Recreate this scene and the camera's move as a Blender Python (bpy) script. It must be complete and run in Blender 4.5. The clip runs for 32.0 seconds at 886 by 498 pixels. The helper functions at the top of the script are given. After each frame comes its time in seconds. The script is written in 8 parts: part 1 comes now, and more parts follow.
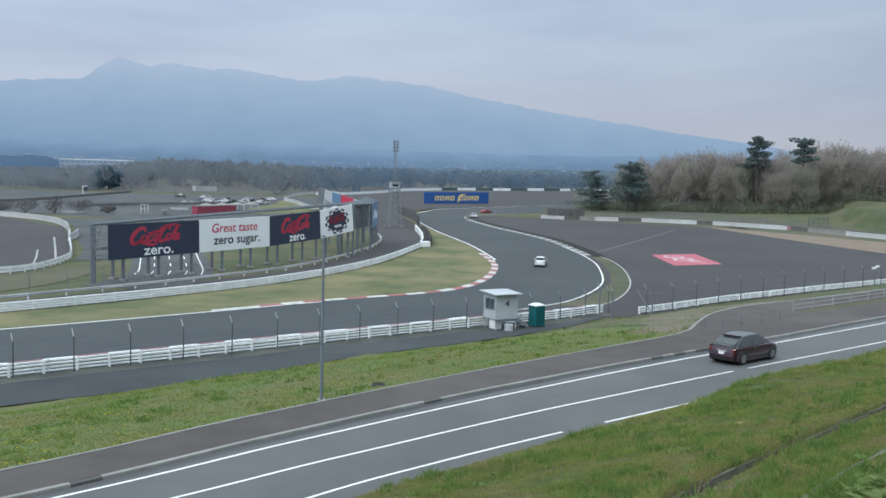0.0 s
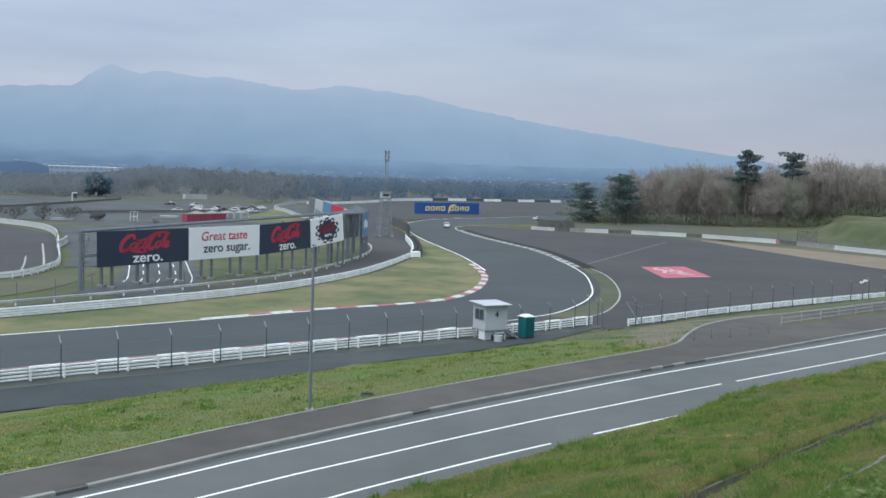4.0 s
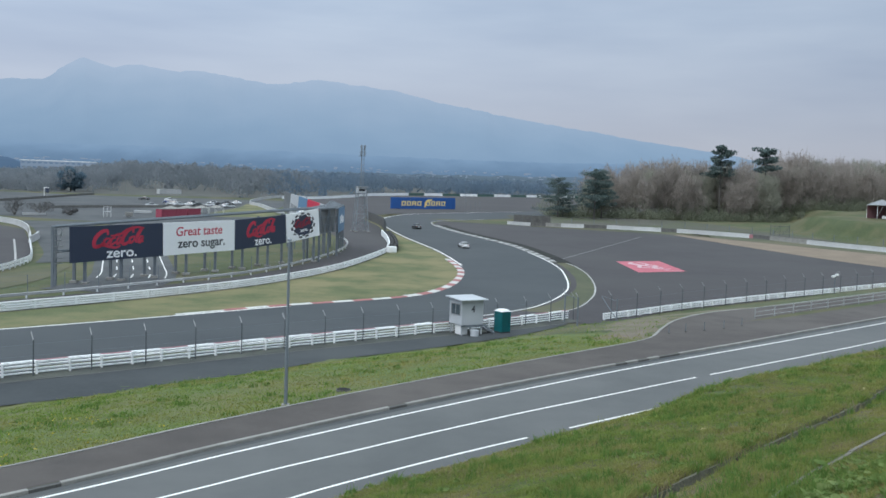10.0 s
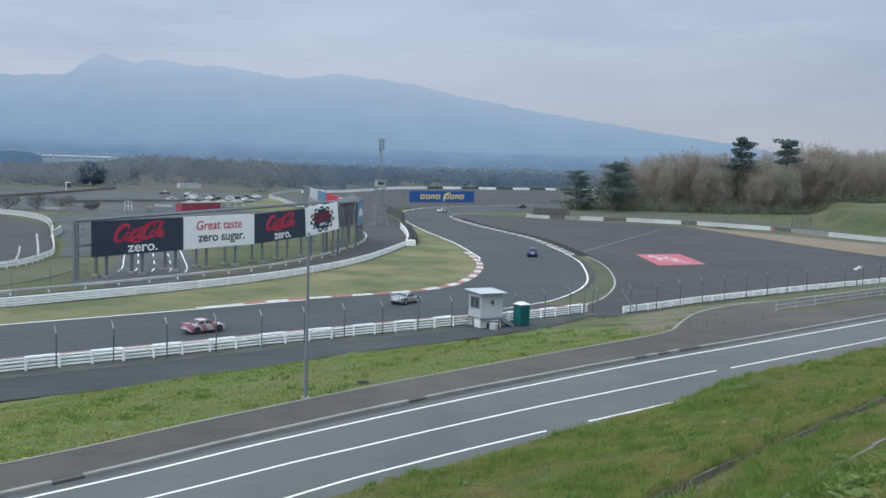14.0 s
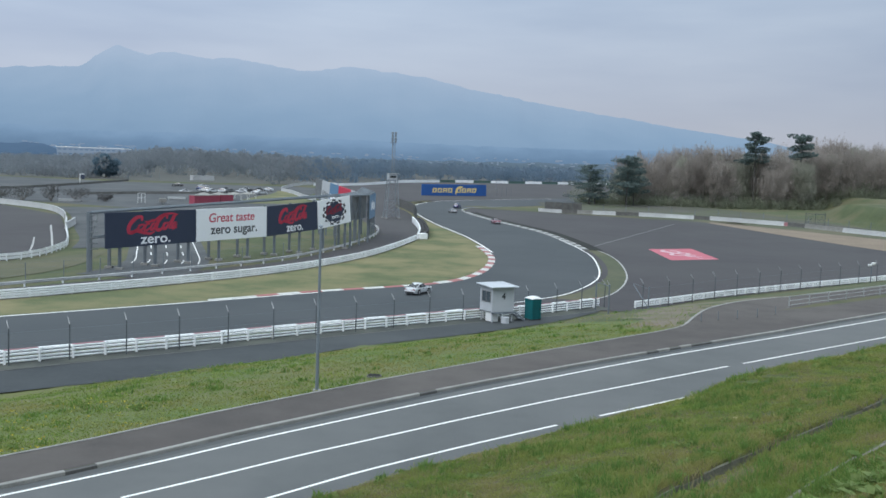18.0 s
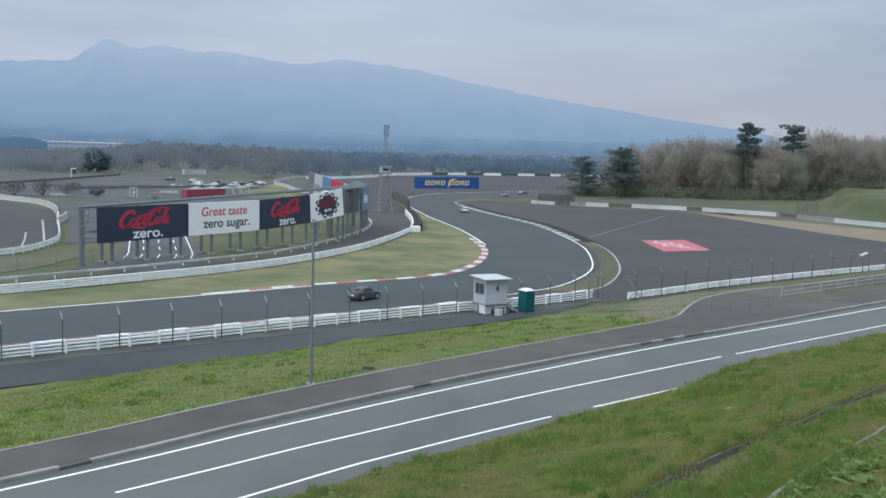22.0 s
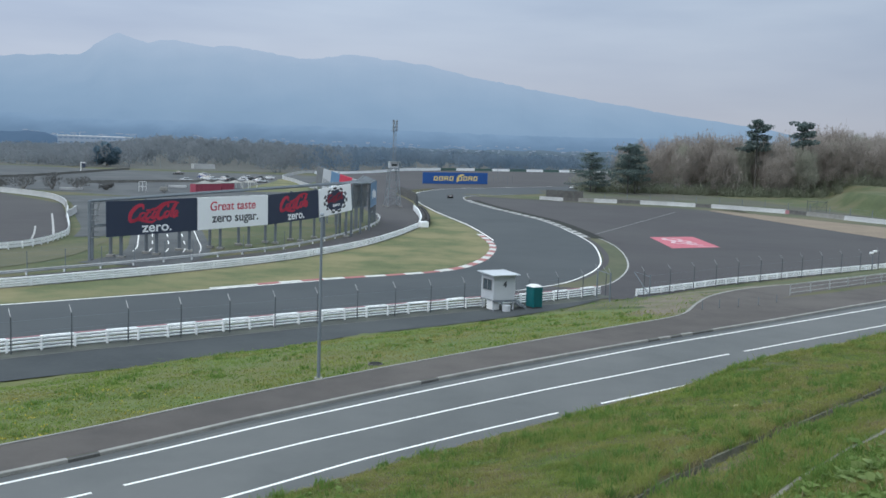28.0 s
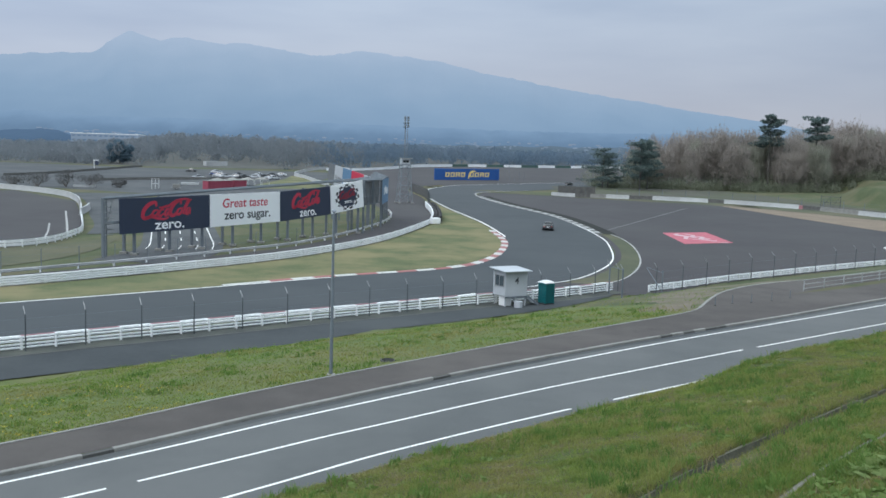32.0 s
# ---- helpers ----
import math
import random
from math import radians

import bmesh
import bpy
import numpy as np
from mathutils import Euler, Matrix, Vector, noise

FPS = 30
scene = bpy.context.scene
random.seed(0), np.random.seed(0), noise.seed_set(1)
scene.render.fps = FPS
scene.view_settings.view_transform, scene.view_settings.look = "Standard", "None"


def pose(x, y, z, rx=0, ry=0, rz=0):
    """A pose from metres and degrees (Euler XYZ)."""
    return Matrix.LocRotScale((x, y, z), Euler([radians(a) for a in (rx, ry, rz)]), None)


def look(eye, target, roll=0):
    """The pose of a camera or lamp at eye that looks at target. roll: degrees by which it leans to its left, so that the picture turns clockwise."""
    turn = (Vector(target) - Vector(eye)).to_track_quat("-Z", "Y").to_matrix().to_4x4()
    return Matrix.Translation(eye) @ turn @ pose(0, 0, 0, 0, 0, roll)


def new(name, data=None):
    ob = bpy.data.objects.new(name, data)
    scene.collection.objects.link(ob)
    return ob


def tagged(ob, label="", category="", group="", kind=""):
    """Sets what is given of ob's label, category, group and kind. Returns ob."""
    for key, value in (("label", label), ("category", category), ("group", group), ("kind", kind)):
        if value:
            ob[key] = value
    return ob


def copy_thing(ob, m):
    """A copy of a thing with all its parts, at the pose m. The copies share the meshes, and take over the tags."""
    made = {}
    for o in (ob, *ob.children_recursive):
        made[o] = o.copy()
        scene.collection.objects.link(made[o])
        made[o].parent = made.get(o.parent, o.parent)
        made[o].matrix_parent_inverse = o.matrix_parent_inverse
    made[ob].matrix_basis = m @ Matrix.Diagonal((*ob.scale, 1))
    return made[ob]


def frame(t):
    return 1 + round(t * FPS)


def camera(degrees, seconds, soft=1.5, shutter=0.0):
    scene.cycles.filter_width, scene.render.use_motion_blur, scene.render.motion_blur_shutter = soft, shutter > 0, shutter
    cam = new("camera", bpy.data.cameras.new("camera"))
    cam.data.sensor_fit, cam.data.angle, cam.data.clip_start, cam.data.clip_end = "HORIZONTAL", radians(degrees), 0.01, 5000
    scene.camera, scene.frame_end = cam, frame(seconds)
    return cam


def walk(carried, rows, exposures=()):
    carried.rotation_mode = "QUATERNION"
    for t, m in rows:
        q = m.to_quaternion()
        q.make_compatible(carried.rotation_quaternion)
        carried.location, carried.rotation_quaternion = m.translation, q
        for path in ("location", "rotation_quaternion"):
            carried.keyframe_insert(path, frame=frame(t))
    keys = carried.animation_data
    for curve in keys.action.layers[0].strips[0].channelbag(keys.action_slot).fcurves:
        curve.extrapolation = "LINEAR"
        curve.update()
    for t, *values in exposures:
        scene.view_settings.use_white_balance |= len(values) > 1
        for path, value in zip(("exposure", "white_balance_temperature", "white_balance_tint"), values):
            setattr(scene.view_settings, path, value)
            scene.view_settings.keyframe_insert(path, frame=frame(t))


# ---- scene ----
# The camera: a hand-held phone that stays in one spot on the bank and turns a little.
EYE = (0.0, 0.0, 12.5)
TURNS = [
    (0.0, 85.63, -1.40, 0.25), (0.5, 85.79, -1.66, 0.46), (1.0, 85.74, -1.67, 0.67),
    (1.5, 85.87, -1.77, 0.57), (2.0, 86.04, -1.78, 0.48), (2.5, 86.08, -1.73, 0.51),
    (3.0, 86.16, -2.08, -0.02), (3.5, 86.34, -2.04, -0.25), (5.5, 85.96, -1.86, -0.69),
    (6.0, 86.00, -1.77, -1.24), (6.5, 85.91, -1.85, -0.99), (7.0, 85.86, -1.90, -0.96),
    (7.5, 85.91, -1.52, -1.32), (8.0, 85.81, -1.54, -1.25), (8.5, 85.98, -2.34, -1.34),
    (9.0, 85.97, -2.62, -1.61), (9.5, 86.05, -2.06, -1.66), (10.0, 86.02, -2.00, -1.78),
    (10.5, 86.04, -1.98, -1.81), (11.0, 85.94, -1.87, -1.76), (11.5, 85.91, -2.02, -2.02),
    (12.0, 86.14, -2.22, -2.50), (12.5, 86.00, -2.17, -2.62), (13.0, 85.94, -1.70, -2.44),
    (13.5, 85.81, -1.52, -1.35), (14.0, 85.57, -1.77, -0.63), (14.5, 85.35, -1.83, -0.44),
    (16.5, 85.16, -2.04, -0.22), (17.0, 85.11, -2.04, 0.02), (17.5, 85.15, -1.94, -0.09),
    (18.0, 85.15, -2.05, 0.12), (18.5, 85.11, -2.11, 0.53), (19.0, 85.07, -1.97, 0.20),
    (19.5, 85.13, -1.65, -0.19), (20.0, 85.19, -2.02, -0.43), (20.5, 85.11, -1.67, -1.67),
    (21.0, 84.79, -1.89, -1.06), (21.5, 84.71, -1.84, -0.44), (22.0, 84.71, -1.73, -0.33),
    (22.5, 84.83, -1.88, -0.50), (23.0, 84.83, -1.88, -0.77), (23.5, 84.76, -1.85, -0.71),
    (24.0, 84.75, -1.83, -0.49), (24.5, 84.74, -1.93, -0.61), (25.0, 84.70, -1.98, -0.53),
    (25.5, 84.68, -2.16, -0.22), (27.5, 84.51, -1.96, -0.17), (28.0, 84.42, -1.99, 0.19),
    (28.5, 84.47, -1.87, 0.17), (29.0, 84.39, -1.78, 0.39), (29.5, 84.25, -1.72, 0.67),
    (30.0, 84.18, -1.65, 1.16), (30.5, 84.16, -1.74, 1.11), (31.0, 84.19, -1.78, 1.03),
    (31.5, 84.25, -1.67, 0.78), (32.0, 84.17, -1.77, 0.90),
]
cam = camera(50.84, 32.0, soft=1.6)
walk(cam, [(t, pose(*EYE, rx, ry, rz)) for t, rx, ry, rz in TURNS], [(0, -0.01, 6280, 10.5), (2, -0.05, 6280, 10.5), (32, -0.06, 6280, 10.5)])

# Overcast daylight: a grey-blue cloud deck and a weak, wide sun behind it.
SUN_ELEVATION, SUN_TURN = radians(44.4), radians(-144)
world = bpy.data.worlds.new("overcast_sky")
scene.world = world
world.use_nodes = True
wn, wl = world.node_tree.nodes, world.node_tree.links
wn.clear()
w_out = wn.new("ShaderNodeOutputWorld")
w_bg = wn.new("ShaderNodeBackground")
w_sky = wn.new("ShaderNodeTexSky")
w_sky.sky_type = "NISHITA"
w_sky.sun_disc = False
w_sky.sun_elevation, w_sky.sun_rotation = SUN_ELEVATION, SUN_TURN
w_dim = wn.new("ShaderNodeMix")
w_dim.data_type, w_dim.blend_type = "RGBA", "MULTIPLY"
w_dim.inputs[0].default_value = 1.0
w_dim.inputs[7].default_value = (0.10, 0.10, 0.10, 1)
w_co = wn.new("ShaderNodeTexCoord")
w_map = wn.new("ShaderNodeMapping")
w_map.inputs["Scale"].default_value = (1.3, 1.3, 8.0)
w_n = wn.new("ShaderNodeTexNoise")
w_n.inputs["Scale"].default_value, w_n.inputs["Detail"].default_value = 1.7, 5
w_n.inputs["Roughness"].default_value = 0.5
w_ramp = wn.new("ShaderNodeValToRGB")
w_ramp.color_ramp.elements[0].position, w_ramp.color_ramp.elements[0].color = 0.36, (0.392, 0.478, 0.612, 1)
w_ramp.color_ramp.elements[1].position, w_ramp.color_ramp.elements[1].color = 0.64, (0.535, 0.618, 0.728, 1)
w_sep = wn.new("ShaderNodeSeparateXYZ")
w_low = wn.new("ShaderNodeMapRange")
w_low.inputs["From Min"].default_value, w_low.inputs["From Max"].default_value = 0.02, 0.18
w_low.inputs["To Min"].default_value, w_low.inputs["To Max"].default_value = 0.65, 0.0
w_warm = wn.new("ShaderNodeMix")
w_warm.data_type = "RGBA"
w_warm.inputs[7].default_value = (0.442, 0.424, 0.492, 1)
w_mix = wn.new("ShaderNodeMix")
w_mix.data_type = "RGBA"
w_mix.inputs[0].default_value = 0.88
wl.new(w_co.outputs["Generated"], w_map.inputs["Vector"])
wl.new(w_map.outputs[0], w_n.inputs["Vector"])
wl.new(w_n.outputs["Fac"], w_ramp.inputs[0])
wl.new(w_co.outputs["Generated"], w_sep.inputs[0])
wl.new(w_sep.outputs[2], w_low.inputs["Value"])
wl.new(w_low.outputs[0], w_warm.inputs[0])
wl.new(w_ramp.outputs[0], w_warm.inputs[6])
wl.new(w_sky.outputs[0], w_dim.inputs[6])
wl.new(w_dim.outputs[2], w_mix.inputs[6])
wl.new(w_warm.outputs[2], w_mix.inputs[7])
w_high = wn.new("ShaderNodeMapRange")
w_high.inputs["From Min"].default_value, w_high.inputs["From Max"].default_value = 0.22, 0.6
w_white = wn.new("ShaderNodeMix")
w_white.data_type = "RGBA"
w_white.inputs[7].default_value = (0.50, 0.575, 0.605, 1)
wl.new(w_sep.outputs[2], w_high.inputs["Value"])
wl.new(w_high.outputs[0], w_white.inputs[0])
wl.new(w_mix.outputs[2], w_white.inputs[6])
wl.new(w_white.outputs[2], w_bg.inputs[0])
w_up = wn.new("ShaderNodeMapRange")  # an overcast sky is about three times as bright overhead as near the horizon
w_up.interpolation_type = "SMOOTHSTEP"
w_up.inputs["From Min"].default_value, w_up.inputs["From Max"].default_value = 0.18, 0.95
w_up.inputs["To Min"].default_value, w_up.inputs["To Max"].default_value = 1.0, 2.75
wl.new(w_sep.outputs[2], w_up.inputs["Value"])
w_side = wn.new("ShaderNodeMapRange")  # thinner cloud to the left of the mountain
w_side.inputs["From Min"].default_value, w_side.inputs["From Max"].default_value = -0.5, 0.5
w_side.inputs["To Min"].default_value, w_side.inputs["To Max"].default_value = 1.17, 0.93
w_both = wn.new("ShaderNodeMath")
w_both.operation = "MULTIPLY"
wl.new(w_sep.outputs[0], w_side.inputs["Value"])
wl.new(w_up.outputs[0], w_both.inputs[0])
wl.new(w_side.outputs[0], w_both.inputs[1])
wl.new(w_both.outputs[0], w_bg.inputs[1])
wl.new(w_bg.outputs[0], w_out.inputs[0])
sun = new("sun", bpy.data.lights.new("sun", "SUN"))
sun.data.energy, sun.data.angle, sun.data.color = 1.35, radians(25), (1.0, 0.98, 0.95)
sun.matrix_world = look((0, 0, 0), (0.42, 0.58, -0.70))
scene.view_settings.exposure = 0.0

# ---- materials ----
def nodes_of(name):
    m = bpy.data.materials.new(name)
    m.use_nodes = True
    return m, m.node_tree.nodes, m.node_tree.links, m.node_tree.nodes["Principled BSDF"]


def surface(name, dark, light, scale=3.0, fine=40.0, rough=0.8, metal=0.0, bump=0.2, stain=None, stain_scale=0.15,
            stretch=(1, 1, 1), per_object=0.0, coat=0.0, low=0.35, high=0.65, thin=0.0):
    """Two colours mixed by a coarse and a fine noise, with an optional third colour in large stains."""
    m, n, l, b = nodes_of(name)
    co = n.new("ShaderNodeTexCoord")
    mp = n.new("ShaderNodeMapping")
    mp.inputs["Scale"].default_value = stretch
    l.new(co.outputs["Object"], mp.inputs["Vector"])
    a, f = n.new("ShaderNodeTexNoise"), n.new("ShaderNodeTexNoise")
    a.inputs["Scale"].default_value, a.inputs["Detail"].default_value = scale, 5
    f.inputs["Scale"].default_value, f.inputs["Detail"].default_value = fine, 3
    l.new(mp.outputs[0], a.inputs["Vector"])
    l.new(mp.outputs[0], f.inputs["Vector"])
    s = n.new("ShaderNodeMath")
    s.operation = "ADD"
    l.new(a.outputs["Fac"], s.inputs[0])
    l.new(f.outputs["Fac"], s.inputs[1])
    h = n.new("ShaderNodeMath")
    h.operation = "MULTIPLY"
    h.inputs[1].default_value = 0.5
    l.new(s.outputs[0], h.inputs[0])
    r = n.new("ShaderNodeValToRGB")
    r.color_ramp.elements[0].position, r.color_ramp.elements[0].color = low, (*dark, 1)
    r.color_ramp.elements[1].position, r.color_ramp.elements[1].color = high, (*light, 1)
    l.new(h.outputs[0], r.inputs[0])
    out = r.outputs[0]
    if stain:
        w = n.new("ShaderNodeTexNoise")
        w.inputs["Scale"].default_value, w.inputs["Detail"].default_value = stain_scale, 6
        w.inputs["Roughness"].default_value = 0.6
        l.new(mp.outputs[0], w.inputs["Vector"])
        k = n.new("ShaderNodeValToRGB")
        k.color_ramp.elements[0].position, k.color_ramp.elements[1].position = 0.42, 0.62
        l.new(w.outputs["Fac"], k.inputs[0])
        x = n.new("ShaderNodeMix")
        x.data_type = "RGBA"
        x.inputs[7].default_value = (*stain, 1)
        l.new(k.outputs[0], x.inputs[0])
        l.new(out, x.inputs[6])
        out = x.outputs[2]
    if per_object:
        oi, hv = n.new("ShaderNodeObjectInfo"), n.new("ShaderNodeHueSaturation")
        mr = n.new("ShaderNodeMapRange")
        mr.inputs["To Min"].default_value, mr.inputs["To Max"].default_value = 1 - per_object, 1 + per_object
        l.new(oi.outputs["Random"], mr.inputs["Value"])
        l.new(mr.outputs[0], hv.inputs["Value"])
        l.new(out, hv.inputs["Color"])
        out = hv.outputs[0]
    l.new(out, b.inputs["Base Color"])
    b.inputs["Roughness"].default_value, b.inputs["Metallic"].default_value = rough, metal
    b.inputs["Coat Weight"].default_value = coat
    if bump:
        p = n.new("ShaderNodeBump")
        p.inputs["Strength"].default_value, p.inputs["Distance"].default_value = bump, 0.02
        l.new(h.outputs[0], p.inputs["Height"])
        l.new(p.outputs[0], b.inputs["Normal"])
    if thin:
        tr, mx = n.new("ShaderNodeBsdfTranslucent"), n.new("ShaderNodeMixShader")
        mx.inputs[0].default_value = thin
        l.new(out, tr.inputs[0])
        l.new(b.outputs[0], mx.inputs[1])
        l.new(tr.outputs[0], mx.inputs[2])
        l.new(mx.outputs[0], n["Material Output"].inputs[0])
    return m


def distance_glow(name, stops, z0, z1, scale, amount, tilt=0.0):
    """Far land and houses seen through kilometres of air: a plain backdrop whose emission colours hold the haze."""
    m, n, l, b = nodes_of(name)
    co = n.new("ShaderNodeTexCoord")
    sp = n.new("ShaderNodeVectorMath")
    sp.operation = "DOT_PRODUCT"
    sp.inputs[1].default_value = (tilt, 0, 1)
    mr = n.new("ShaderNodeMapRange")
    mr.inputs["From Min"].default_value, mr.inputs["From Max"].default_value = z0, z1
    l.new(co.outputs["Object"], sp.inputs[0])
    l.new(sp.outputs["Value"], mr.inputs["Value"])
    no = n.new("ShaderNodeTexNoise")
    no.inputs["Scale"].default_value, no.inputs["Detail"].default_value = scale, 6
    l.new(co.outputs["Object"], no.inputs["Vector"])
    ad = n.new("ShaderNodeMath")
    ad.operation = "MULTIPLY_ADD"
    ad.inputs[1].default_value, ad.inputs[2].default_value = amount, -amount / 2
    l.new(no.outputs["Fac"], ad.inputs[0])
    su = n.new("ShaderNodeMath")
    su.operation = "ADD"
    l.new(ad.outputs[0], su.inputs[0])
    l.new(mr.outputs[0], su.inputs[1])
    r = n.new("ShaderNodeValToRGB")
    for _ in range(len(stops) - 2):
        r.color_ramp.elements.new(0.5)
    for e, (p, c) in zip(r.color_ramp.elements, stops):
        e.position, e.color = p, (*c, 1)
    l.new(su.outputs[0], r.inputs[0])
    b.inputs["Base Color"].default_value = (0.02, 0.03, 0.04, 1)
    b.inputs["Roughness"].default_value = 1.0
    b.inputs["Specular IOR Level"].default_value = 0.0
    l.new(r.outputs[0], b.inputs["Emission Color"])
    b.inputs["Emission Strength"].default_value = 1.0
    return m


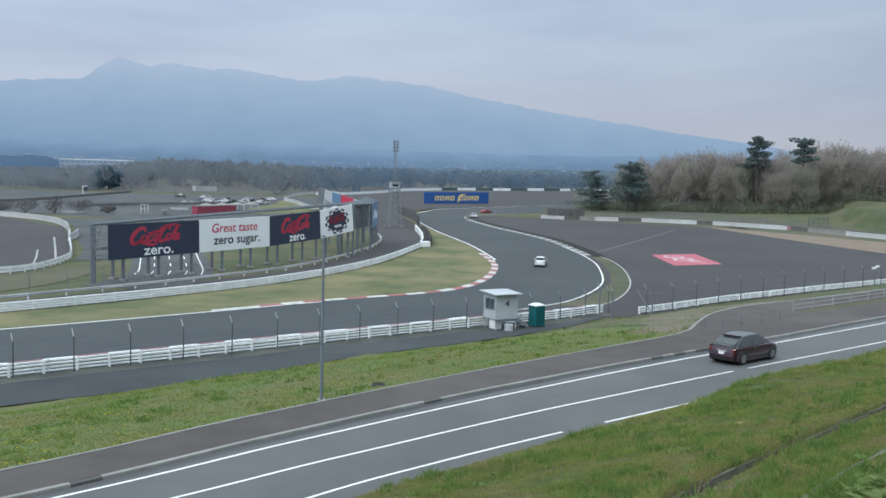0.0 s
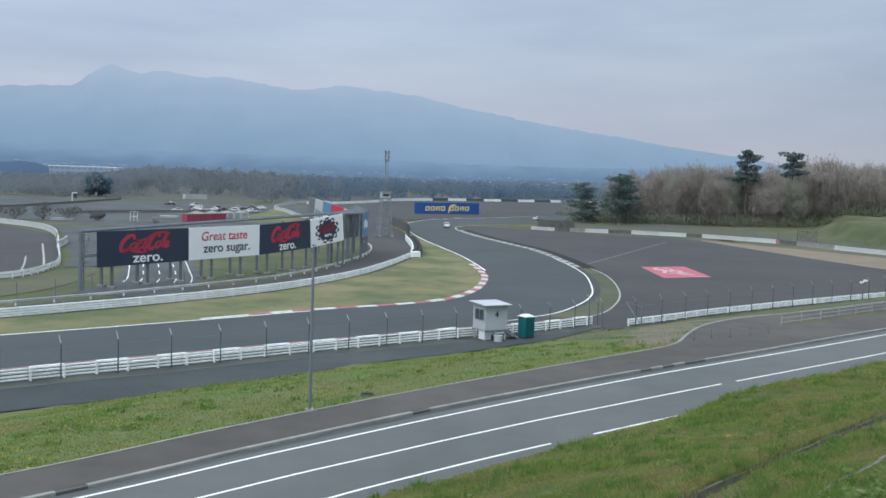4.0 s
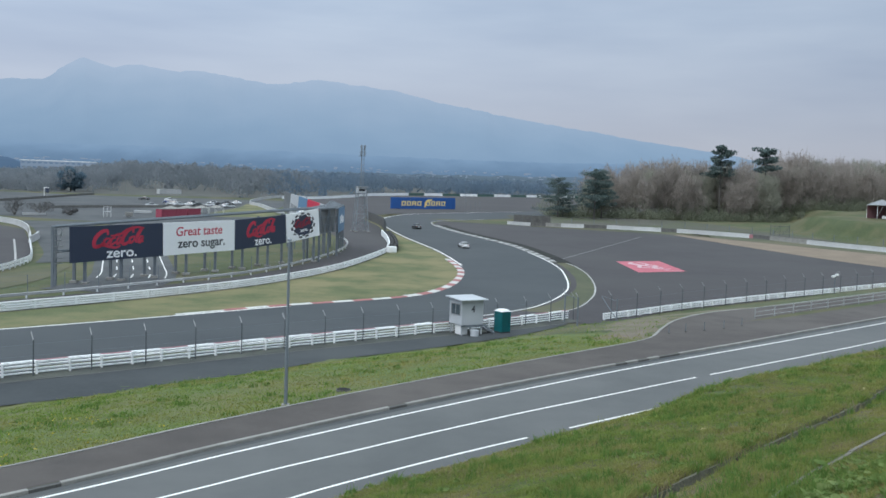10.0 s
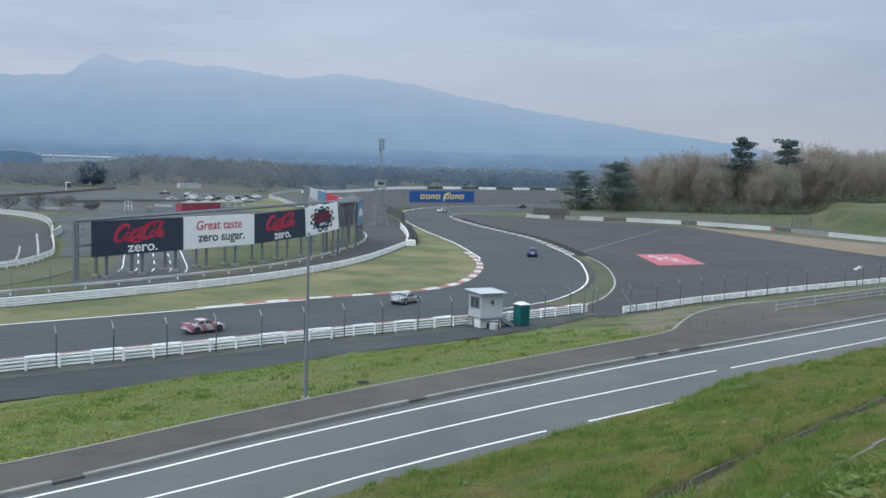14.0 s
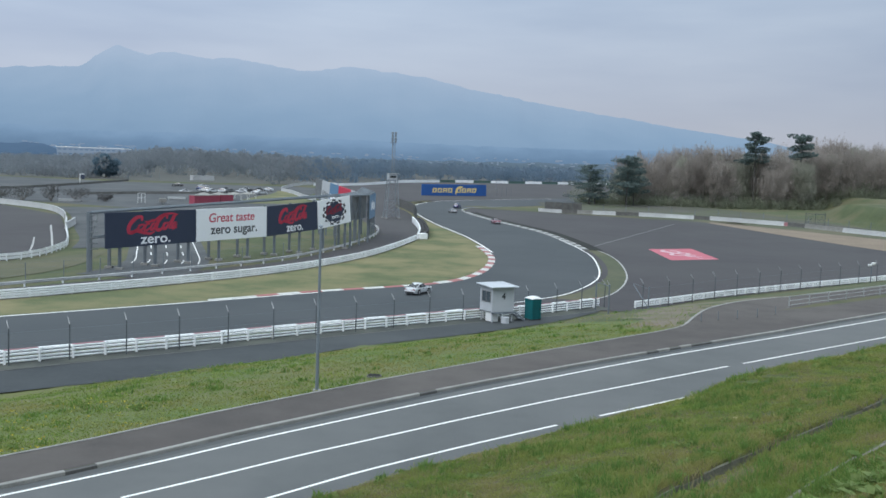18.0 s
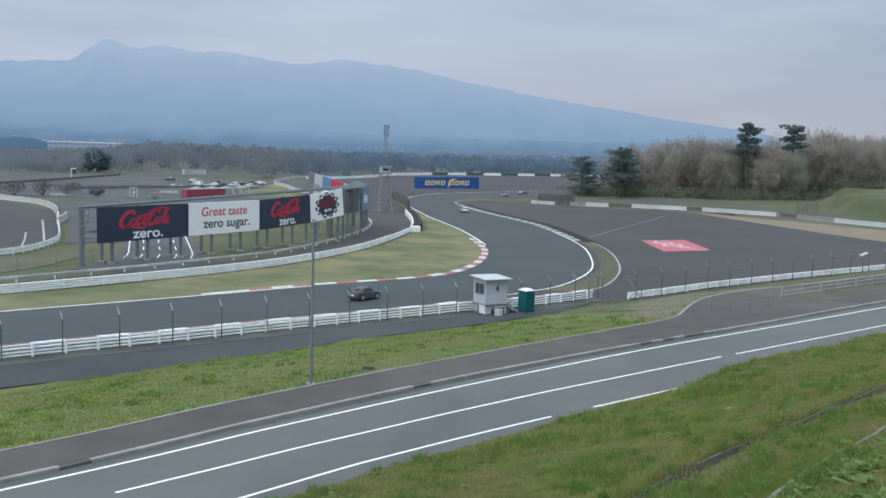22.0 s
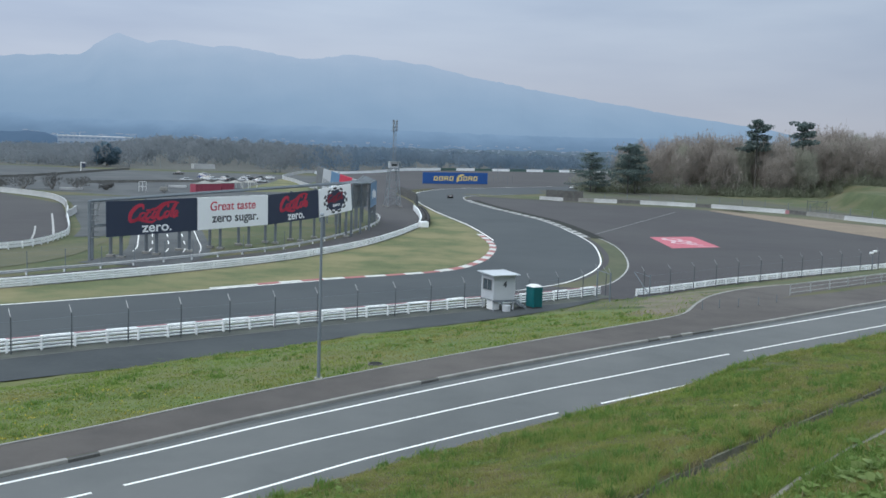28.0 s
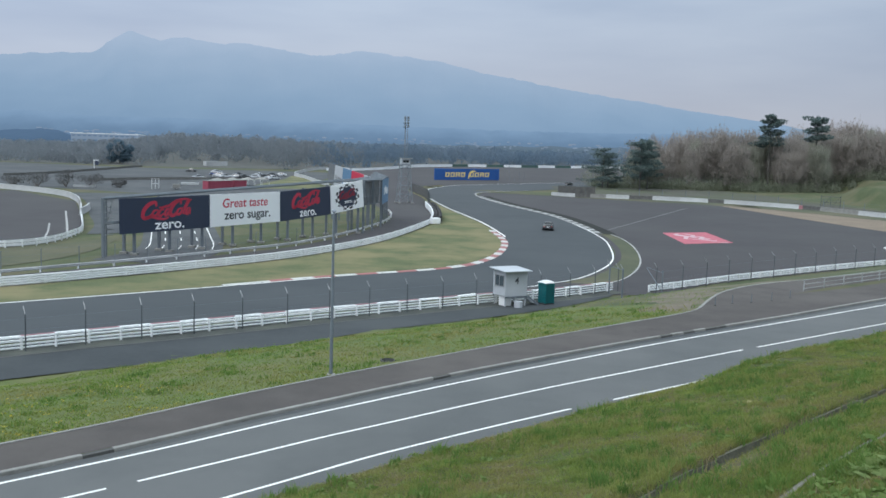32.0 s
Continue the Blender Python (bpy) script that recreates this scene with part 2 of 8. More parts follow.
M = {
    "grass": surface("spring_grass", (0.047, 0.065, 0.026), (0.080, 0.096, 0.038), 0.2, 2.0, 0.95, bump=0.5, stain=(0.105, 0.098, 0.052), stain_scale=0.10),
    "bank_grass": surface("slope_grass", (0.068, 0.108, 0.026), (0.112, 0.150, 0.042), 0.7, 5, 0.95, bump=0.3, stain=(0.122, 0.130, 0.048), stain_scale=0.15),
    "near_grass": surface("rough_grass", (0.046, 0.075, 0.018), (0.080, 0.105, 0.030), 1.0, 14, 0.95, bump=0.5, stain=(0.094, 0.081, 0.038), stain_scale=0.42),
    "infield": surface("mown_dry_grass", (0.068, 0.088, 0.035), (0.122, 0.133, 0.058), 0.30, 4.0, 0.95, bump=0.4, stain=(0.190, 0.170, 0.085), stain_scale=0.11),
    "verge": surface("mown_verge_grass", (0.052, 0.064, 0.038), (0.085, 0.092, 0.050), 0.2, 1.8, 0.95, bump=0.3, stain=(0.105, 0.10, 0.06), stain_scale=0.06),
    "dry_verge": surface("dry_grey_brown_grass", (0.058, 0.058, 0.048), (0.090, 0.086, 0.068), 0.12, 1.2, 0.95, bump=0.3, stain=(0.070, 0.080, 0.045), stain_scale=0.05),
    "track": surface("race_asphalt", (0.028, 0.035, 0.042), (0.039, 0.047, 0.054), 0.35, 30, 0.75, bump=0.15, stain=(0.045, 0.052, 0.059), stain_scale=0.05),
    "rubbered": surface("dark_rubbered_asphalt", (0.007, 0.008, 0.008), (0.012, 0.013, 0.013), 0.4, 5, 1.0, bump=0.15, stain=(0.016, 0.019, 0.014), stain_scale=0.2),
    "runoff": surface("runoff_asphalt", (0.036, 0.033, 0.037), (0.050, 0.046, 0.051), 0.3, 30, 0.85, bump=0.15, stain=(0.054, 0.051, 0.054), stain_scale=0.035),
    "road": surface("service_asphalt", (0.080, 0.085, 0.088), (0.104, 0.109, 0.112), 0.5, 45, 0.8, bump=0.25, stain=(0.114, 0.118, 0.120), stain_scale=0.12),
    "walk": surface("brown_asphalt", (0.058, 0.051, 0.049), (0.083, 0.072, 0.068), 0.6, 45, 0.9, bump=0.3, stain=(0.094, 0.083, 0.078), stain_scale=0.15),
    "lane": surface("old_grey_asphalt", (0.045, 0.050, 0.056), (0.065, 0.071, 0.078), 0.5, 30, 0.9, bump=0.2, stain=(0.083, 0.088, 0.093), stain_scale=0.10),
    "fence_lane": surface("dark_blue_grey_asphalt", (0.028, 0.034, 0.040), (0.041, 0.048, 0.054), 0.25, 3, 0.9, bump=0.2, stain=(0.053, 0.060, 0.065), stain_scale=0.10),
    "foot_dirt": surface("dark_weedy_gravel", (0.036, 0.041, 0.040), (0.064, 0.070, 0.066), 0.8, 9, 0.95, bump=0.4, stain=(0.082, 0.088, 0.076), stain_scale=0.3),
    "pole_grey": surface("blue_grey_pole_paint", (0.135, 0.162, 0.19), (0.18, 0.21, 0.24), 1.0, 14, 0.55, bump=0.02),
    "line": surface("white_road_paint", (0.62, 0.62, 0.61), (0.82, 0.82, 0.80), 1.5, 30, 0.6, bump=0.05, low=0.25, high=0.45),
    "old_line": surface("worn_road_paint", (0.25, 0.25, 0.25), (0.45, 0.45, 0.44), 1.5, 30, 0.7, bump=0.05),
    "seam": surface("pale_asphalt_seam", (0.11, 0.11, 0.112), (0.19, 0.19, 0.19), 1.5, 30, 0.7, bump=0.05),
    "container_red": surface("faded_red_cloth", (0.26, 0.045, 0.08), (0.34, 0.07, 0.105), 0.8, 10, 0.8, bump=0.0),
    "red_paint": surface("red_kerb_paint", (0.25, 0.085, 0.085), (0.36, 0.125, 0.12), 1.0, 5, 0.6, bump=0.05),
    "kerb_white": surface("worn_white_kerb_paint", (0.42, 0.42, 0.41), (0.62, 0.62, 0.60), 1.0, 5, 0.6, bump=0.05),
    "pink_paint": surface("pinkish_red_ground_paint", (0.38, 0.085, 0.125), (0.50, 0.13, 0.165), 0.6, 20, 0.7, bump=0.05),
    "pale_pink": surface("worn_pinkish_white_paint", (0.46, 0.30, 0.33), (0.62, 0.46, 0.49), 0.8, 12, 0.7, bump=0.05),
    "rail": surface("white_rail_paint", (0.78, 0.80, 0.82), (0.90, 0.92, 0.93), 0.7, 25, 0.5, bump=0.03, per_object=0.04),
    "rail_top": surface("faded_red_rail_paint", (0.24, 0.10, 0.12), (0.34, 0.16, 0.175), 0.7, 25, 0.6, bump=0.03),
    "concrete": surface("grey_concrete", (0.20, 0.20, 0.19), (0.32, 0.315, 0.30), 1.2, 25, 0.9, bump=0.3, per_object=0.1),
    "dark_concrete": surface("dark_concrete", (0.07, 0.07, 0.07), (0.14, 0.138, 0.132), 1.2, 25, 0.9, bump=0.3, per_object=0.1),
    "white_wall": surface("white_concrete_paint", (0.38, 0.39, 0.40), (0.54, 0.55, 0.56), 0.3, 3, 0.7, bump=0.05, per_object=0.12),
    "dirt": surface("dry_tan_dirt", (0.165, 0.128, 0.095), (0.235, 0.185, 0.138), 0.2, 2, 0.95, bump=0.3),
    "mossy": surface("mossy_dirty_concrete", (0.075, 0.078, 0.055), (0.175, 0.170, 0.135), 2.0, 14, 0.95, bump=0.4, per_object=0.2),
    "steel": surface("galvanised_steel", (0.22, 0.23, 0.24), (0.34, 0.35, 0.36), 2, 30, 0.5, 0.6, bump=0.03),
    # dark steel raised and blued in colour for the haze before the boards
    "dark_steel": surface("haze_lifted_dark_steel", (0.112, 0.136, 0.16), (0.16, 0.182, 0.208), 1, 20, 0.7, 0.0, bump=0.03),
    "rail_grey": surface("pale_grey_pipe_paint", (0.31, 0.335, 0.34), (0.42, 0.445, 0.45), 1, 20, 0.6, bump=0.02),
    # mast steel: haze painted in as a paler, bluer grey
    "mast_grey": surface("haze_paled_steel", (0.17, 0.20, 0.23), (0.25, 0.28, 0.31), 1, 20, 0.7, bump=0.02),
    "dim_red": surface("dim_red_print", (0.20, 0.012, 0.03), (0.28, 0.02, 0.045), 0.5, 8, 0.5, bump=0.0),
    "board_back": surface("grey_board_back", (0.12, 0.13, 0.14), (0.2, 0.21, 0.22), 0.6, 10, 0.7, bump=0.05),
    # black board with the blue haze mixed into its colour
    "board_dark": surface("haze_lifted_black_board", (0.025, 0.037, 0.070), (0.031, 0.044, 0.082), 0.4, 8, 0.5, bump=0.0),
    "board_white": surface("white_board", (0.84, 0.86, 0.88), (0.91, 0.93, 0.95), 0.4, 8, 0.5, bump=0.0),
    "board_blue": surface("blue_board", (0.016, 0.075, 0.27), (0.022, 0.10, 0.33), 0.2, 6, 0.5, bump=0.0),
    "board_pale_blue": surface("pale_blue_board", (0.10, 0.20, 0.33), (0.13, 0.24, 0.38), 0.2, 6, 0.5, bump=0.0),
    "logo_red": surface("logo_red", (0.46, 0.028, 0.065), (0.55, 0.042, 0.085), 0.5, 8, 0.5, bump=0.0),
    "logo_yellow": surface("logo_yellow", (0.70, 0.56, 0.20), (0.78, 0.62, 0.25), 0.5, 8, 0.5, bump=0.0),
    "ink_white": surface("white_lettering", (0.84, 0.85, 0.87), (0.91, 0.92, 0.94), 0.5, 8, 0.5, bump=0.0),
    "ink_grey": surface("dark_grey_lettering", (0.035, 0.04, 0.05), (0.05, 0.055, 0.065), 0.5, 8, 0.5, bump=0.0),
    "hut": surface("pale_grey_panel", (0.39, 0.415, 0.45), (0.47, 0.495, 0.53), 0.8, 14, 0.6, bump=0.04),
    "hut_roof": surface("pale_metal_roof", (0.42, 0.45, 0.49), (0.50, 0.53, 0.57), 0.8, 14, 0.5, bump=0.04),
    "teal": surface("teal_plastic", (0.0, 0.11, 0.125), (0.005, 0.15, 0.165), 1.2, 20, 0.45, bump=0.03),
    # darker copy of the teal: the shade of the door side as colour
    "teal_shaded": surface("shaded_teal_plastic", (0.0, 0.075, 0.085), (0.002, 0.095, 0.105), 1.2, 20, 0.45, bump=0.03),
    "white_plastic": surface("white_plastic", (0.70, 0.71, 0.72), (0.8, 0.81, 0.82), 1.2, 20, 0.4, bump=0.02),
    "glass": surface("dark_window_glass", (0.012, 0.016, 0.02), (0.02, 0.025, 0.03), 0.5, 6, 0.08, bump=0.0),
    # car glass with the sky's reflection painted in as lighter grey
    "car_glass": surface("grey_tinted_car_glass", (0.045, 0.055, 0.062), (0.075, 0.085, 0.094), 0.5, 6, 0.08, bump=0.0),
    # hut pane: pale reflection put into the base colour
    "hut_glass": surface("sky_greyed_window_glass", (0.05, 0.07, 0.085), (0.09, 0.11, 0.125), 0.5, 6, 0.08, bump=0.0),
    "tyre": surface("black_rubber", (0.020, 0.020, 0.022), (0.034, 0.034, 0.036), 4, 40, 0.85, bump=0.1),
    "rim": surface("grey_alloy", (0.34, 0.35, 0.36), (0.48, 0.49, 0.50), 4, 40, 0.35, 0.3, bump=0.0),
    "rim_mid": surface("mid_grey_alloy", (0.15, 0.155, 0.16), (0.24, 0.245, 0.25), 4, 40, 0.35, 0.3, bump=0.0),
    "fence_dark": surface("dark_weathered_post_paint", (0.062, 0.074, 0.084), (0.095, 0.108, 0.12), 1, 20, 0.75, bump=0.03),
    "rim_dark": surface("dark_alloy", (0.05, 0.05, 0.055), (0.09, 0.09, 0.095), 4, 40, 0.35, 0.3, bump=0.0),
    "chrome": surface("bright_chrome_trim", (0.55, 0.56, 0.57), (0.65, 0.66, 0.67), 4, 40, 0.2, 0.9, bump=0.0),
    "trim": surface("black_plastic", (0.026, 0.026, 0.029), (0.042, 0.042, 0.045), 4, 40, 0.6, bump=0.0),
    "tail": surface("red_lamp_glass", (0.17, 0.012, 0.016), (0.24, 0.022, 0.026), 4, 40, 0.2, bump=0.0),
    "head": surface("clear_lamp_glass", (0.5, 0.52, 0.55), (0.7, 0.72, 0.74), 4, 40, 0.15, bump=0.0),
    "bark": surface("grey_brown_bark", (0.15, 0.138, 0.128), (0.26, 0.24, 0.22), 1.0, 12, 0.95, bump=0.4),
    "bush_twigs": surface("brown_bush_twigs", (0.12, 0.125, 0.13), (0.17, 0.17, 0.17), 0.3, 3, 0.95, bump=0.0, per_object=0.12, thin=0.4),
    "pine_bark": surface("dark_pine_bark", (0.075, 0.072, 0.070), (0.13, 0.12, 0.112), 1.0, 12, 0.95, bump=0.4),
    "twigs": surface("bare_budding_twigs", (0.330, 0.296, 0.272), (0.405, 0.366, 0.335), 0.12, 1.2, 0.95, bump=0.0, per_object=0.12, thin=0.55),
    "fresh": surface("fresh_spring_leaves", (0.30, 0.305, 0.255), (0.385, 0.38, 0.32), 0.12, 1.2, 0.9, bump=0.0, per_object=0.12, thin=0.55),
    # needle green lightened and blued to carry the haze over the wood
    "needles": surface("haze_lifted_pine_needles", (0.10, 0.145, 0.145), (0.155, 0.20, 0.19), 0.5, 3, 0.9, bump=0.0, per_object=0.1, thin=0.45),
    "shrub": surface("undergrowth_leaves", (0.20, 0.225, 0.165), (0.28, 0.295, 0.22), 0.15, 1.5, 0.95, bump=0.0, per_object=0.12, thin=0.55),
    # far woods: the air's pale blue haze is put into the leaf colours
    "far_wood": surface("haze_blued_brown_woods", (0.215, 0.245, 0.275), (0.29, 0.308, 0.33), 0.02, 0.2, 1.0, bump=0.0, stain=(0.225, 0.255, 0.28), stain_scale=0.012, thin=0.55),
    "wood_floor": surface("woodland_litter", (0.07, 0.074, 0.07), (0.105, 0.105, 0.098), 0.1, 1.5, 1.0, bump=0.1),
    # evergreen and conifers are likewise blued and paled as if by haze
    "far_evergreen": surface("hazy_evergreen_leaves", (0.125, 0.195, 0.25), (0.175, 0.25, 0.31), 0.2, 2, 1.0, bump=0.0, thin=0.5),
    "far_pine": surface("haze_blued_conifer_woods", (0.135, 0.205, 0.285), (0.185, 0.255, 0.335), 0.02, 0.2, 1.0, bump=0.0, stain=(0.21, 0.265, 0.325), stain_scale=0.02, thin=0.5),
    "blade": surface("grass_blades", (0.105, 0.172, 0.033), (0.290, 0.352, 0.088), 0.7, 2.6, 0.9, bump=0.0, stain=(0.278, 0.272, 0.092), stain_scale=0.42, thin=0.5),
    "lush_blade": surface("lush_grass_blades", (0.085, 0.172, 0.036), (0.185, 0.29, 0.072), 0.8, 3.0, 0.9, bump=0.0, thin=0.5),
    "bank_blade": surface("slope_grass_blades", (0.115, 0.20, 0.040), (0.275, 0.355, 0.085), 0.6, 1.6, 0.9, bump=0.0, stain=(0.29, 0.272, 0.095), stain_scale=0.22, thin=0.5),
    "broad_leaf": surface("pale_broad_leaves", (0.15, 0.225, 0.07), (0.27, 0.33, 0.12), 1, 9, 0.8, bump=0.0, thin=0.45),
    "edge_concrete": surface("pale_weathered_concrete", (0.10, 0.096, 0.078), (0.22, 0.21, 0.18), 1.5, 14, 0.95, bump=0.4, per_object=0.2),
    "dry_blade": surface("dry_grass_blades", (0.22, 0.19, 0.10), (0.34, 0.29, 0.17), 0.7, 6, 0.9, bump=0.0, thin=0.4),
    "weed": surface("broad_weed_leaves", (0.12, 0.20, 0.05), (0.22, 0.30, 0.09), 1, 9, 0.8, bump=0.0, thin=0.45),
    "scrap": surface("pale_yellow_scrap", (0.42, 0.38, 0.18), (0.55, 0.50, 0.28), 3, 20, 0.8, bump=0.0),
    "yellow": surface("yellow_petals", (0.50, 0.40, 0.03), (0.62, 0.50, 0.07), 3, 20, 0.8, bump=0.0),
}
M["gravel"] = surface("bare_gravelly_soil", (0.125, 0.100, 0.078), (0.19, 0.160, 0.128), 1.0, 14, 0.95, bump=0.4, stain=(0.105, 0.112, 0.055), stain_scale=0.35)
# blue air haze is put into the emission colours of these far materials
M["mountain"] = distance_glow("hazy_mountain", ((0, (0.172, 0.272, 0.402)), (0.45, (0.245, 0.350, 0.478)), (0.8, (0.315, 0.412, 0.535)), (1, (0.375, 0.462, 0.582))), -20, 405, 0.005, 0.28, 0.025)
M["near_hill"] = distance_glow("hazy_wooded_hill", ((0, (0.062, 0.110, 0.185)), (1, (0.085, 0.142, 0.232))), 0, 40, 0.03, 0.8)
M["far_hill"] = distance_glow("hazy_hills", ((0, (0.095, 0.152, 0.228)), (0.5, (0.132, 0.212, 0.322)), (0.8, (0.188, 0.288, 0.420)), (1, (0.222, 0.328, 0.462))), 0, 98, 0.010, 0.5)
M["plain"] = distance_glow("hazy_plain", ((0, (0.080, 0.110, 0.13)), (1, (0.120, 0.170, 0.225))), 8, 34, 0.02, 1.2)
M["far_white"] = distance_glow("haze_pale_building", ((0, (0.27, 0.33, 0.41)), (1, (0.35, 0.41, 0.48))), 0, 60, 0.05, 0.6)
M["far_house"] = distance_glow("haze_dimmed_walls", ((0, (0.19, 0.25, 0.33)), (1, (0.26, 0.32, 0.41))), 0, 60, 0.05, 1.0)


# ---- building helpers ----
def part(name, bm, material, parent=None, label=""):
    """Links a bmesh as one mesh object."""
    me = bpy.data.meshes.new(name)
    bm.to_mesh(me)
    bm.free()
    me.materials.append(M[material])
    ob = new(name, me)
    ob.parent = parent
    if label:
        ob["label"] = label
    return ob


def raw(name, verts, faces, material, parent=None, smooth=False):
    me = bpy.data.meshes.new(name)
    me.from_pydata([tuple(v) for v in verts], [], [tuple(f) for f in faces])
    me.materials.append(M[material])
    if smooth:
        me.shade_smooth()
    ob = new(name, me)
    ob.parent = parent
    return ob


def shared(name, me, parent, m):
    ob = new(name, me)
    ob.parent = parent
    ob.matrix_basis = m
    return ob


def box(bm, cx, cy, cz, sx, sy, sz, m=None, bevel=0.0):
    made = bmesh.ops.create_cube(bm, size=1.0)["verts"]
    t = (m or Matrix()) @ Matrix.Translation((cx, cy, cz)) @ Matrix.Diagonal((sx, sy, sz, 1))
    bmesh.ops.transform(bm, matrix=t, verts=made)
    if bevel:
        edges = list({e for v in made for e in v.link_edges})
        bmesh.ops.bevel(bm, geom=edges, offset=bevel, segments=1, affect="EDGES")
    return bm


def tube(bm, a, b, r, r2=None, sides=8):
    a, b = Vector(a), Vector(b)
    d = b - a
    m = Matrix.Translation((a + b) / 2) @ d.to_track_quat("Z", "Y").to_matrix().to_4x4()
    bmesh.ops.create_cone(bm, cap_ends=True, segments=sides, radius1=r, radius2=r if r2 is None else r2, depth=d.length, matrix=m)
    return bm


def boxed(*a, **k):
    return box(bmesh.new(), *a, **k)


def tubed(*a, **k):
    return tube(bmesh.new(), *a, **k)


def spline(points, step=2.0):
    """A smooth plan curve through the points, in even steps."""
    p = np.array(points, float)
    p = np.vstack([2 * p[0] - p[1], p, 2 * p[-1] - p[-2]])
    out = []
    for i in range(1, len(p) - 2):
        a, b, c, d = p[i - 1:i + 3]
        for s in np.linspace(0, 1, 24, endpoint=False):
            out.append(0.5 * (2 * b + (c - a) * s + (2 * a - 5 * b + 4 * c - d) * s ** 2 + (3 * b - a - 3 * c + d) * s ** 3))
    out.append(p[-2])
    return even(np.array(out), step)


def even(q, step=None, count=None):
    s = np.r_[0, np.cumsum(np.hypot(*np.diff(q, axis=0).T))]
    n = count or max(2, int(round(s[-1] / step)) + 1)
    t = np.linspace(0, s[-1], n)
    return np.stack([np.interp(t, s, q[:, 0]), np.interp(t, s, q[:, 1])], 1)


def normals(q):
    d = np.gradient(q, axis=0)
    d /= np.hypot(d[:, 0], d[:, 1])[:, None]
    return np.stack([-d[:, 1], d[:, 0]], 1)


def beside(q, v):
    """The curve moved v metres to its left."""
    return q + normals(q) * v


# The lie of the land: the circuit rises gently with distance; the service road runs on a shelf above it; a grass bank climbs to the camera.
SHELF = 3.2
ROAD = spline([(-52, -14), (-30, 7), (-11.8, 24.6), (-5.4, 31.9), (0.2, 37.9), (6.0, 43.2), (16.7, 52.4), (31.1, 64.8), (60, 90), (110, 134)], 1.0)
ROAD_N = normals(ROAD)
ROAD_S = np.arange(len(ROAD)) * 1.0


def low(y):
    y = np.asarray(y, float)
    t = np.clip((y - 80) / 60, 0, 1)
    return np.where(y < 140, 0.017 * 60 * t * t / 2, 0.017 * (np.minimum(y, 700) - 110))


def road_place(x, y):
    """Metres along the service road and to its left of its upper edge line."""
    x, y = np.asarray(x, float).ravel(), np.asarray(y, float).ravel()
    s, v = np.empty(len(x)), np.empty(len(x))
    for i in range(0, len(x), 4000):
        dx, dy = x[i:i + 4000, None] - ROAD[None, :, 0], y[i:i + 4000, None] - ROAD[None, :, 1]
        k = np.argmin(dx * dx + dy * dy, 1)
        j = np.arange(len(k))
        v[i:i + 4000] = dx[j, k] * ROAD_N[k, 0] + dy[j, k] * ROAD_N[k, 1]
        s[i:i + 4000] = ROAD_S[k]
    return s, v


S_APRON = float(road_place([15.5], [58.0])[0][0])


def ease(t):
    t = np.clip(t, 0, 1)
    return t * t * (3 - 2 * t)


def along(*pts):
    """A smooth offset of the metres along the road through a few (s, v) pairs."""
    grid = np.arange(0, 240.1, 0.5)
    v = np.interp(grid, [p[0] for p in pts], [p[1] for p in pts])
    for _ in range(2):
        v = np.convolve(np.pad(v, 2, mode="edge"), np.ones(5) / 5, "valid")

    def value(s):
        return np.interp(np.asarray(s, float), grid, v)
    return value


# how far the level shelf reaches past the road: it widens to an apron
shelf_edge = along((0, 3.28), (50, 3.27), (57, 3.26), (66, 3.28), (72, 3.3), (76, 3.42), (81, 3.73), (86, 4.03), (91, 4.36), (95, 4.55), (98, 4.9), (102, 6.95), (106, 8.7), (109, 9.45), (112, 9.83), (115, 9.85), (119, 9.4), (125, 9.13), (132, 9.05), (240, 9.0))
kerb_line = along((0, 0.8), (50, 0.76), (57, 0.74), (61, 0.76), (66, 0.62), (71, 0.56), (75, 0.55), (80, 0.66), (87, 0.85), (92, 0.9), (102, 0.88), (111, 1.08), (240, 1.1))
upper_line = along((0, 0.12), (50, 0.15), (57, 0.13), (61, 0.0), (65, -0.2), (70, -0.38), (75, -0.45), (80, -0.33), (86, -0.1), (91, 0.0), (102, -0.08), (114, -0.09), (240, -0.09))
mid_line = along((0, -1.85), (50, -1.9), (56, -2.0), (60, -2.14), (63, -2.42), (68, -2.83), (74, -3.16), (81, -3.29), (88, -3.33), (96, -3.46), (106, -3.64), (240, -3.9))
lower_line = along((0, -4.6), (50, -4.6), (60, -4.72), (65, -5.05), (69, -5.38), (73, -5.74), (77, -5.97), (83, -6.13), (90, -6.2), (240, -6.2))


def verge_edge(s):
    """Where the near grass meets the road."""
    s = np.asarray(s, float)
    base = -4.5 - 0.07 * np.clip(s - 59, -10, 14) - 0.035 * np.clip(s - 73, 0, 14)
    return base - 0.95 + 0.50 * ease((s - 68) / 14) + 0.75 * ease((s - 82) / 5)


def mound(x, y):
    """A grassy rise behind the far barrier."""
    d = (x - 96) * 0.80 + (y - 200) * 0.59
    wide = 4.6 * ease((d - 16) / 20) * ease((x - 129) / 12)
    knoll = 5.2 * ease((d - 14) / 15) * ease((x - 105) / 6) * (1 - ease((y - 252) / 28))
    return np.maximum(wide, knoll) * (0.95 + 0.06 * np.sin(x * 0.21 + y * 0.13))


ditch_line = along((0, -15.95), (60, -15.85), (67, -15.75), (73, -15.85), (78, -15.75), (84, -14.85), (92, -13.7), (240, -13.0))
EDGING_LINE = -18.5


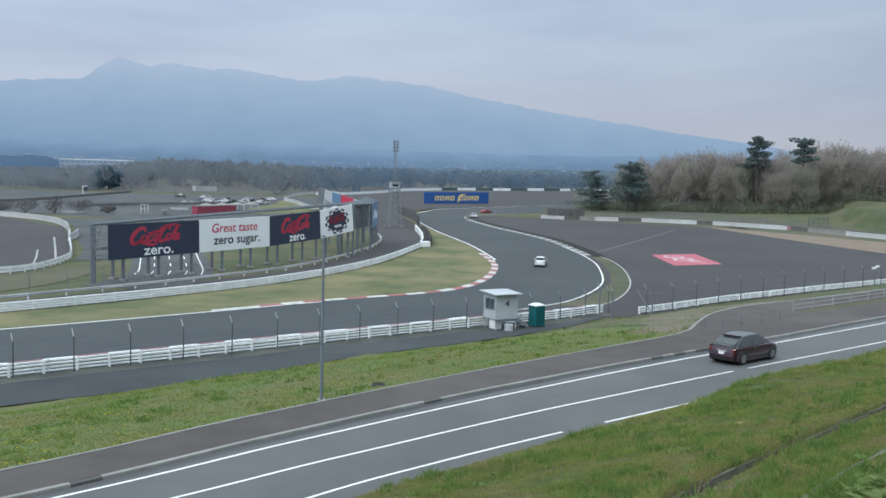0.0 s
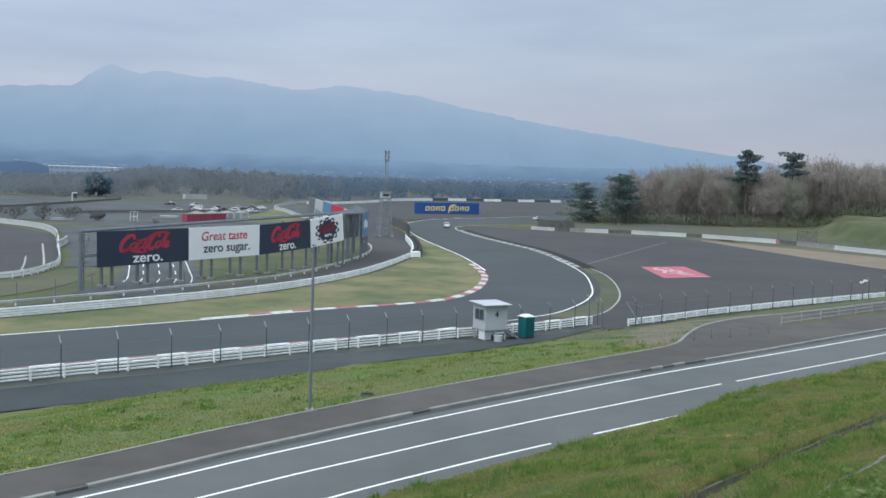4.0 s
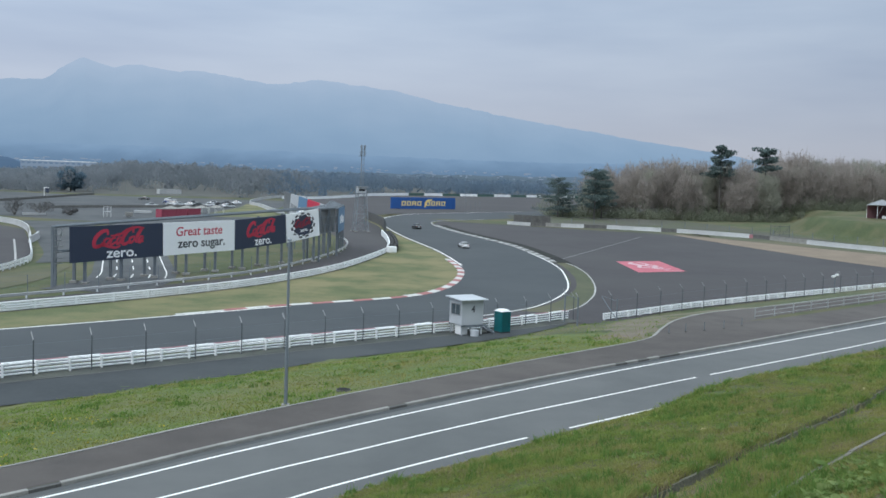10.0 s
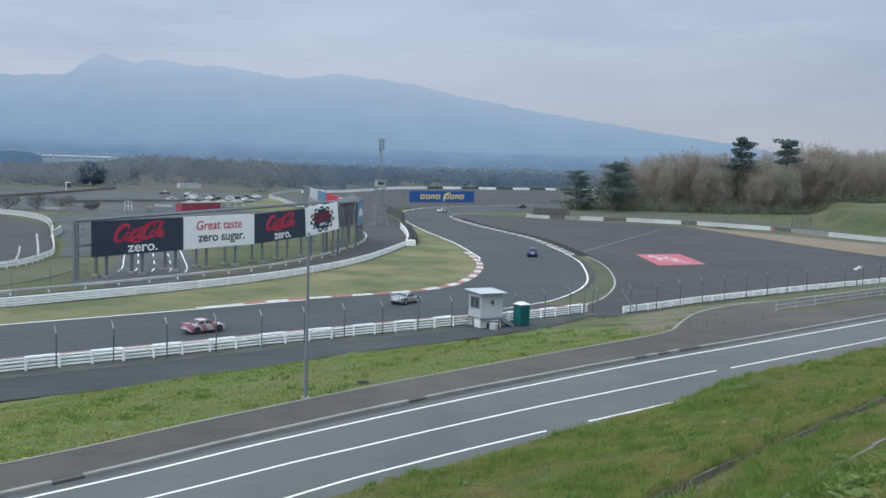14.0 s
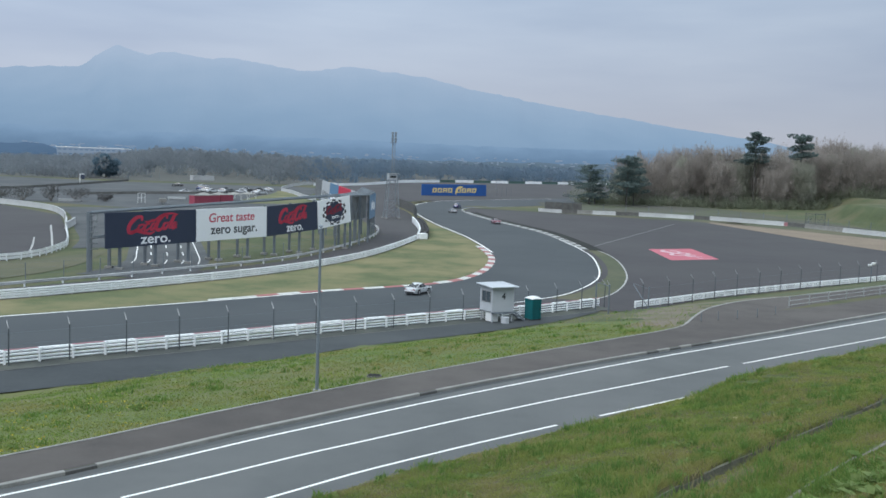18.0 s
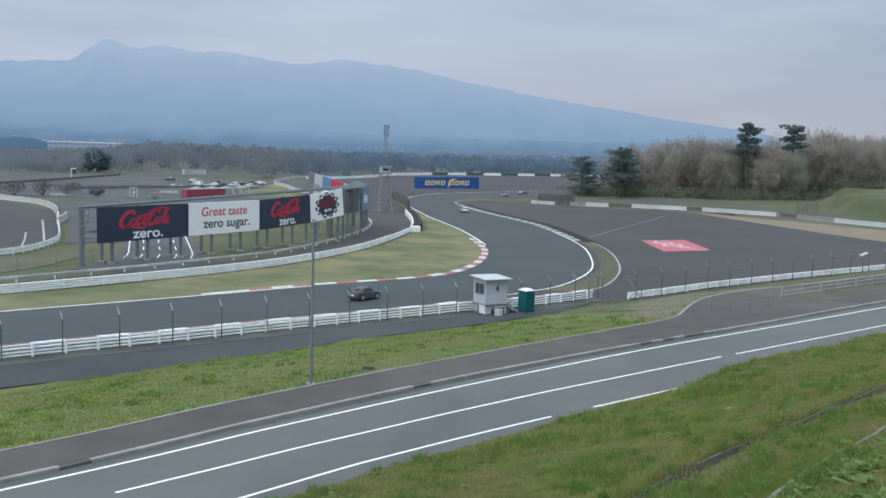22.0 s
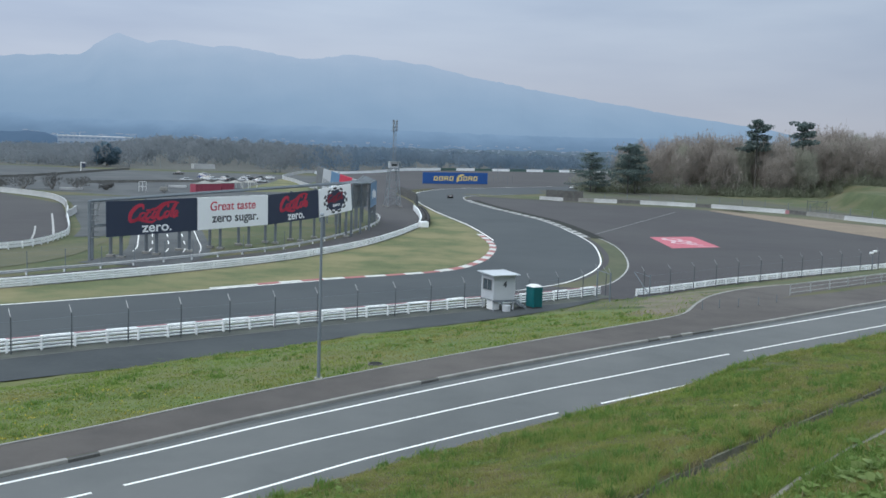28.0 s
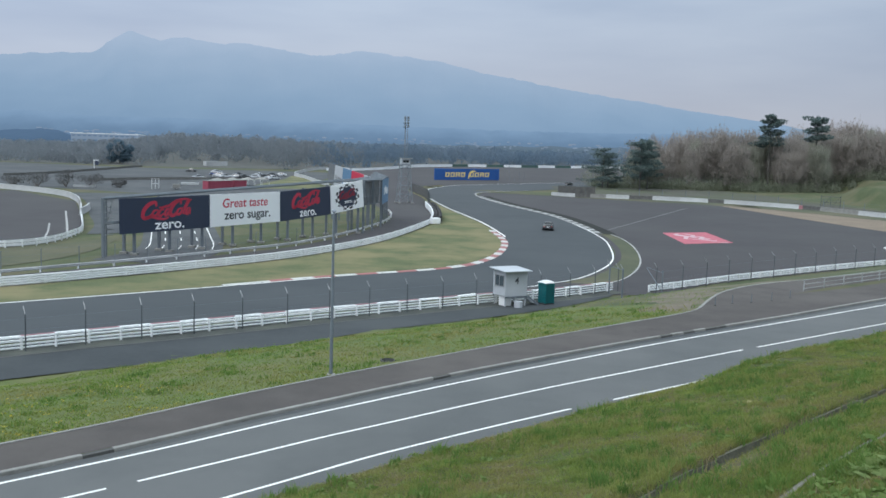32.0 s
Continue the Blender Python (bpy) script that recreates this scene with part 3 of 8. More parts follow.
def humps(x, y, s, v):
    """Small humps of the grassy banks."""
    x, y = np.ravel(x), np.ravel(y)
    near = (np.abs(x) < 90) & (y < 120)
    b = np.zeros(len(x))
    b[near] = [noise.noise((p * 0.35, q * 0.35, 1.3)) + 0.6 * noise.noise((p * 0.9, q * 0.9, 7.7)) for p, q in zip(x[near].tolist(), y[near].tolist())]
    brink = verge_edge(s)
    on_bank = np.clip((brink - 0.3 - v) / 1.5, 0, 1) + ((v > 7) & (v < 24)) * 0.6 * (s < 112)
    calm = 1 - np.exp(-((v - ditch_line(s)) / 1.0) ** 4) - 0.9 * np.exp(-((v - EDGING_LINE) / 0.6) ** 4)
    dv = v - ditch_line(s)
    cut = 0.10 * np.exp(-((dv - 0.7) / 0.5) ** 2) - (0.07 + 0.06 * np.sin(s * 0.8)) * np.exp(-((dv + 0.5) / 0.5) ** 2)
    return b * 0.16 * on_bank * np.clip(calm, 0, 1) + cut * (np.abs(x) < 60) - np.where(v > brink - 0.2, 0.05, 0.0)


def tussock(x, y, s, v):
    """The humps and the sunken line of the ditch."""
    trench = np.exp(-((v - ditch_line(s)) / 0.5) ** 4) * (np.abs(np.ravel(x)) < 60)
    return humps(x, y, s, v) - 0.55 * trench


def land(x, y):
    x, y = np.asarray(x, float), np.asarray(y, float)
    shape = x.shape
    s, v = road_place(x, y)
    xr, yr = x.ravel(), y.ravel()
    lo = low(yr) + mound(xr, yr)
    edge = shelf_edge(s)
    toe = 22.8 + 1.5 * ease((s - S_APRON + 4) / 14)
    t = np.clip((v - edge) / (toe - edge), 0, 1)
    fall = t + 0.10 * np.sin(np.pi * t) * -1
    z = np.where(v > toe, lo, SHELF + (lo - SHELF) * fall)
    brink = verge_edge(s)
    w = np.maximum(0, brink - v)
    hump = 0.50 * ease((s - 76) / 12) * np.exp(-((w - 2.6) / 2.3) ** 2)
    rise = SHELF + 0.24 * np.minimum(w, 13.5) + 0.62 * np.maximum(0, w - 13.5) + hump
    rise = np.minimum(rise, 11.0)
    z = np.where(v < brink, rise, z)
    z = np.where((v >= brink) & (v <= edge), SHELF, z)
    return z.reshape(shape)


def sheet(name, material, a, b, n, off, height=low):
    """A strip of surface between two plan curves of the same number of points, laid on the land."""
    k = len(a)
    verts, faces = [], []
    for j in range(n + 1):
        q = a + (b - a) * (j / n)
        z = height(q[:, 1]) if height is low else height(q[:, 0], q[:, 1])
        verts += [(p[0], p[1], h + off) for p, h in zip(q, z)]
    for j in range(n):
        for i in range(k - 1):
            f = (j * k + i, j * k + i + 1, (j + 1) * k + i + 1, (j + 1) * k + i)
            faces.append(f)
    ob = raw(name, verts, faces, material)
    bm = bmesh.new()
    bm.from_mesh(ob.data)
    bmesh.ops.recalc_face_normals(bm, faces=bm.faces)
    if sum(f.normal.z for f in bm.faces) < 0:
        bmesh.ops.reverse_faces(bm, faces=bm.faces)
    bm.to_mesh(ob.data)
    bm.free()
    return ob


def flat(z):
    return lambda x, y: np.full(len(x), z)


def stripe(name, material, q, width, off, height=low, parent=None):
    ob = sheet(name, material, beside(q, -width / 2), beside(q, width / 2), 1, off, height)
    ob.parent = parent
    return ob


def structure(ob, label, category="ground"):
    return tagged(ob, label, category, kind="structure")


def sweep(name, q, profile, material, parent=None, height=low, closed=True):
    """A closed profile of (sideways, up) carried along a plan curve."""
    nn = normals(q)
    z = height(q[:, 1]) if height is low else height(q[:, 0], q[:, 1])
    k = len(profile)
    verts = [(p[0] + m[0] * a, p[1] + m[1] * a, h + b) for p, m, h in zip(q, nn, z) for a, b in profile]
    faces = [(i * k + j, (i + 1) * k + j, (i + 1) * k + (j + 1) % k, i * k + (j + 1) % k) for i in range(len(q) - 1) for j in range(k)]
    faces += [tuple(range(k)), tuple((len(q) - 1) * k + j for j in reversed(range(k)))]
    return raw(name, verts, faces, material, parent)


def empty(name, x=0.0, y=0.0, z=0.0, rz=0.0):
    ob = new(name)
    ob.matrix_basis = pose(x, y, z, 0, 0, rz)
    return ob

# ---- the ground ----
def growing(lo, hi, step, far, ratio=1.22):
    mid = list(np.arange(lo, hi + 1e-6, step))
    out, d, a = [], step, hi
    while a < far:
        d *= ratio
        a += d
        out.append(a)
    back, d, a = [], step, lo
    while a > -far * 0.6:
        d *= ratio
        a -= d
        back.append(a)
    return np.array(back[::-1] + mid + out)


def make_ground():
    xs, ys = growing(-50, 66, 0.42, 3600), growing(-8, 100, 0.42, 4600)
    xs = np.sort(np.r_[xs[(xs < 67) | (xs > 170)], np.arange(68, 170, 2.5)])
    ys = np.sort(np.r_[ys[(ys < 101) | (ys > 340)], np.arange(102, 340, 2.5)])
    X, Y = np.meshgrid(xs, ys)
    Z = land(X, Y)
    s, v = road_place(X, Y)
    v = v.reshape(X.shape)
    Z = Z + tussock(X, Y, s, v.ravel()).reshape(X.shape)
    nx, ny = len(xs), len(ys)
    verts = np.stack([X.ravel(), Y.ravel(), Z.ravel()], 1)
    i = (np.arange(ny - 1)[:, None] * nx + np.arange(nx - 1)[None]).ravel()
    faces = np.stack([i, i + 1, i + nx + 1, i + nx], 1)
    ob = raw("ground", verts.tolist(), faces.tolist(), "grass", smooth=True)
    ob.data.materials.append(M["near_grass"])
    spot = spline([(14.6, 60.5), (16.5, 67), (19.5, 74), (23.5, 78), (27, 80.5)], 0.8)
    ob.data.materials.append(M["gravel"])
    ob.data.materials.append(M["bank_grass"])
    mid = verts[faces].mean(1)
    bare = np.min(np.hypot(mid[:, None, 0] - spot[None, :, 0], mid[:, None, 1] - spot[None, :, 1]), 1) < 2.2 + 1.2 * np.sin(mid[:, 0] * 1.3) * np.sin(mid[:, 1] * 1.1)
    near = (v.ravel()[faces[:, 0]] < -4) & (ys.repeat(nx)[faces[:, 0]] < 120)
    ob.data.polygons.foreach_set("material_index", np.where(bare, 2, np.where((v.ravel()[faces[:, 0]] > 1) & (v.ravel()[faces[:, 0]] < 26) & (s[faces[:, 0]] < 101) & (ys.repeat(nx)[faces[:, 0]] < 105), 3, near)).astype(np.int32))
    structure(ob, "grassy ground with a spring bank along the road")


make_ground()

# ---- the race track ----
IN = spline([(-800, -103), (-520, -103), (-340, -93), (-235, -67), (-155, -28), (-95, 18), (-62, 47.5), (-34.1, 71.6), (-21, 83.3), (-12.4, 91.4), (-0.2, 101.5), (4.5, 110.8), (7.0, 124), (7.3, 137.2), (4.5, 160), (1.5, 175.4), (-2.3, 194), (-6.6, 222), (-9.0, 250), (-3, 281), (13.3, 303.5), (47.8, 340.7), (100, 400), (190, 500), (330, 640), (520, 840)], 1.5)
OUT = spline([(-800, -118), (-520, -118), (-340, -108), (-228, -81), (-146, -41), (-84, 8), (-52, 35.5), (-27, 57), (-10, 71.5), (0, 81), (9.4, 91.3), (14.3, 98.5), (19.4, 113), (22.1, 132.9), (22.4, 145), (21.4, 160), (19, 179), (14.7, 195), (10.2, 211), (5.4, 236), (7.5, 254), (25, 274), (48, 305), (75, 340), (118, 392), (205, 488), (345, 628), (535, 828)], 1.5)


def facing(q, other):
    """For each point of a curve the nearest point of another."""
    return np.array([other[np.argmin(np.hypot(*(other - p).T))] for p in q])


def cut(q, y0, y1, n):
    """The stretch of a plan curve whose y runs from y0 to y1, in n even points."""
    k = (q[:, 1] >= y0) & (q[:, 1] <= y1)
    return even(q[k], count=n)


structure(sheet("road_race_track", "track", IN, facing(IN, OUT), 8, 0.0), "dark smooth asphalt of the winding race track", "race track")
FAR_RAIL = spline([(-78, 33), (-58, 57), (-38, 79.4), (-33.2, 85.3), (-27.2, 92.9), (-20.4, 102.8), (-15.2, 113), (-10.4, 125.8), (-6.9, 140.4), (-4.3, 154.6)], 1.0)
RAIL_2 = spline([(-62, 55), (-40.8, 86.4), (-34.6, 95.0), (-30.1, 101.7), (-26.1, 108.1), (-20.5, 117.8), (-15.9, 132), (-12.8, 147), (-11.5, 158), (-11.8, 171), (-14.5, 183)], 1.0)
ISLAND = spline([(-78, 33), (-58, 57), (-38, 79.4), (-27.2, 92.9), (-15.2, 113), (-6.9, 140.4), (-4.3, 154.6), (-4.3, 168), (-6.2, 197), (-8.0, 222), (-13.0, 250), (-13, 266), (-4, 290)], 1.5)
structure(sheet("ground_infield", "infield", even(beside(cut(IN, 25, 281, 600), 0.1), count=160), even(cut(ISLAND, 30, 290, 600), count=160), 6, -0.012), "mown yellowish infield grass inside the bend", "grass")
structure(sheet("road_inner_lane", "runoff", even(cut(FAR_RAIL, 36, 154.6, 400), count=100), even(cut(RAIL_2, 54, 165, 400), count=100), 4, -0.01), "dark service lane between two guard rails", "road")
structure(sheet("road_tower_lane", "runoff", even(spline([(-4.3, 154.6), (-4.3, 168), (-6.2, 197), (-8.0, 222), (-13.0, 250), (-14, 262), (-24, 320)], 2), count=40), even(spline([(-11.6, 165), (-14, 180), (-18, 200), (-24, 230), (-32, 268), (-46, 330)], 2), count=40), 3, -0.008), "worn dark lane past the mast", "road")
RUN_IN = spline([(5, 87), (9.4, 91.3), (14.3, 98.5), (19.4, 113), (22.1, 132.9), (21.4, 160), (19, 179), (10.2, 211), (5.4, 236), (7.5, 254)], 1.5)
RUN_OUT = spline([(7, 84), (13, 85.6), (18.5, 86.4), (23.5, 92), (30, 98.5), (57, 120.5), (95, 155), (122, 178), (121, 184), (98, 194), (87, 208), (72, 228), (50, 234), (24, 247)], 1.5)
structure(sheet("pavement_runoff", "runoff", even(RUN_IN, count=140), even(RUN_OUT, count=140), 12, -0.012), "broad dark asphalt runoff beside the bend", "runoff")
structure(sheet("pavement_far_runoff", "runoff", even(spline([(-24, 262), (-9.2, 262), (-3, 282), (13.3, 304), (47.8, 341), (100, 393), (150, 440)], 2), count=80), even(spline([(-52, 372), (-36, 405), (-18, 455), (0, 476), (35, 499), (75, 522), (160, 560)], 2), count=80), 6, -0.012), "far asphalt runoff behind the bend", "runoff")
structure(sheet("ground_green_strip", "verge", even(spline([(22.9, 148), (23.2, 141), (22.6, 128), (20.8, 116), (18.2, 107), (14.9, 98.8), (11, 93)], 1), count=50), even(spline([(24.3, 150), (25.2, 141), (24.9, 130), (23.2, 116.5), (20.8, 106), (17.6, 97), (14.5, 92.4)], 1), count=50), 2, -0.004), "thin green strip along the outer kerb", "grass")
structure(stripe("road_marking_strip_edge", "old_line", spline([(24.4, 150), (25.3, 141), (25.0, 130), (23.3, 116.5), (20.9, 106), (17.7, 97), (14.6, 92.4)], 1), 0.2, 0.006), "pale edge of the green strip", "road marking")
# verges before the far barrier on the right
BARRIER = spline([(25.4, 249.4), (31, 245.6), (43.6, 244), (52, 243.2), (64, 239), (70, 236), (83, 224.5), (86, 219.5), (95.5, 200.5), (108, 183), (124, 162)], 1.0)
RUN_TOP = spline([(4, 262), (24, 248.5), (50, 236.5), (63, 228), (72, 219)], 1.0)
structure(sheet("ground_barrier_verge", "verge", even(RUN_TOP, count=40), even(spline([(10, 266), (24, 252), (31, 246.6), (43.6, 245), (64, 240), (74, 232.5)], 1), count=40), 3, 0.004), "yellow-green grass strip before the barrier", "grass")
structure(sheet("ground_dirt", "dirt", even(spline([(64, 226), (71, 194), (78.6, 166), (88, 146), (98, 132)], 1), count=40), even(spline([(66, 229), (78, 212), (90, 194), (101, 178), (118, 158)], 1), count=40), 3, 0.008), "strip of dry tan dirt beside the runoff", "dirt")
structure(sheet("ground_right_verge", "verge", even(spline([(66, 229.5), (78, 212.5), (90, 194.5), (101, 178.5), (118, 158.5)], 1), count=40), even(spline([(72, 234.5), (84, 223), (96, 200), (108.5, 183), (124, 162)], 1), count=40), 3, 0.004), "grass strip before the barrier", "grass")
structure(sheet("pavement_fence_side", "fence_lane", even(spline([(-70, 10), (-40, 33.5), (-23, 48), (-15.7, 53.5), (-9.5, 59.8), (-5.5, 64.4), (0, 68.9), (5.5, 73.9), (10.7, 79.5), (14.6, 85)], 1), count=90), even(spline([(-80, 14), (-49.5, 36.5), (-26.4, 56.8), (-17.5, 63.8), (-9.3, 70.4), (-0.9, 77), (2.5, 80), (9.4, 85), (13, 88.5), (15.2, 90)], 1), count=90), 4, 0.004), "grey asphalt path beside the guard rail", "pavement")
structure(sheet("ground_wood_verge", "dry_verge", even(beside(BARRIER, 1.6)[4:], count=60), even(spline([(30, 300), (46, 303), (64, 305), (82, 305), (90, 290), (95, 265), (98, 246), (102, 228), (109, 204), (124, 176)], 2), count=60), 18, 0.05, lambda x, y: land(x, y)), "dry grey-brown grass between the barrier and the wood", "grass")
# left-hand loop, car park and the road behind the boards
structure(sheet("pavement_left_loop", "runoff", even(spline([(-110, 70), (-80, 92), (-57, 104), (-50.6, 110), (-50.3, 121), (-54, 134), (-61.6, 152), (-74, 180)], 2), count=60), even(spline([(-160, 110), (-150, 120), (-140, 140), (-130, 150), (-120, 165), (-115, 180), (-105, 195), (-98, 205)], 2), count=60), 5, -0.01), "dark asphalt of the neighbouring loop", "race track")
structure(sheet("pavement_car_park", "lane", even(spline([(-170, 215), (-120, 224), (-81, 212), (-58, 205), (-40, 225)], 3), count=50), even(spline([(-200, 360), (-150, 352), (-118, 345), (-80, 350), (-44, 352)], 3), count=50), 6, -0.014), "wide grey car park with scattered cars", "car park")
structure(sheet("pavement_loop_side", "lane", even(spline([(-49.5, 124), (-53.5, 137), (-61, 154), (-72, 180), (-84, 203)], 2), count=40), even(spline([(-44, 128), (-47, 142), (-53, 160), (-61, 182), (-70, 206)], 2), count=40), 3, 0.006), "grey asphalt between the loop's wall and the boards", "pavement")
BACK_ROAD = spline([(-34.6, 98), (-33.2, 106), (-34.2, 114), (-37.5, 125), (-43.5, 144), (-53, 174), (-61, 205)], 1.0)
structure(sheet("road_behind_boards", "lane", even(beside(BACK_ROAD, -5.5), count=80), even(beside(BACK_ROAD, 4.5), count=80), 3, 0.002), "grey road with lane lines behind the boards", "road")

# ---- painted lines ----
structure(stripe("road_marking_inner_edge", "line", even(cut(beside(IN, -0.35), 20, 92, 400), step=1), 0.28, 0.012), "white edge line of the track", "road marking")
structure(stripe("road_marking_inner_edge_far", "line", even(cut(beside(IN, -0.30), 138, 330, 400), step=1.5), 0.30, 0.012), "white edge line of the track", "road marking")
structure(stripe("road_marking_outer_edge", "line", even(cut(beside(OUT, 0.2), 86, 166, 400), step=1), 0.21, 0.012), "white outer edge line of the track", "road marking")
structure(stripe("road_marking_outer_edge_far", "old_line", even(cut(beside(OUT, 0.1), 166, 270, 400), step=1), 0.34, 0.012), "white outer edge line of the track", "road marking")
structure(stripe("road_marking_diagonal", "seam", spline([(23.6, 151), (36, 178), (53.7, 216.8)], 2), 0.28, 0.006), "thin pale seam across the runoff", "road marking")
structure(stripe("road_marking_near_edge", "line", even(cut(beside(OUT, 0.5), 20, 84, 300), step=1), 0.2, 0.012), "white edge line of the track", "road marking")


def lane_lines():
    for v, solid in ((-4.3, 1), (-2.4, 0), (-0.4, 0), (1.6, 0), (3.4, 1)):
        q = beside(BACK_ROAD, v)
        if solid:
            structure(stripe("road_marking_lane", "line", q[13:70], 0.14, 0.012), "white lane line of the road behind the boards", "road marking")
        else:
            for i in range(13, 90, 9):
                structure(stripe("road_marking_dash", "line", q[i:i + 5], 0.14, 0.012), "white lane dash of the road behind the boards", "road marking")


lane_lines()


def kerbs():
    """Sloped kerb stones in red and white along the inside of the bend and a grey-white row on the outside."""
    q = even(cut(IN, 82.6, 149, 600), step=0.5)
    host = structure(new("kerb_inner"), "red and white sloped kerb inside the bend", "kerb")
    n, i, red = len(q), 0, False
    while i < n - 4:
        j = min(n - 1, i + (10 if i == 0 else 5))
        width = 0.9 if q[i][1] > 100 else 0.55 if i else 0.28
        sweep("kerb_stone", q[i:j + 1], [(0, 0.0), (0.05, 0.03), (width, 0.09), (width + 0.06, 0.0)], "red_paint" if red else "kerb_white", host)
        red = not red
        i = j
    q = even(cut(OUT, 146, 236, 600), step=0.5)
    host = structure(new("kerb_outer"), "grey and white worn kerb outside the bend", "kerb")
    i, pale = 0, False
    while i < len(q) - 4:
        j = min(len(q) - 1, i + 4)
        sweep("kerb_stone", q[i:j + 1], [(0, 0.0), (-0.05, 0.03), (-1.0, 0.10), (-1.1, 0.0)], "old_line" if pale else "dark_concrete", host)
        pale = not pale
        i = j


kerbs()
structure(stripe("road_edge_strip", "rubbered", even(cut(beside(OUT, -2.15), 146, 236, 400), step=1), 2.1, 0.05), "dark rubbered strip outside the kerb", "road")


def ground_sign():
    """Red parallelogram painted on the runoff with a white script shape."""
    c = np.array([(33.9, 152.9), (41.9, 156.2), (41.9, 140.4), (33.7, 136.7)])
    host = structure(sheet("road_marking_ground_sign", "pink_paint", even(c[[0, 1]], count=9), even(c[[3, 2]], count=9), 8, 0.004), "pinkish red advertising field painted on the asphalt", "road marking")

    def at(u, v):
        return c[0] + (c[1] - c[0]) * u + (c[3] - c[0]) * v
    for pts, w in (([(0.30, 0.10), (0.2, 0.25), (0.34, 0.40), (0.24, 0.58), (0.42, 0.62)], 0.9), ([(0.42, 0.12), (0.55, 0.3), (0.42, 0.45)], 0.8), ([(0.5, 0.35), (0.66, 0.45), (0.55, 0.62), (0.70, 0.72)], 1.0),
                   ([(0.25, 0.22), (0.5, 0.5), (0.74, 0.62)], 1.1), ([(0.4, 0.6), (0.62, 0.75), (0.80, 0.78)], 0.8), ([(0.62, 0.86), (0.75, 0.92), (0.95, 0.95)], 0.5)):
        stripe("script_stroke", "pale_pink", spline([at(*p) for p in pts], 0.4), w * 0.75, 0.012, parent=host)


ground_sign()


# ---- service road and walk ----
def band(name, material, v0, v1, off, s0=30, s1=190, label="", category="road marking", n=1):
    """A strip of the service road between two offsets, which may vary along it."""
    i0, i1 = int(s0), min(int(math.ceil(s1)) + 1, len(ROAD))
    q, nn, s = ROAD[i0:i1].copy(), ROAD_N[i0:i1].copy(), ROAD_S[i0:i1].copy()
    s[0], s[-1] = max(s0, s[0]), min(s1, s[-1])
    for k, t in ((0, s[0]), (-1, s[-1])):
        j = min(int(t), len(ROAD) - 2)
        q[k] = ROAD[j] + (ROAD[j + 1] - ROAD[j]) * (t - j)
    a = q + nn * np.broadcast_to(v0(s) if callable(v0) else v0, s.shape)[:, None]
    b = q + nn * np.broadcast_to(v1(s) if callable(v1) else v1, s.shape)[:, None]
    return structure(sheet(name, material, a, b, n, off, flat(SHELF)), label, category)


band("road_service", "road", lambda s: verge_edge(s) - 0.5, lambda s: kerb_line(s) - 0.10, 0.0, 0, 230, "grey asphalt two-lane service road", "road", 4)
band("road_gutter", "lane", lambda s: kerb_line(s) - 0.42, lambda s: kerb_line(s) - 0.10, 0.004, 0, 230, "darker worn gutter strip by the kerb", "road")
band("road_marking_upper", "line", lambda s: upper_line(s) - 0.065, lambda s: upper_line(s) + 0.065, 0.006, 0, 230, "white edge line of the service road")
for a, b in ((0, 74.2), (76.7, 230)):
    band("road_marking_lower", "line", lambda s: lower_line(s) - 0.06, lambda s: lower_line(s) + 0.06, 0.006, a, b, "white edge line of the service road")
for a, b in ((0, 26), (27, 57.4), (58.3, 90.1), (91.4, 124), (125.3, 158), (159.3, 192), (193, 228)):
    band("road_marking_middle", "line", lambda s: mid_line(s) - 0.06, lambda s: mid_line(s) + 0.06, 0.006, a, b, "long white middle line of the service road")
band("pavement_walk", "walk", lambda s: kerb_line(s) + 0.08, lambda s: shelf_edge(s) - 0.14, 0.12, 0, 230, "brownish asphalt walk and junction apron", "pavement", 6)


def kerb_row():
    """Concrete kerb stones between road and walk, with drain inlets, and a slim edging on the far side."""
    host = structure(new("kerb_road"), "pale concrete kerb of the service road with dark drain inlets", "kerb")
    s, k = 40, 0
    while s < 190:
        drain = s in (58, 73, 89, 91, 93, 94)
        n = 1 if drain or s + 1 in (58, 73, 89, 91, 93) else 2
        sweep("drain" if drain else "kerb_stone", ROAD[s:s + n + 1] + ROAD_N[s:s + n + 1] * kerb_line(ROAD_S[s:s + n + 1])[:, None], [(-0.085, 0.0), (-0.08, 0.09 if drain else 0.10), (-0.06, 0.10 if drain else 0.12), (0.07, 0.11 if drain else 0.125), (0.07, 0.0)], "dark_concrete" if drain else "concrete", host, flat(SHELF))
        s += n
    host = structure(new("kerb_walk"), "slim concrete edging between walk and grass", "kerb")
    for s in range(36, 190, 3):
        j = slice(s, s + 4)
        q = ROAD[j] + ROAD_N[j] * (shelf_edge(ROAD_S[j]) - 0.08)[:, None]
        wide = 0.06 if s < 97 else 0.09
        sweep("edging", q, [(-wide, -0.1), (-wide, 0.15), (wide, 0.15), (wide, -0.1)], "concrete", host, flat(SHELF))


kerb_row()


def turf(x, y):
    """The height of the bank's turf, the ditch left out."""
    return land(x, y) + humps(x, y, *road_place(x, y))


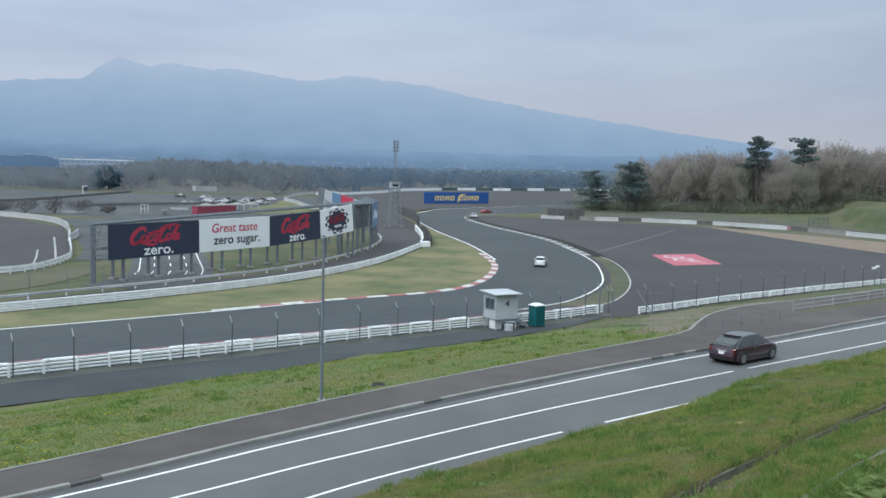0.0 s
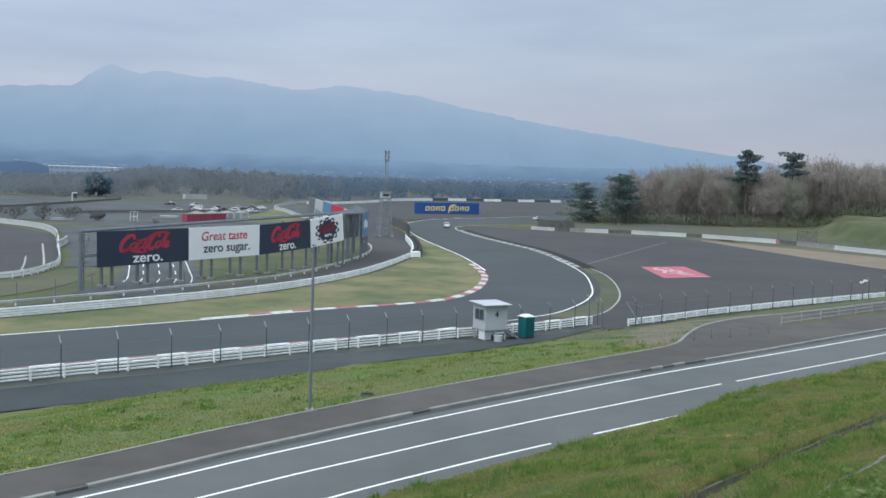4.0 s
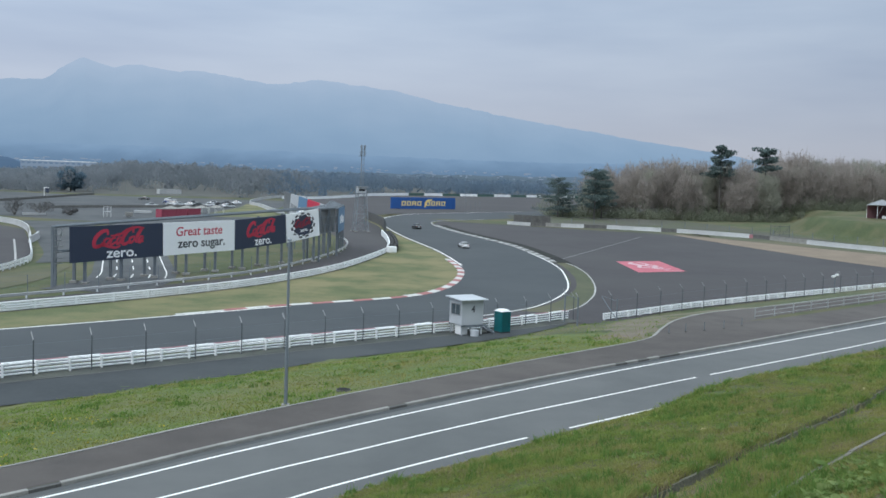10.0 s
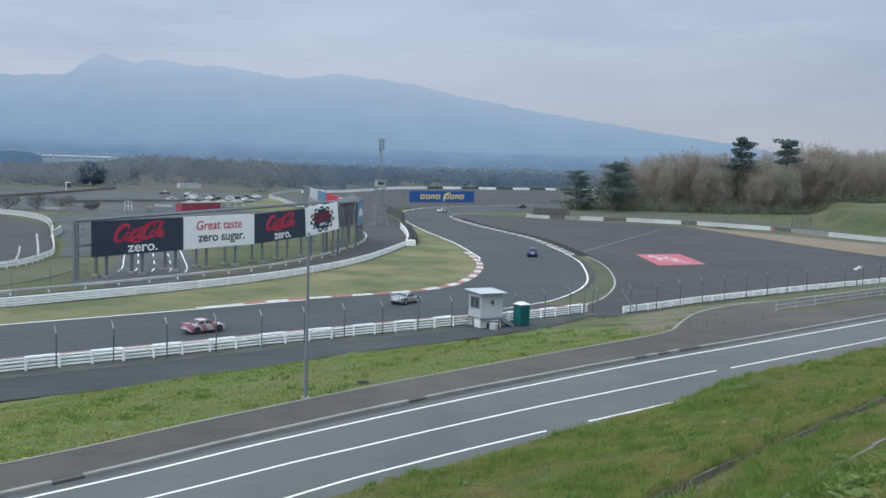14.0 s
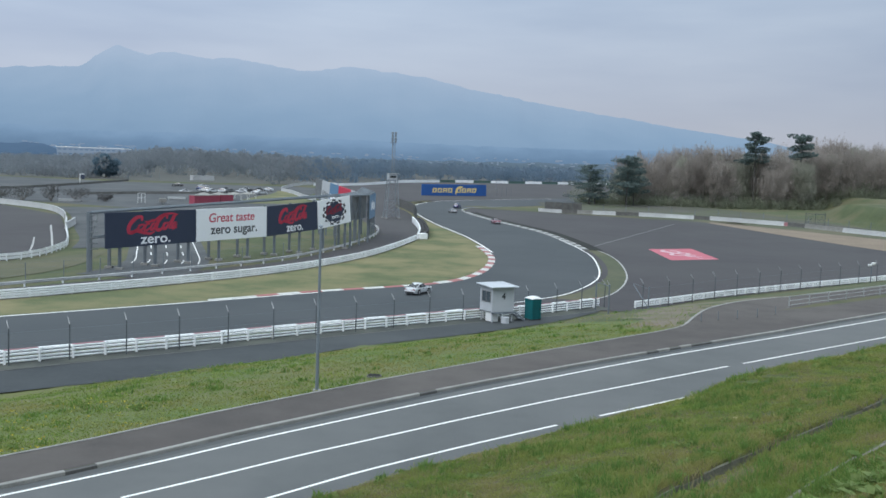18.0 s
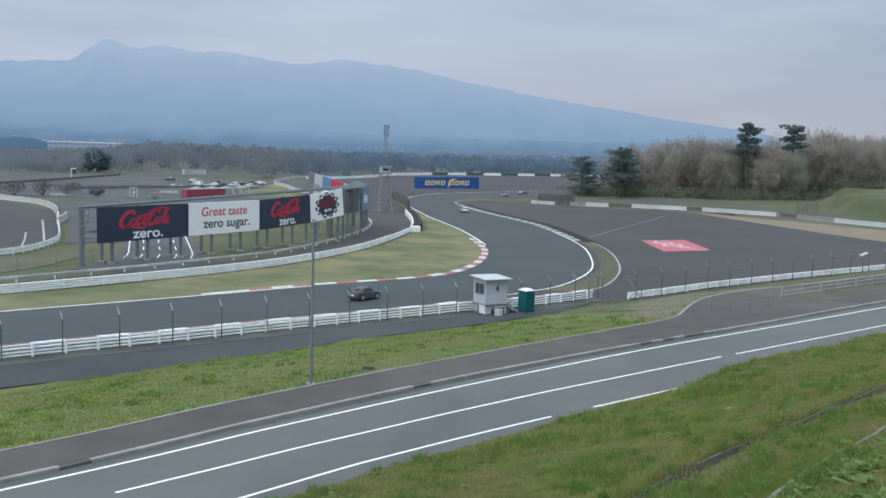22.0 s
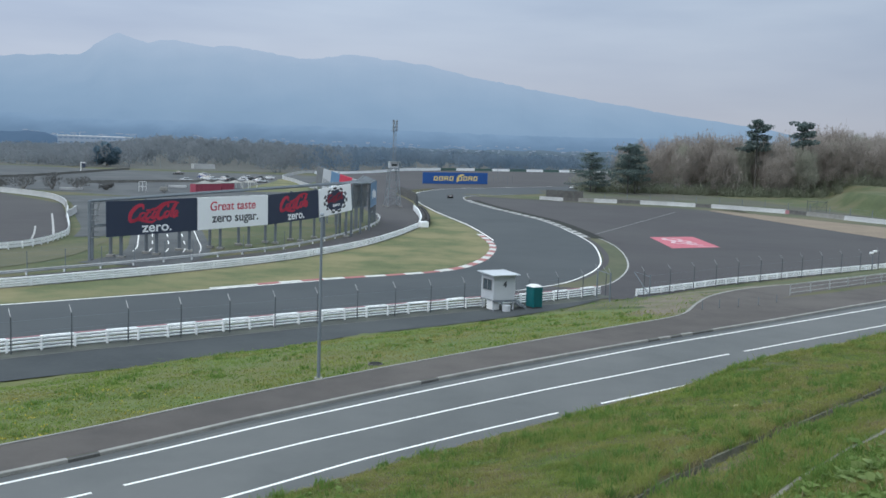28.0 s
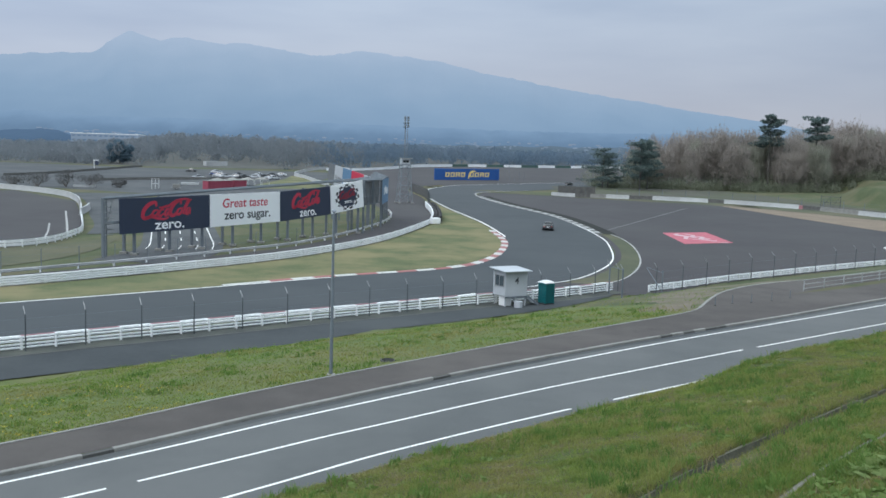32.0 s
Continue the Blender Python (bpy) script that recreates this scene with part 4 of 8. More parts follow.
def follow(name, s0, s1, line, profile, material, parent):
    """A run along the road whose profile points (sideways, above the turf) each follow the ground."""
    j = slice(s0, s1 + 1)
    k = len(profile)
    rows = []
    for a, b in profile:
        q = ROAD[j] + ROAD_N[j] * (line(ROAD_S[j]) + a)[:, None]
        rows.append(np.c_[q, turf(q[:, 0], q[:, 1]) + b])
    n = s1 - s0 + 1
    verts = [tuple(rows[c][r]) for r in range(n) for c in range(k)]
    faces = [(r * k + c, (r + 1) * k + c, (r + 1) * k + (c + 1) % k, r * k + (c + 1) % k) for r in range(n - 1) for c in range(k)]
    faces += [tuple(range(k)), tuple((n - 1) * k + c for c in reversed(range(k)))]
    return raw(name, verts, faces, material, parent)


def gutters():
    """A sunken concrete ditch between turf lips and a concrete edging that follow the near bank."""
    host = structure(new("drain_ditch"), "old grey concrete ditch half hidden in the grass of the bank", "ditch")
    rng = random.Random(6)
    for s in range(44, 118, 2):
        d = rng.uniform(-0.07, 0.02)
        follow("channel", s, s + 2, ditch_line, [(-0.19, -0.04), (-0.17, -0.40), (0.15, -0.38), (0.18, -0.06 + d), (0.26, -0.06 + d), (0.30, -0.60), (-0.30, -0.65), (-0.27, -0.04)], "mossy", host)
    for s in range(44, 118, 2):
        for side in (1, -1):
            rim = 0.20 + rng.uniform(0.0, 0.05)
            follow("turf_lip", s, s + 2, ditch_line, [(side * a, b) for a, b in ((rim, -0.08), (rim + 0.06, 0.005), (0.8, 0.02), (1.3, -0.02), (1.3, -0.3), (rim, -0.3))], "near_grass", host)
    host = structure(new("bank_edging"), "pale broken concrete edging on the bank", "kerb")
    for s in range(44, 120, 2):
        off, d = EDGING_LINE + rng.uniform(-0.02, 0.02), rng.uniform(0.01, 0.05)
        follow("edging", s, s + 2, lambda t: np.full(len(t), off), [(-0.07, -0.2), (-0.065, d), (-0.05, d + 0.012), (0.055, d + 0.005), (0.07, -0.22)], "edge_concrete", host)


gutters()
# ---- rails, fences, walls ----
def guard_rail(name, q, beams, spacing, label, up=1.0, cap=False, side=1.0, height=low, fill=0.74, foot=0.14, back=-0.12, paint="rail"):
    """W-beams on posts: each beam length between joints is a part."""
    host = tagged(empty(name), label, "guard rail")
    z0 = 1.0 / beams * up
    k = max(2, int(round(spacing)))
    n = 0
    for i in range(0, len(q) - 1, k):
        seg = q[i:min(i + k, len(q) - 1) + 1]
        if len(seg) < 2:
            continue
        for b in range(beams):
            lo = foot + b * z0 * 0.92
            hi = lo + z0 * fill
            mid = (lo + hi) / 2
            sweep("beam", seg, [(0, lo), (0.05 * side, lo + (mid - lo) * 0.5), (0.0, mid), (0.05 * side, mid + (hi - mid) * 0.5), (0, hi), (-0.03 * side, hi), (-0.03 * side, lo)], paint, host, height)
        if cap:
            top = foot + (beams - 1) * z0 * 0.92 + z0 * fill
            sweep("cap", seg, [(0.02, top + 0.015), (0.02, top + 0.035), (0.24, top + 0.04), (0.24, top + 0.015)], "rail_top" if n % 2 else "rail", host, height)
        n += 1
        p = seg[0]
        z = float(height(np.array([p[1]]))[0] if height is low else height(seg[:1, 0], seg[:1, 1])[0])
        d = seg[1] - seg[0]
        part("post", box(bmesh.new(), 0, 0, up * 0.97 / 2, 0.13, 0.14, up * 0.97, pose(p[0], p[1], z, 0, 0, math.degrees(math.atan2(d[1], d[0]))) @ Matrix.Translation((0, back, -0.02)), 0.01), "rail", host)
    return host


NEAR_RAIL = spline([(-69.5, 16.3), (-48.5, 34.7), (-25.9, 54.7), (-17.0, 62.05), (-9.1, 68.7), (-0.9, 75.3), (2.5, 78), (9.4, 83), (15.2, 88.4)], 1.0)
RIGHT_RAIL = spline([(18.6, 88.5), (22.9, 92.4), (29.5, 98.6), (36.4, 104.3), (43.3, 109.9), (50.9, 115.6), (57.3, 120.4), (75, 134), (95, 150)], 1.0)
guard_rail("guard_rail", NEAR_RAIL, 4, 2, "white four-beam guard rail along the track, its cap partly red", 0.90, True, -1, fill=0.50, foot=0.08)
guard_rail("guard_rail", RIGHT_RAIL, 3, 2, "white guard rail along the runoff with a weedy foot", 0.72, False, -1, foot=0.02)
guard_rail("guard_rail", FAR_RAIL, 4, 4, "broad white guard rail round the infield", 0.92, False, -1, fill=0.76, foot=0.06, back=0.14)
guard_rail("guard_rail", RAIL_2, 1, 4, "low single-beam white rail beside the inner lane", 0.62, False, -1, fill=0.50, foot=0.28, back=0.10, paint="white_wall")


structure(sheet("ground_rail_foot", "foot_dirt", even(beside(NEAR_RAIL, 0.25), count=110), even(beside(NEAR_RAIL, -1.55), count=110), 2, 0.016), "dark weedy strip at the guard rail's foot", "ground")
structure(stripe("trim_lane_edge", "dark_concrete", even(beside(NEAR_RAIL, -1.62), count=110), 0.14, 0.024), "thin worn edge of the lane by the fence", "edging")


def end_block():
    host = tagged(empty("barrier_end", -3.4, 155.9, float(low(155.9)), 25), "white padded end block of the guard rail", "barrier")
    part("block", box(bmesh.new(), 0, 0, 0.52, 1.5, 1.2, 1.04, None, 0.1), "rail", host)
    host = tagged(empty("barrier_wall"), "white curved wall in front of tyres at the infield tip", "barrier")
    q = spline([(-4.15, 156.8), (-4.0, 162), (-4.2, 169), (-4.9, 180), (-6.4, 195)], 1.0)
    for i in range(0, len(q) - 2, 4):
        sweep("block", q[i:i + 5], [(-0.12, 0), (0.12, 0), (0.12, 1.08), (0.09, 1.12), (-0.09, 1.12), (-0.12, 1.08)], "rail", host)
    host = tagged(empty("tyre_wall"), "dark tyre wall round the infield tip", "tyre wall")
    bm = bmesh.new()
    bmesh.ops.create_cone(bm, cap_ends=True, segments=12, radius1=0.36, radius2=0.36, depth=0.37)
    bmesh.ops.bevel(bm, geom=bm.edges[:], offset=0.06, segments=1, affect="EDGES")
    first = None
    for row in (0.52, 1.26):
        for p in even(spline([(-4.1 + row, 157.4), (-4.0 + row, 162), (-4.2 + row, 169), (-4.9 + row, 180), (-6.1 + row, 192)], 0.5), step=0.75):
            for k in range(3):
                m = pose(p[0], p[1], float(low(p[1])) + 0.185 + 0.38 * k, 0, 0, 37 * p[1])
                if first is None:
                    first = part("tyre", bm, "tyre", host)
                    first.matrix_basis = m
                else:
                    shared("tyre", first.data, host, m)


end_block()


def fence(name, q, gap, high, label, arm=True, wires=(0.6, 1.3, 2.0), height=low, rails=False, thick=0.044, wire=0.008):
    host = tagged(empty(name), label, "fence")
    spots = even(q, step=gap)
    nn = normals(spots)
    tops = []
    for p, m in zip(spots, nn):
        z = float(height(np.array([p[1]]))[0]) if height is low else float(height(np.array([p[0]]), np.array([p[1]]))[0])
        a, b = Vector((p[0], p[1], z - 0.02)), Vector((p[0], p[1], z + high))
        bm = tubed(a, b, thick, sides=6)
        post = part("post", bm, "fence_dark" if arm else "dark_steel", host)
        if arm:
            part("arm", tubed(b - Vector((0, 0, 0.03)), b + Vector((m[0] * 0.38, m[1] * 0.38, 0.42)), 0.026, sides=5), "steel", post, "pale outward-leaning arm")
        tops.append((a, b))
    for (a, b), (c, d) in zip(tops, tops[1:]):
        for w in wires:
            if w < high:
                part("wire", tubed(a + Vector((0, 0, w)), c + Vector((0, 0, w)), wire, sides=3), "dark_steel", host)
        if rails:
            part("top_rail", tubed(b, d, 0.03, sides=5), "dark_steel", host)
    return host


fence("chain_fence", even(beside(NEAR_RAIL, -0.6)[8:], step=0.05)[14:], 3.585, 2.25, "tall dark-posted wire fence with leaning arms beside the guard rail")
fence("chain_fence", beside(RIGHT_RAIL, -0.9), 4.35, 2.45, "dark-posted wire fence along a weedy guard rail")


def wall_run(q, label, runs):
    """Concrete barrier blocks; runs: (material, metres)."""
    host = tagged(empty("barrier_wall"), label, "barrier")
    i = 0
    for material, metres, high in runs:
        j = min(len(q) - 1, i + metres)
        if j <= i:
            break
        sweep("block", q[i:j + 1], [(-0.25, 0), (0.25, 0), (0.16, 0.4), (0.12, high), (-0.12, high), (-0.16, 0.4)], material, host)
        i = j
    return host


wall_run(BARRIER, "long white concrete barrier with grey and red sections", [("white_wall", 7, 0.9), ("dark_concrete", 4, 0.95), ("concrete", 4, 1.0), ("white_wall", 6, 1.0), ("dark_concrete", 6, 0.95), ("white_wall", 7, 1.0), ("white_wall", 7, 1.0), ("dark_concrete", 4, 0.95), ("white_wall", 12, 1.0), ("white_wall", 7, 1.0), ("rail_top", 1, 0.9), ("dark_concrete", 5, 0.95), ("concrete", 11, 1.0), ("white_wall", 60, 1.0)])
M["far_white"] = surface("white_wall_paint", (0.66, 0.69, 0.72), (0.78, 0.80, 0.82), 0.3, 3, 0.7, bump=0.05, per_object=0.08)
M["tyre_green"] = surface("dark_green_cover", (0.04, 0.085, 0.08), (0.06, 0.115, 0.105), 0.5, 5, 0.8, bump=0.0)
FAR_WALL = spline([(-52, 372), (-40.3, 384), (-29, 412), (-20.2, 446), (-1.1, 474), (14.7, 485), (34.8, 497), (55.1, 509), (78, 522), (130, 545)], 1.0)
wall_run(FAR_WALL, "far white barrier with dark tyre sections", [("far_white", 40, 1.0), ("far_white", 38, 1.15), ("far_white", 36, 1.3)] + [("tyre_green", 11, 1.2), ("far_white", 11, 1.3)] * 8)
fence("far_fence", beside(BARRIER, 2.0)[12:], 6.0, 2.6, "dark wire fence behind the barrier before the wood", False, (0.9, 1.7, 2.5), thick=0.075)


# ---- lettering ----
def words(text, size, material, parent, m, name="lettering", thick=0.01, wide=None, shear=0.0, bold=0.024):
    cu = bpy.data.curves.new(name, "FONT")
    cu.body, cu.size, cu.extrude, cu.shear = text, size, thick, shear
    cu.align_x, cu.align_y = "CENTER", "CENTER"
    cu.offset = size * bold
    tmp = bpy.data.objects.new(name, cu)
    me = bpy.data.meshes.new_from_object(tmp)
    bpy.data.objects.remove(tmp)
    bpy.data.curves.remove(cu)
    if wide:
        xs = [v.co.x for v in me.vertices]
        k, c = wide / (max(xs) - min(xs)), (max(xs) + min(xs)) / 2
        for v in me.vertices:
            v.co.x = (v.co.x - c) * k
    # one mesh a letter: islands whose widths overlap belong together
    bm = bmesh.new()
    bm.from_mesh(me)
    todo, groups = set(bm.verts), []
    while todo:
        stack, isle = [todo.pop()], set()
        while stack:
            v = stack.pop()
            isle.add(v)
            for e in v.link_edges:
                o = e.other_vert(v)
                if o in todo:
                    todo.discard(o)
                    stack.append(o)
        lo_, hi_ = min(v.co.x for v in isle), max(v.co.x for v in isle)
        groups.append([lo_, hi_, isle])
    groups.sort(key=lambda g: g[0])
    letters = []
    for g in groups:
        if letters and min(g[1], letters[-1][1]) - max(g[0], letters[-1][0]) > 0.5 * min(g[1] - g[0], letters[-1][1] - letters[-1][0]):
            letters[-1][1] = max(letters[-1][1], g[1])
            letters[-1][2] |= g[2]
        else:
            letters.append(g)
    for _, _, isle in letters:
        index = {v: i for i, v in enumerate(isle)}
        faces = [tuple(index[v] for v in f.verts) for f in bm.faces if f.verts[0] in index]
        raw(name, [tuple(v.co) for v in isle], faces, material, parent).matrix_basis = m
    bm.free()
    bpy.data.meshes.remove(me)


def swash(points, width, material, parent, m, name="logo_stroke"):
    """A brush stroke on a board's face (x along, y up), a few millimetres proud."""
    q = spline(points, 0.08)
    n = normals(q)
    k = len(q)
    w = width * (0.45 + 0.55 * np.sin(np.linspace(0.15, math.pi - 0.15, k)))
    a, b = q + n * w[:, None] / 2, q - n * w[:, None] / 2
    verts = [(p[0], p[1], 0.0) for p in a] + [(p[0], p[1], 0.0) for p in b] + [(p[0], p[1], 0.02) for p in a] + [(p[0], p[1], 0.02) for p in b]
    faces = [(2 * k + i, 3 * k + i, 3 * k + i + 1, 2 * k + i + 1) for i in range(k - 1)] + [(i, i + 1, 2 * k + i + 1, 2 * k + i) for i in range(k - 1)] + [(k + i, 3 * k + i, 3 * k + i + 1, k + i + 1) for i in range(k - 1)]
    ob = raw(name, verts, faces, material, parent)
    ob.matrix_basis = m
    return ob


def script_logo(parent, m, w, h, material="logo_red"):
    """A flowing slanted mark of plain brush loops with a ribbon through them, w by h metres."""
    def s(pts):
        return [((x + 0.13 * y) * w, y * h) for x, y in pts]
    for pts, k in (
            ([(-0.26, 0.16), (-0.30, 0.34), (-0.41, 0.28), (-0.49, 0.0), (-0.47, -0.30), (-0.37, -0.33), (-0.28, -0.16)], 0.17),
            ([(-0.22, 0.0), (-0.29, -0.06), (-0.29, -0.26), (-0.22, -0.25), (-0.19, -0.08), (-0.22, 0.02)], 0.11),
            ([(-0.08, 0.0), (-0.14, 0.0), (-0.17, -0.2), (-0.12, -0.28), (-0.06, -0.18)], 0.11),
            ([(0.05, 0.0), (-0.02, 0.0), (-0.04, -0.22), (0.01, -0.26), (0.05, -0.06), (0.05, -0.24), (0.09, -0.22)], 0.11),
            ([(0.25, 0.20), (0.22, 0.38), (0.13, 0.30), (0.07, 0.02), (0.09, -0.26), (0.17, -0.28), (0.23, -0.12)], 0.16),
            ([(0.28, 0.02), (0.22, -0.04), (0.23, -0.24), (0.29, -0.22), (0.31, -0.04), (0.28, 0.04)], 0.11),
            ([(0.33, 0.0), (0.38, 0.30), (0.41, 0.36), (0.38, 0.10), (0.35, -0.20), (0.39, -0.24)], 0.11),
            ([(0.49, 0.0), (0.43, 0.0), (0.41, -0.2), (0.45, -0.25), (0.49, -0.06), (0.48, -0.22), (0.52, -0.22)], 0.11),
            ([(-0.44, -0.40), (-0.32, -0.30), (-0.16, -0.38), (-0.02, -0.44), (0.06, -0.36)], 0.11),
            ([(-0.20, 0.10), (-0.02, 0.14), (0.12, 0.36), (0.30, 0.44), (0.46, 0.38)], 0.10),
            ([(-0.17, -0.04), (-0.10, 0.12), (0.0, 0.2)], 0.07)):
        swash(s(pts), k * h * 1.12, material, parent, m)


# ---- the advertising boards ----
BOARD_A, BOARD_DIR = Vector((-37.2, 101.5)), Vector((0.554, 0.833))


def board_place(s, out=0.0):
    n = Vector((BOARD_DIR.y, -BOARD_DIR.x))
    p = BOARD_A + BOARD_DIR * s + n * out
    return p


def hoarding():
    turn = math.degrees(math.atan2(BOARD_DIR.y, BOARD_DIR.x))
    panels = [(0.42, 13.3, "board_dark", 0), (13.3, 25.3, "board_white", 1), (25.3, 35.3, "board_dark", 2), (35.3, 42.5, "board_white", 3)]
    host = tagged(empty("advertising_board"), "row of four dark and white advertising panels on steel posts", "billboard")
    for a, b, material, kind in panels:
        z0a, z0b = board_bottom(a), board_bottom(b)
        h = BOARD_H
        mid = (a + b) / 2
        p = board_place(mid)
        z = (z0a + z0b) / 2
        tilt = -math.degrees(math.atan2(z0b - z0a, b - a))
        m = Matrix.Translation((p.x, p.y, z + h / 2)) @ pose(0, 0, 0, 0, 0, turn) @ pose(0, 0, 0, 0, tilt, 0) @ pose(0, 0, 0, 90)
        face = part("panel", box(bmesh.new(), 0, 0, -0.08, b - a - 0.05, h, 0.16, None, 0.015), material, host)
        face.matrix_basis = m
        front = Matrix.Translation((0, 0, 0.003))
        w = b - a
        if kind in (0, 2):
            script_logo(face, front @ Matrix.Translation((0.01 * w, 0.13 * h, 0)), w * 0.53, h * 0.64)
            words("zero.", h * 0.40, "ink_white", face, front @ Matrix.Translation((0.03 * w, -0.31 * h, 0)), wide=w * 0.33, bold=0.018)
        elif kind == 1:
            words("Great taste", h * 0.40, "logo_red", face, front @ Matrix.Translation((-0.01 * w, 0.20 * h, 0)), wide=w * 0.64, shear=0.12, bold=0.010)
            words("zero sugar.", h * 0.40, "ink_grey", face, front @ Matrix.Translation((0.02 * w, -0.17 * h, 0)), wide=w * 0.66, bold=0.018)
        else:
            R = h * 0.47
            for i in range(22):
                for ring in range(2):
                    if (i + ring) % 2 == 0:
                        a0, a1 = i * math.tau / 22, (i + 1) * math.tau / 22
                        r0, r1 = R * (0.70 + 0.15 * ring), R * (0.85 + 0.15 * ring)
                        pts = [(r0 * math.cos(a0), r0 * math.sin(a0)), (r1 * math.cos(a0), r1 * math.sin(a0)), (r1 * math.cos(a1), r1 * math.sin(a1)), (r0 * math.cos(a1), r0 * math.sin(a1))]
                        raw("check", [(x * 1.42, y, 0.012) for x, y in pts] + [(x * 1.42, y, 0) for x, y in pts], [(0, 1, 2, 3), (0, 4, 5, 1), (1, 5, 6, 2), (2, 6, 7, 3), (3, 7, 4, 0)], "ink_grey", face).matrix_basis = front
            bm = bmesh.new()
            rim = [(math.cos(i * math.tau / 40), math.sin(i * math.tau / 40)) for i in range(40)]
            wave = [R * (0.76 + 0.05 * math.sin(5 * i * math.tau / 40 + 1)) for i in range(40)]
            lower = [bm.verts.new((x * r * 1.36, y * r, 0.001)) for (x, y), r in zip(rim, wave)]
            upper = [bm.verts.new((x * r * 1.36, y * r, 0.018)) for (x, y), r in zip(rim, wave)]
            bm.faces.new(upper)
            for i in range(40):
                bm.faces.new((lower[i], lower[(i + 1) % 40], upper[(i + 1) % 40], upper[i]))
            disc = part("emblem", bm, "board_dark", face, "dark wavy-edged emblem")
            disc.matrix_basis = front
            script_logo(face, front @ Matrix.Translation((0, 0.10 * h, 0.02)), w * 0.46, h * 0.36, "dim_red")
            words("zero.", h * 0.18, "ink_white", face, front @ Matrix.Translation((0.02 * w, -0.17 * h, 0.02)), wide=w * 0.24)
            hub = part("pale_shape", box(bmesh.new(), -0.30 * w, -0.36 * h, 0.014, 0.26 * w, 0.13 * h, 0.02, None, 0.008), "board_white", face, "white rounded shape at the emblem's foot")
            hub.matrix_basis = front
    # posts: a front and a back row, with a cap walkway on top
    for i, s in enumerate(np.arange(2.6, 42.4, 4.9)):
        for out, name in ((-0.35, "post"), (-2.2, "back_post")):
            p = board_place(float(s), out)
            z = float(low(p.y))
            top = board_bottom(float(s)) + BOARD_H - 0.1
            post = part(name, box(bmesh.new(), p.x, p.y, (z + top) / 2, 0.30, 0.30, top - z + 0.04, None, 0.0), "dark_steel", host)
            part("footing", box(bmesh.new(), p.x, p.y, z + 0.12, 0.8, 0.8, 0.3, None, 0.03), "concrete", post)
        a, b = board_place(float(s), -0.35), board_place(float(s), -2.2)
        for f in (0.15, 0.5, 0.95):
            z = board_bottom(float(s)) + BOARD_H * f
            part("strut", tubed((a.x, a.y, z), (b.x, b.y, z), 0.06, sides=5), "dark_steel", host)
    for out in (-0.5, -2.2):
        a, b = board_place(-1.5 if out > -1 else 0.2, out), board_place(42.6, out)
        za, zb = board_bottom(0) + BOARD_H, board_bottom(42.5) + BOARD_H
        part("cap_beam", tubed((a.x, a.y, za), (b.x, b.y, zb), 0.13, sides=6), "dark_steel", host)
        part("lower_beam", tubed((a.x, a.y, za - BOARD_H * 0.7), (b.x, b.y, zb - BOARD_H * 0.7), 0.09, sides=6), "dark_steel", host)
    # open lattice end with its ladder
    a, b = board_place(-1.5, -0.3), board_place(-0.6, -1.1)
    c = board_place(-0.2, -0.4)
    zt = board_bottom(0) + BOARD_H
    for p in (a, b):
        part("end_post", box(bmesh.new(), p.x, p.y, zt / 2, 0.26, 0.26, zt), "dark_steel", host)
    for k in range(7):
        z = zt - 0.2 - k * 0.62
        part("rung", tubed((a.x, a.y, z), (c.x, c.y, z - 0.05), 0.05, sides=5), "steel", host)
    part("brace", tubed((a.x, a.y, zt - 4.4), (c.x, c.y, zt - 0.1), 0.06, sides=5), "steel", host)


BOARD_H = 3.95


def board_bottom(s):
    return float(np.interp(s, (0, 13.3, 25.3, 35.3, 42.5), (2.54, 2.73, 2.93, 3.53, 4.38)))


hoarding()


def side_board(name, a, b, z0, z1, material, label, marks=()):
    """A single board on posts between two plan points."""
    a, b = Vector(a), Vector(b)
    d = b - a
    host = tagged(empty(name), label, "billboard")
    m = Matrix.Translation(((a.x + b.x) / 2, (a.y + b.y) / 2, (z0 + z1) / 2)) @ pose(0, 0, 0, 0, 0, math.degrees(math.atan2(d.y, d.x))) @ pose(0, 0, 0, 90)
    face = part("panel", box(bmesh.new(), 0, 0, -0.08, d.length, z1 - z0, 0.16, None, 0.015), material, host)
    face.matrix_basis = m
    for k in range(max(2, int(d.length / 3.2))):
        f = (k + 0.5) / max(2, int(d.length / 3.2))
        p = a + d * f + Vector((-d.y, d.x)).normalized() * 0.35
        z = float(low(p.y))
        part("post", box(bmesh.new(), p.x, p.y, (z + z1) / 2, 0.26, 0.26, z1 - z), "dark_steel", host)
    for x0, y0, x1, y1, mat in marks:
        w, h = d.length, z1 - z0
        o = part("mark", box(bmesh.new(), (x0 + x1) / 2 * w, (y0 + y1) / 2 * h, 0.008, abs(x1 - x0) * w, abs(y1 - y0) * h, 0.016), mat, face)
    return face


side_board("advertising_board", (-11.75, 147.3), (-11.7, 160.0), 4.2, 8.1, "board_pale_blue", "pale blue advertising board with a white mark on dark posts", [(-0.20, -0.16, -0.10, 0.16, "ink_white"), (-0.06, -0.10, 0.06, 0.22, "ink_white"), (0.09, -0.16, 0.19, 0.16, "ink_white"), (0.22, -0.16, 0.34, 0.10, "ink_white")])
REAR_A, REAR_B = Vector((-22.1, 160.0)), Vector((-14.0, 149.0))


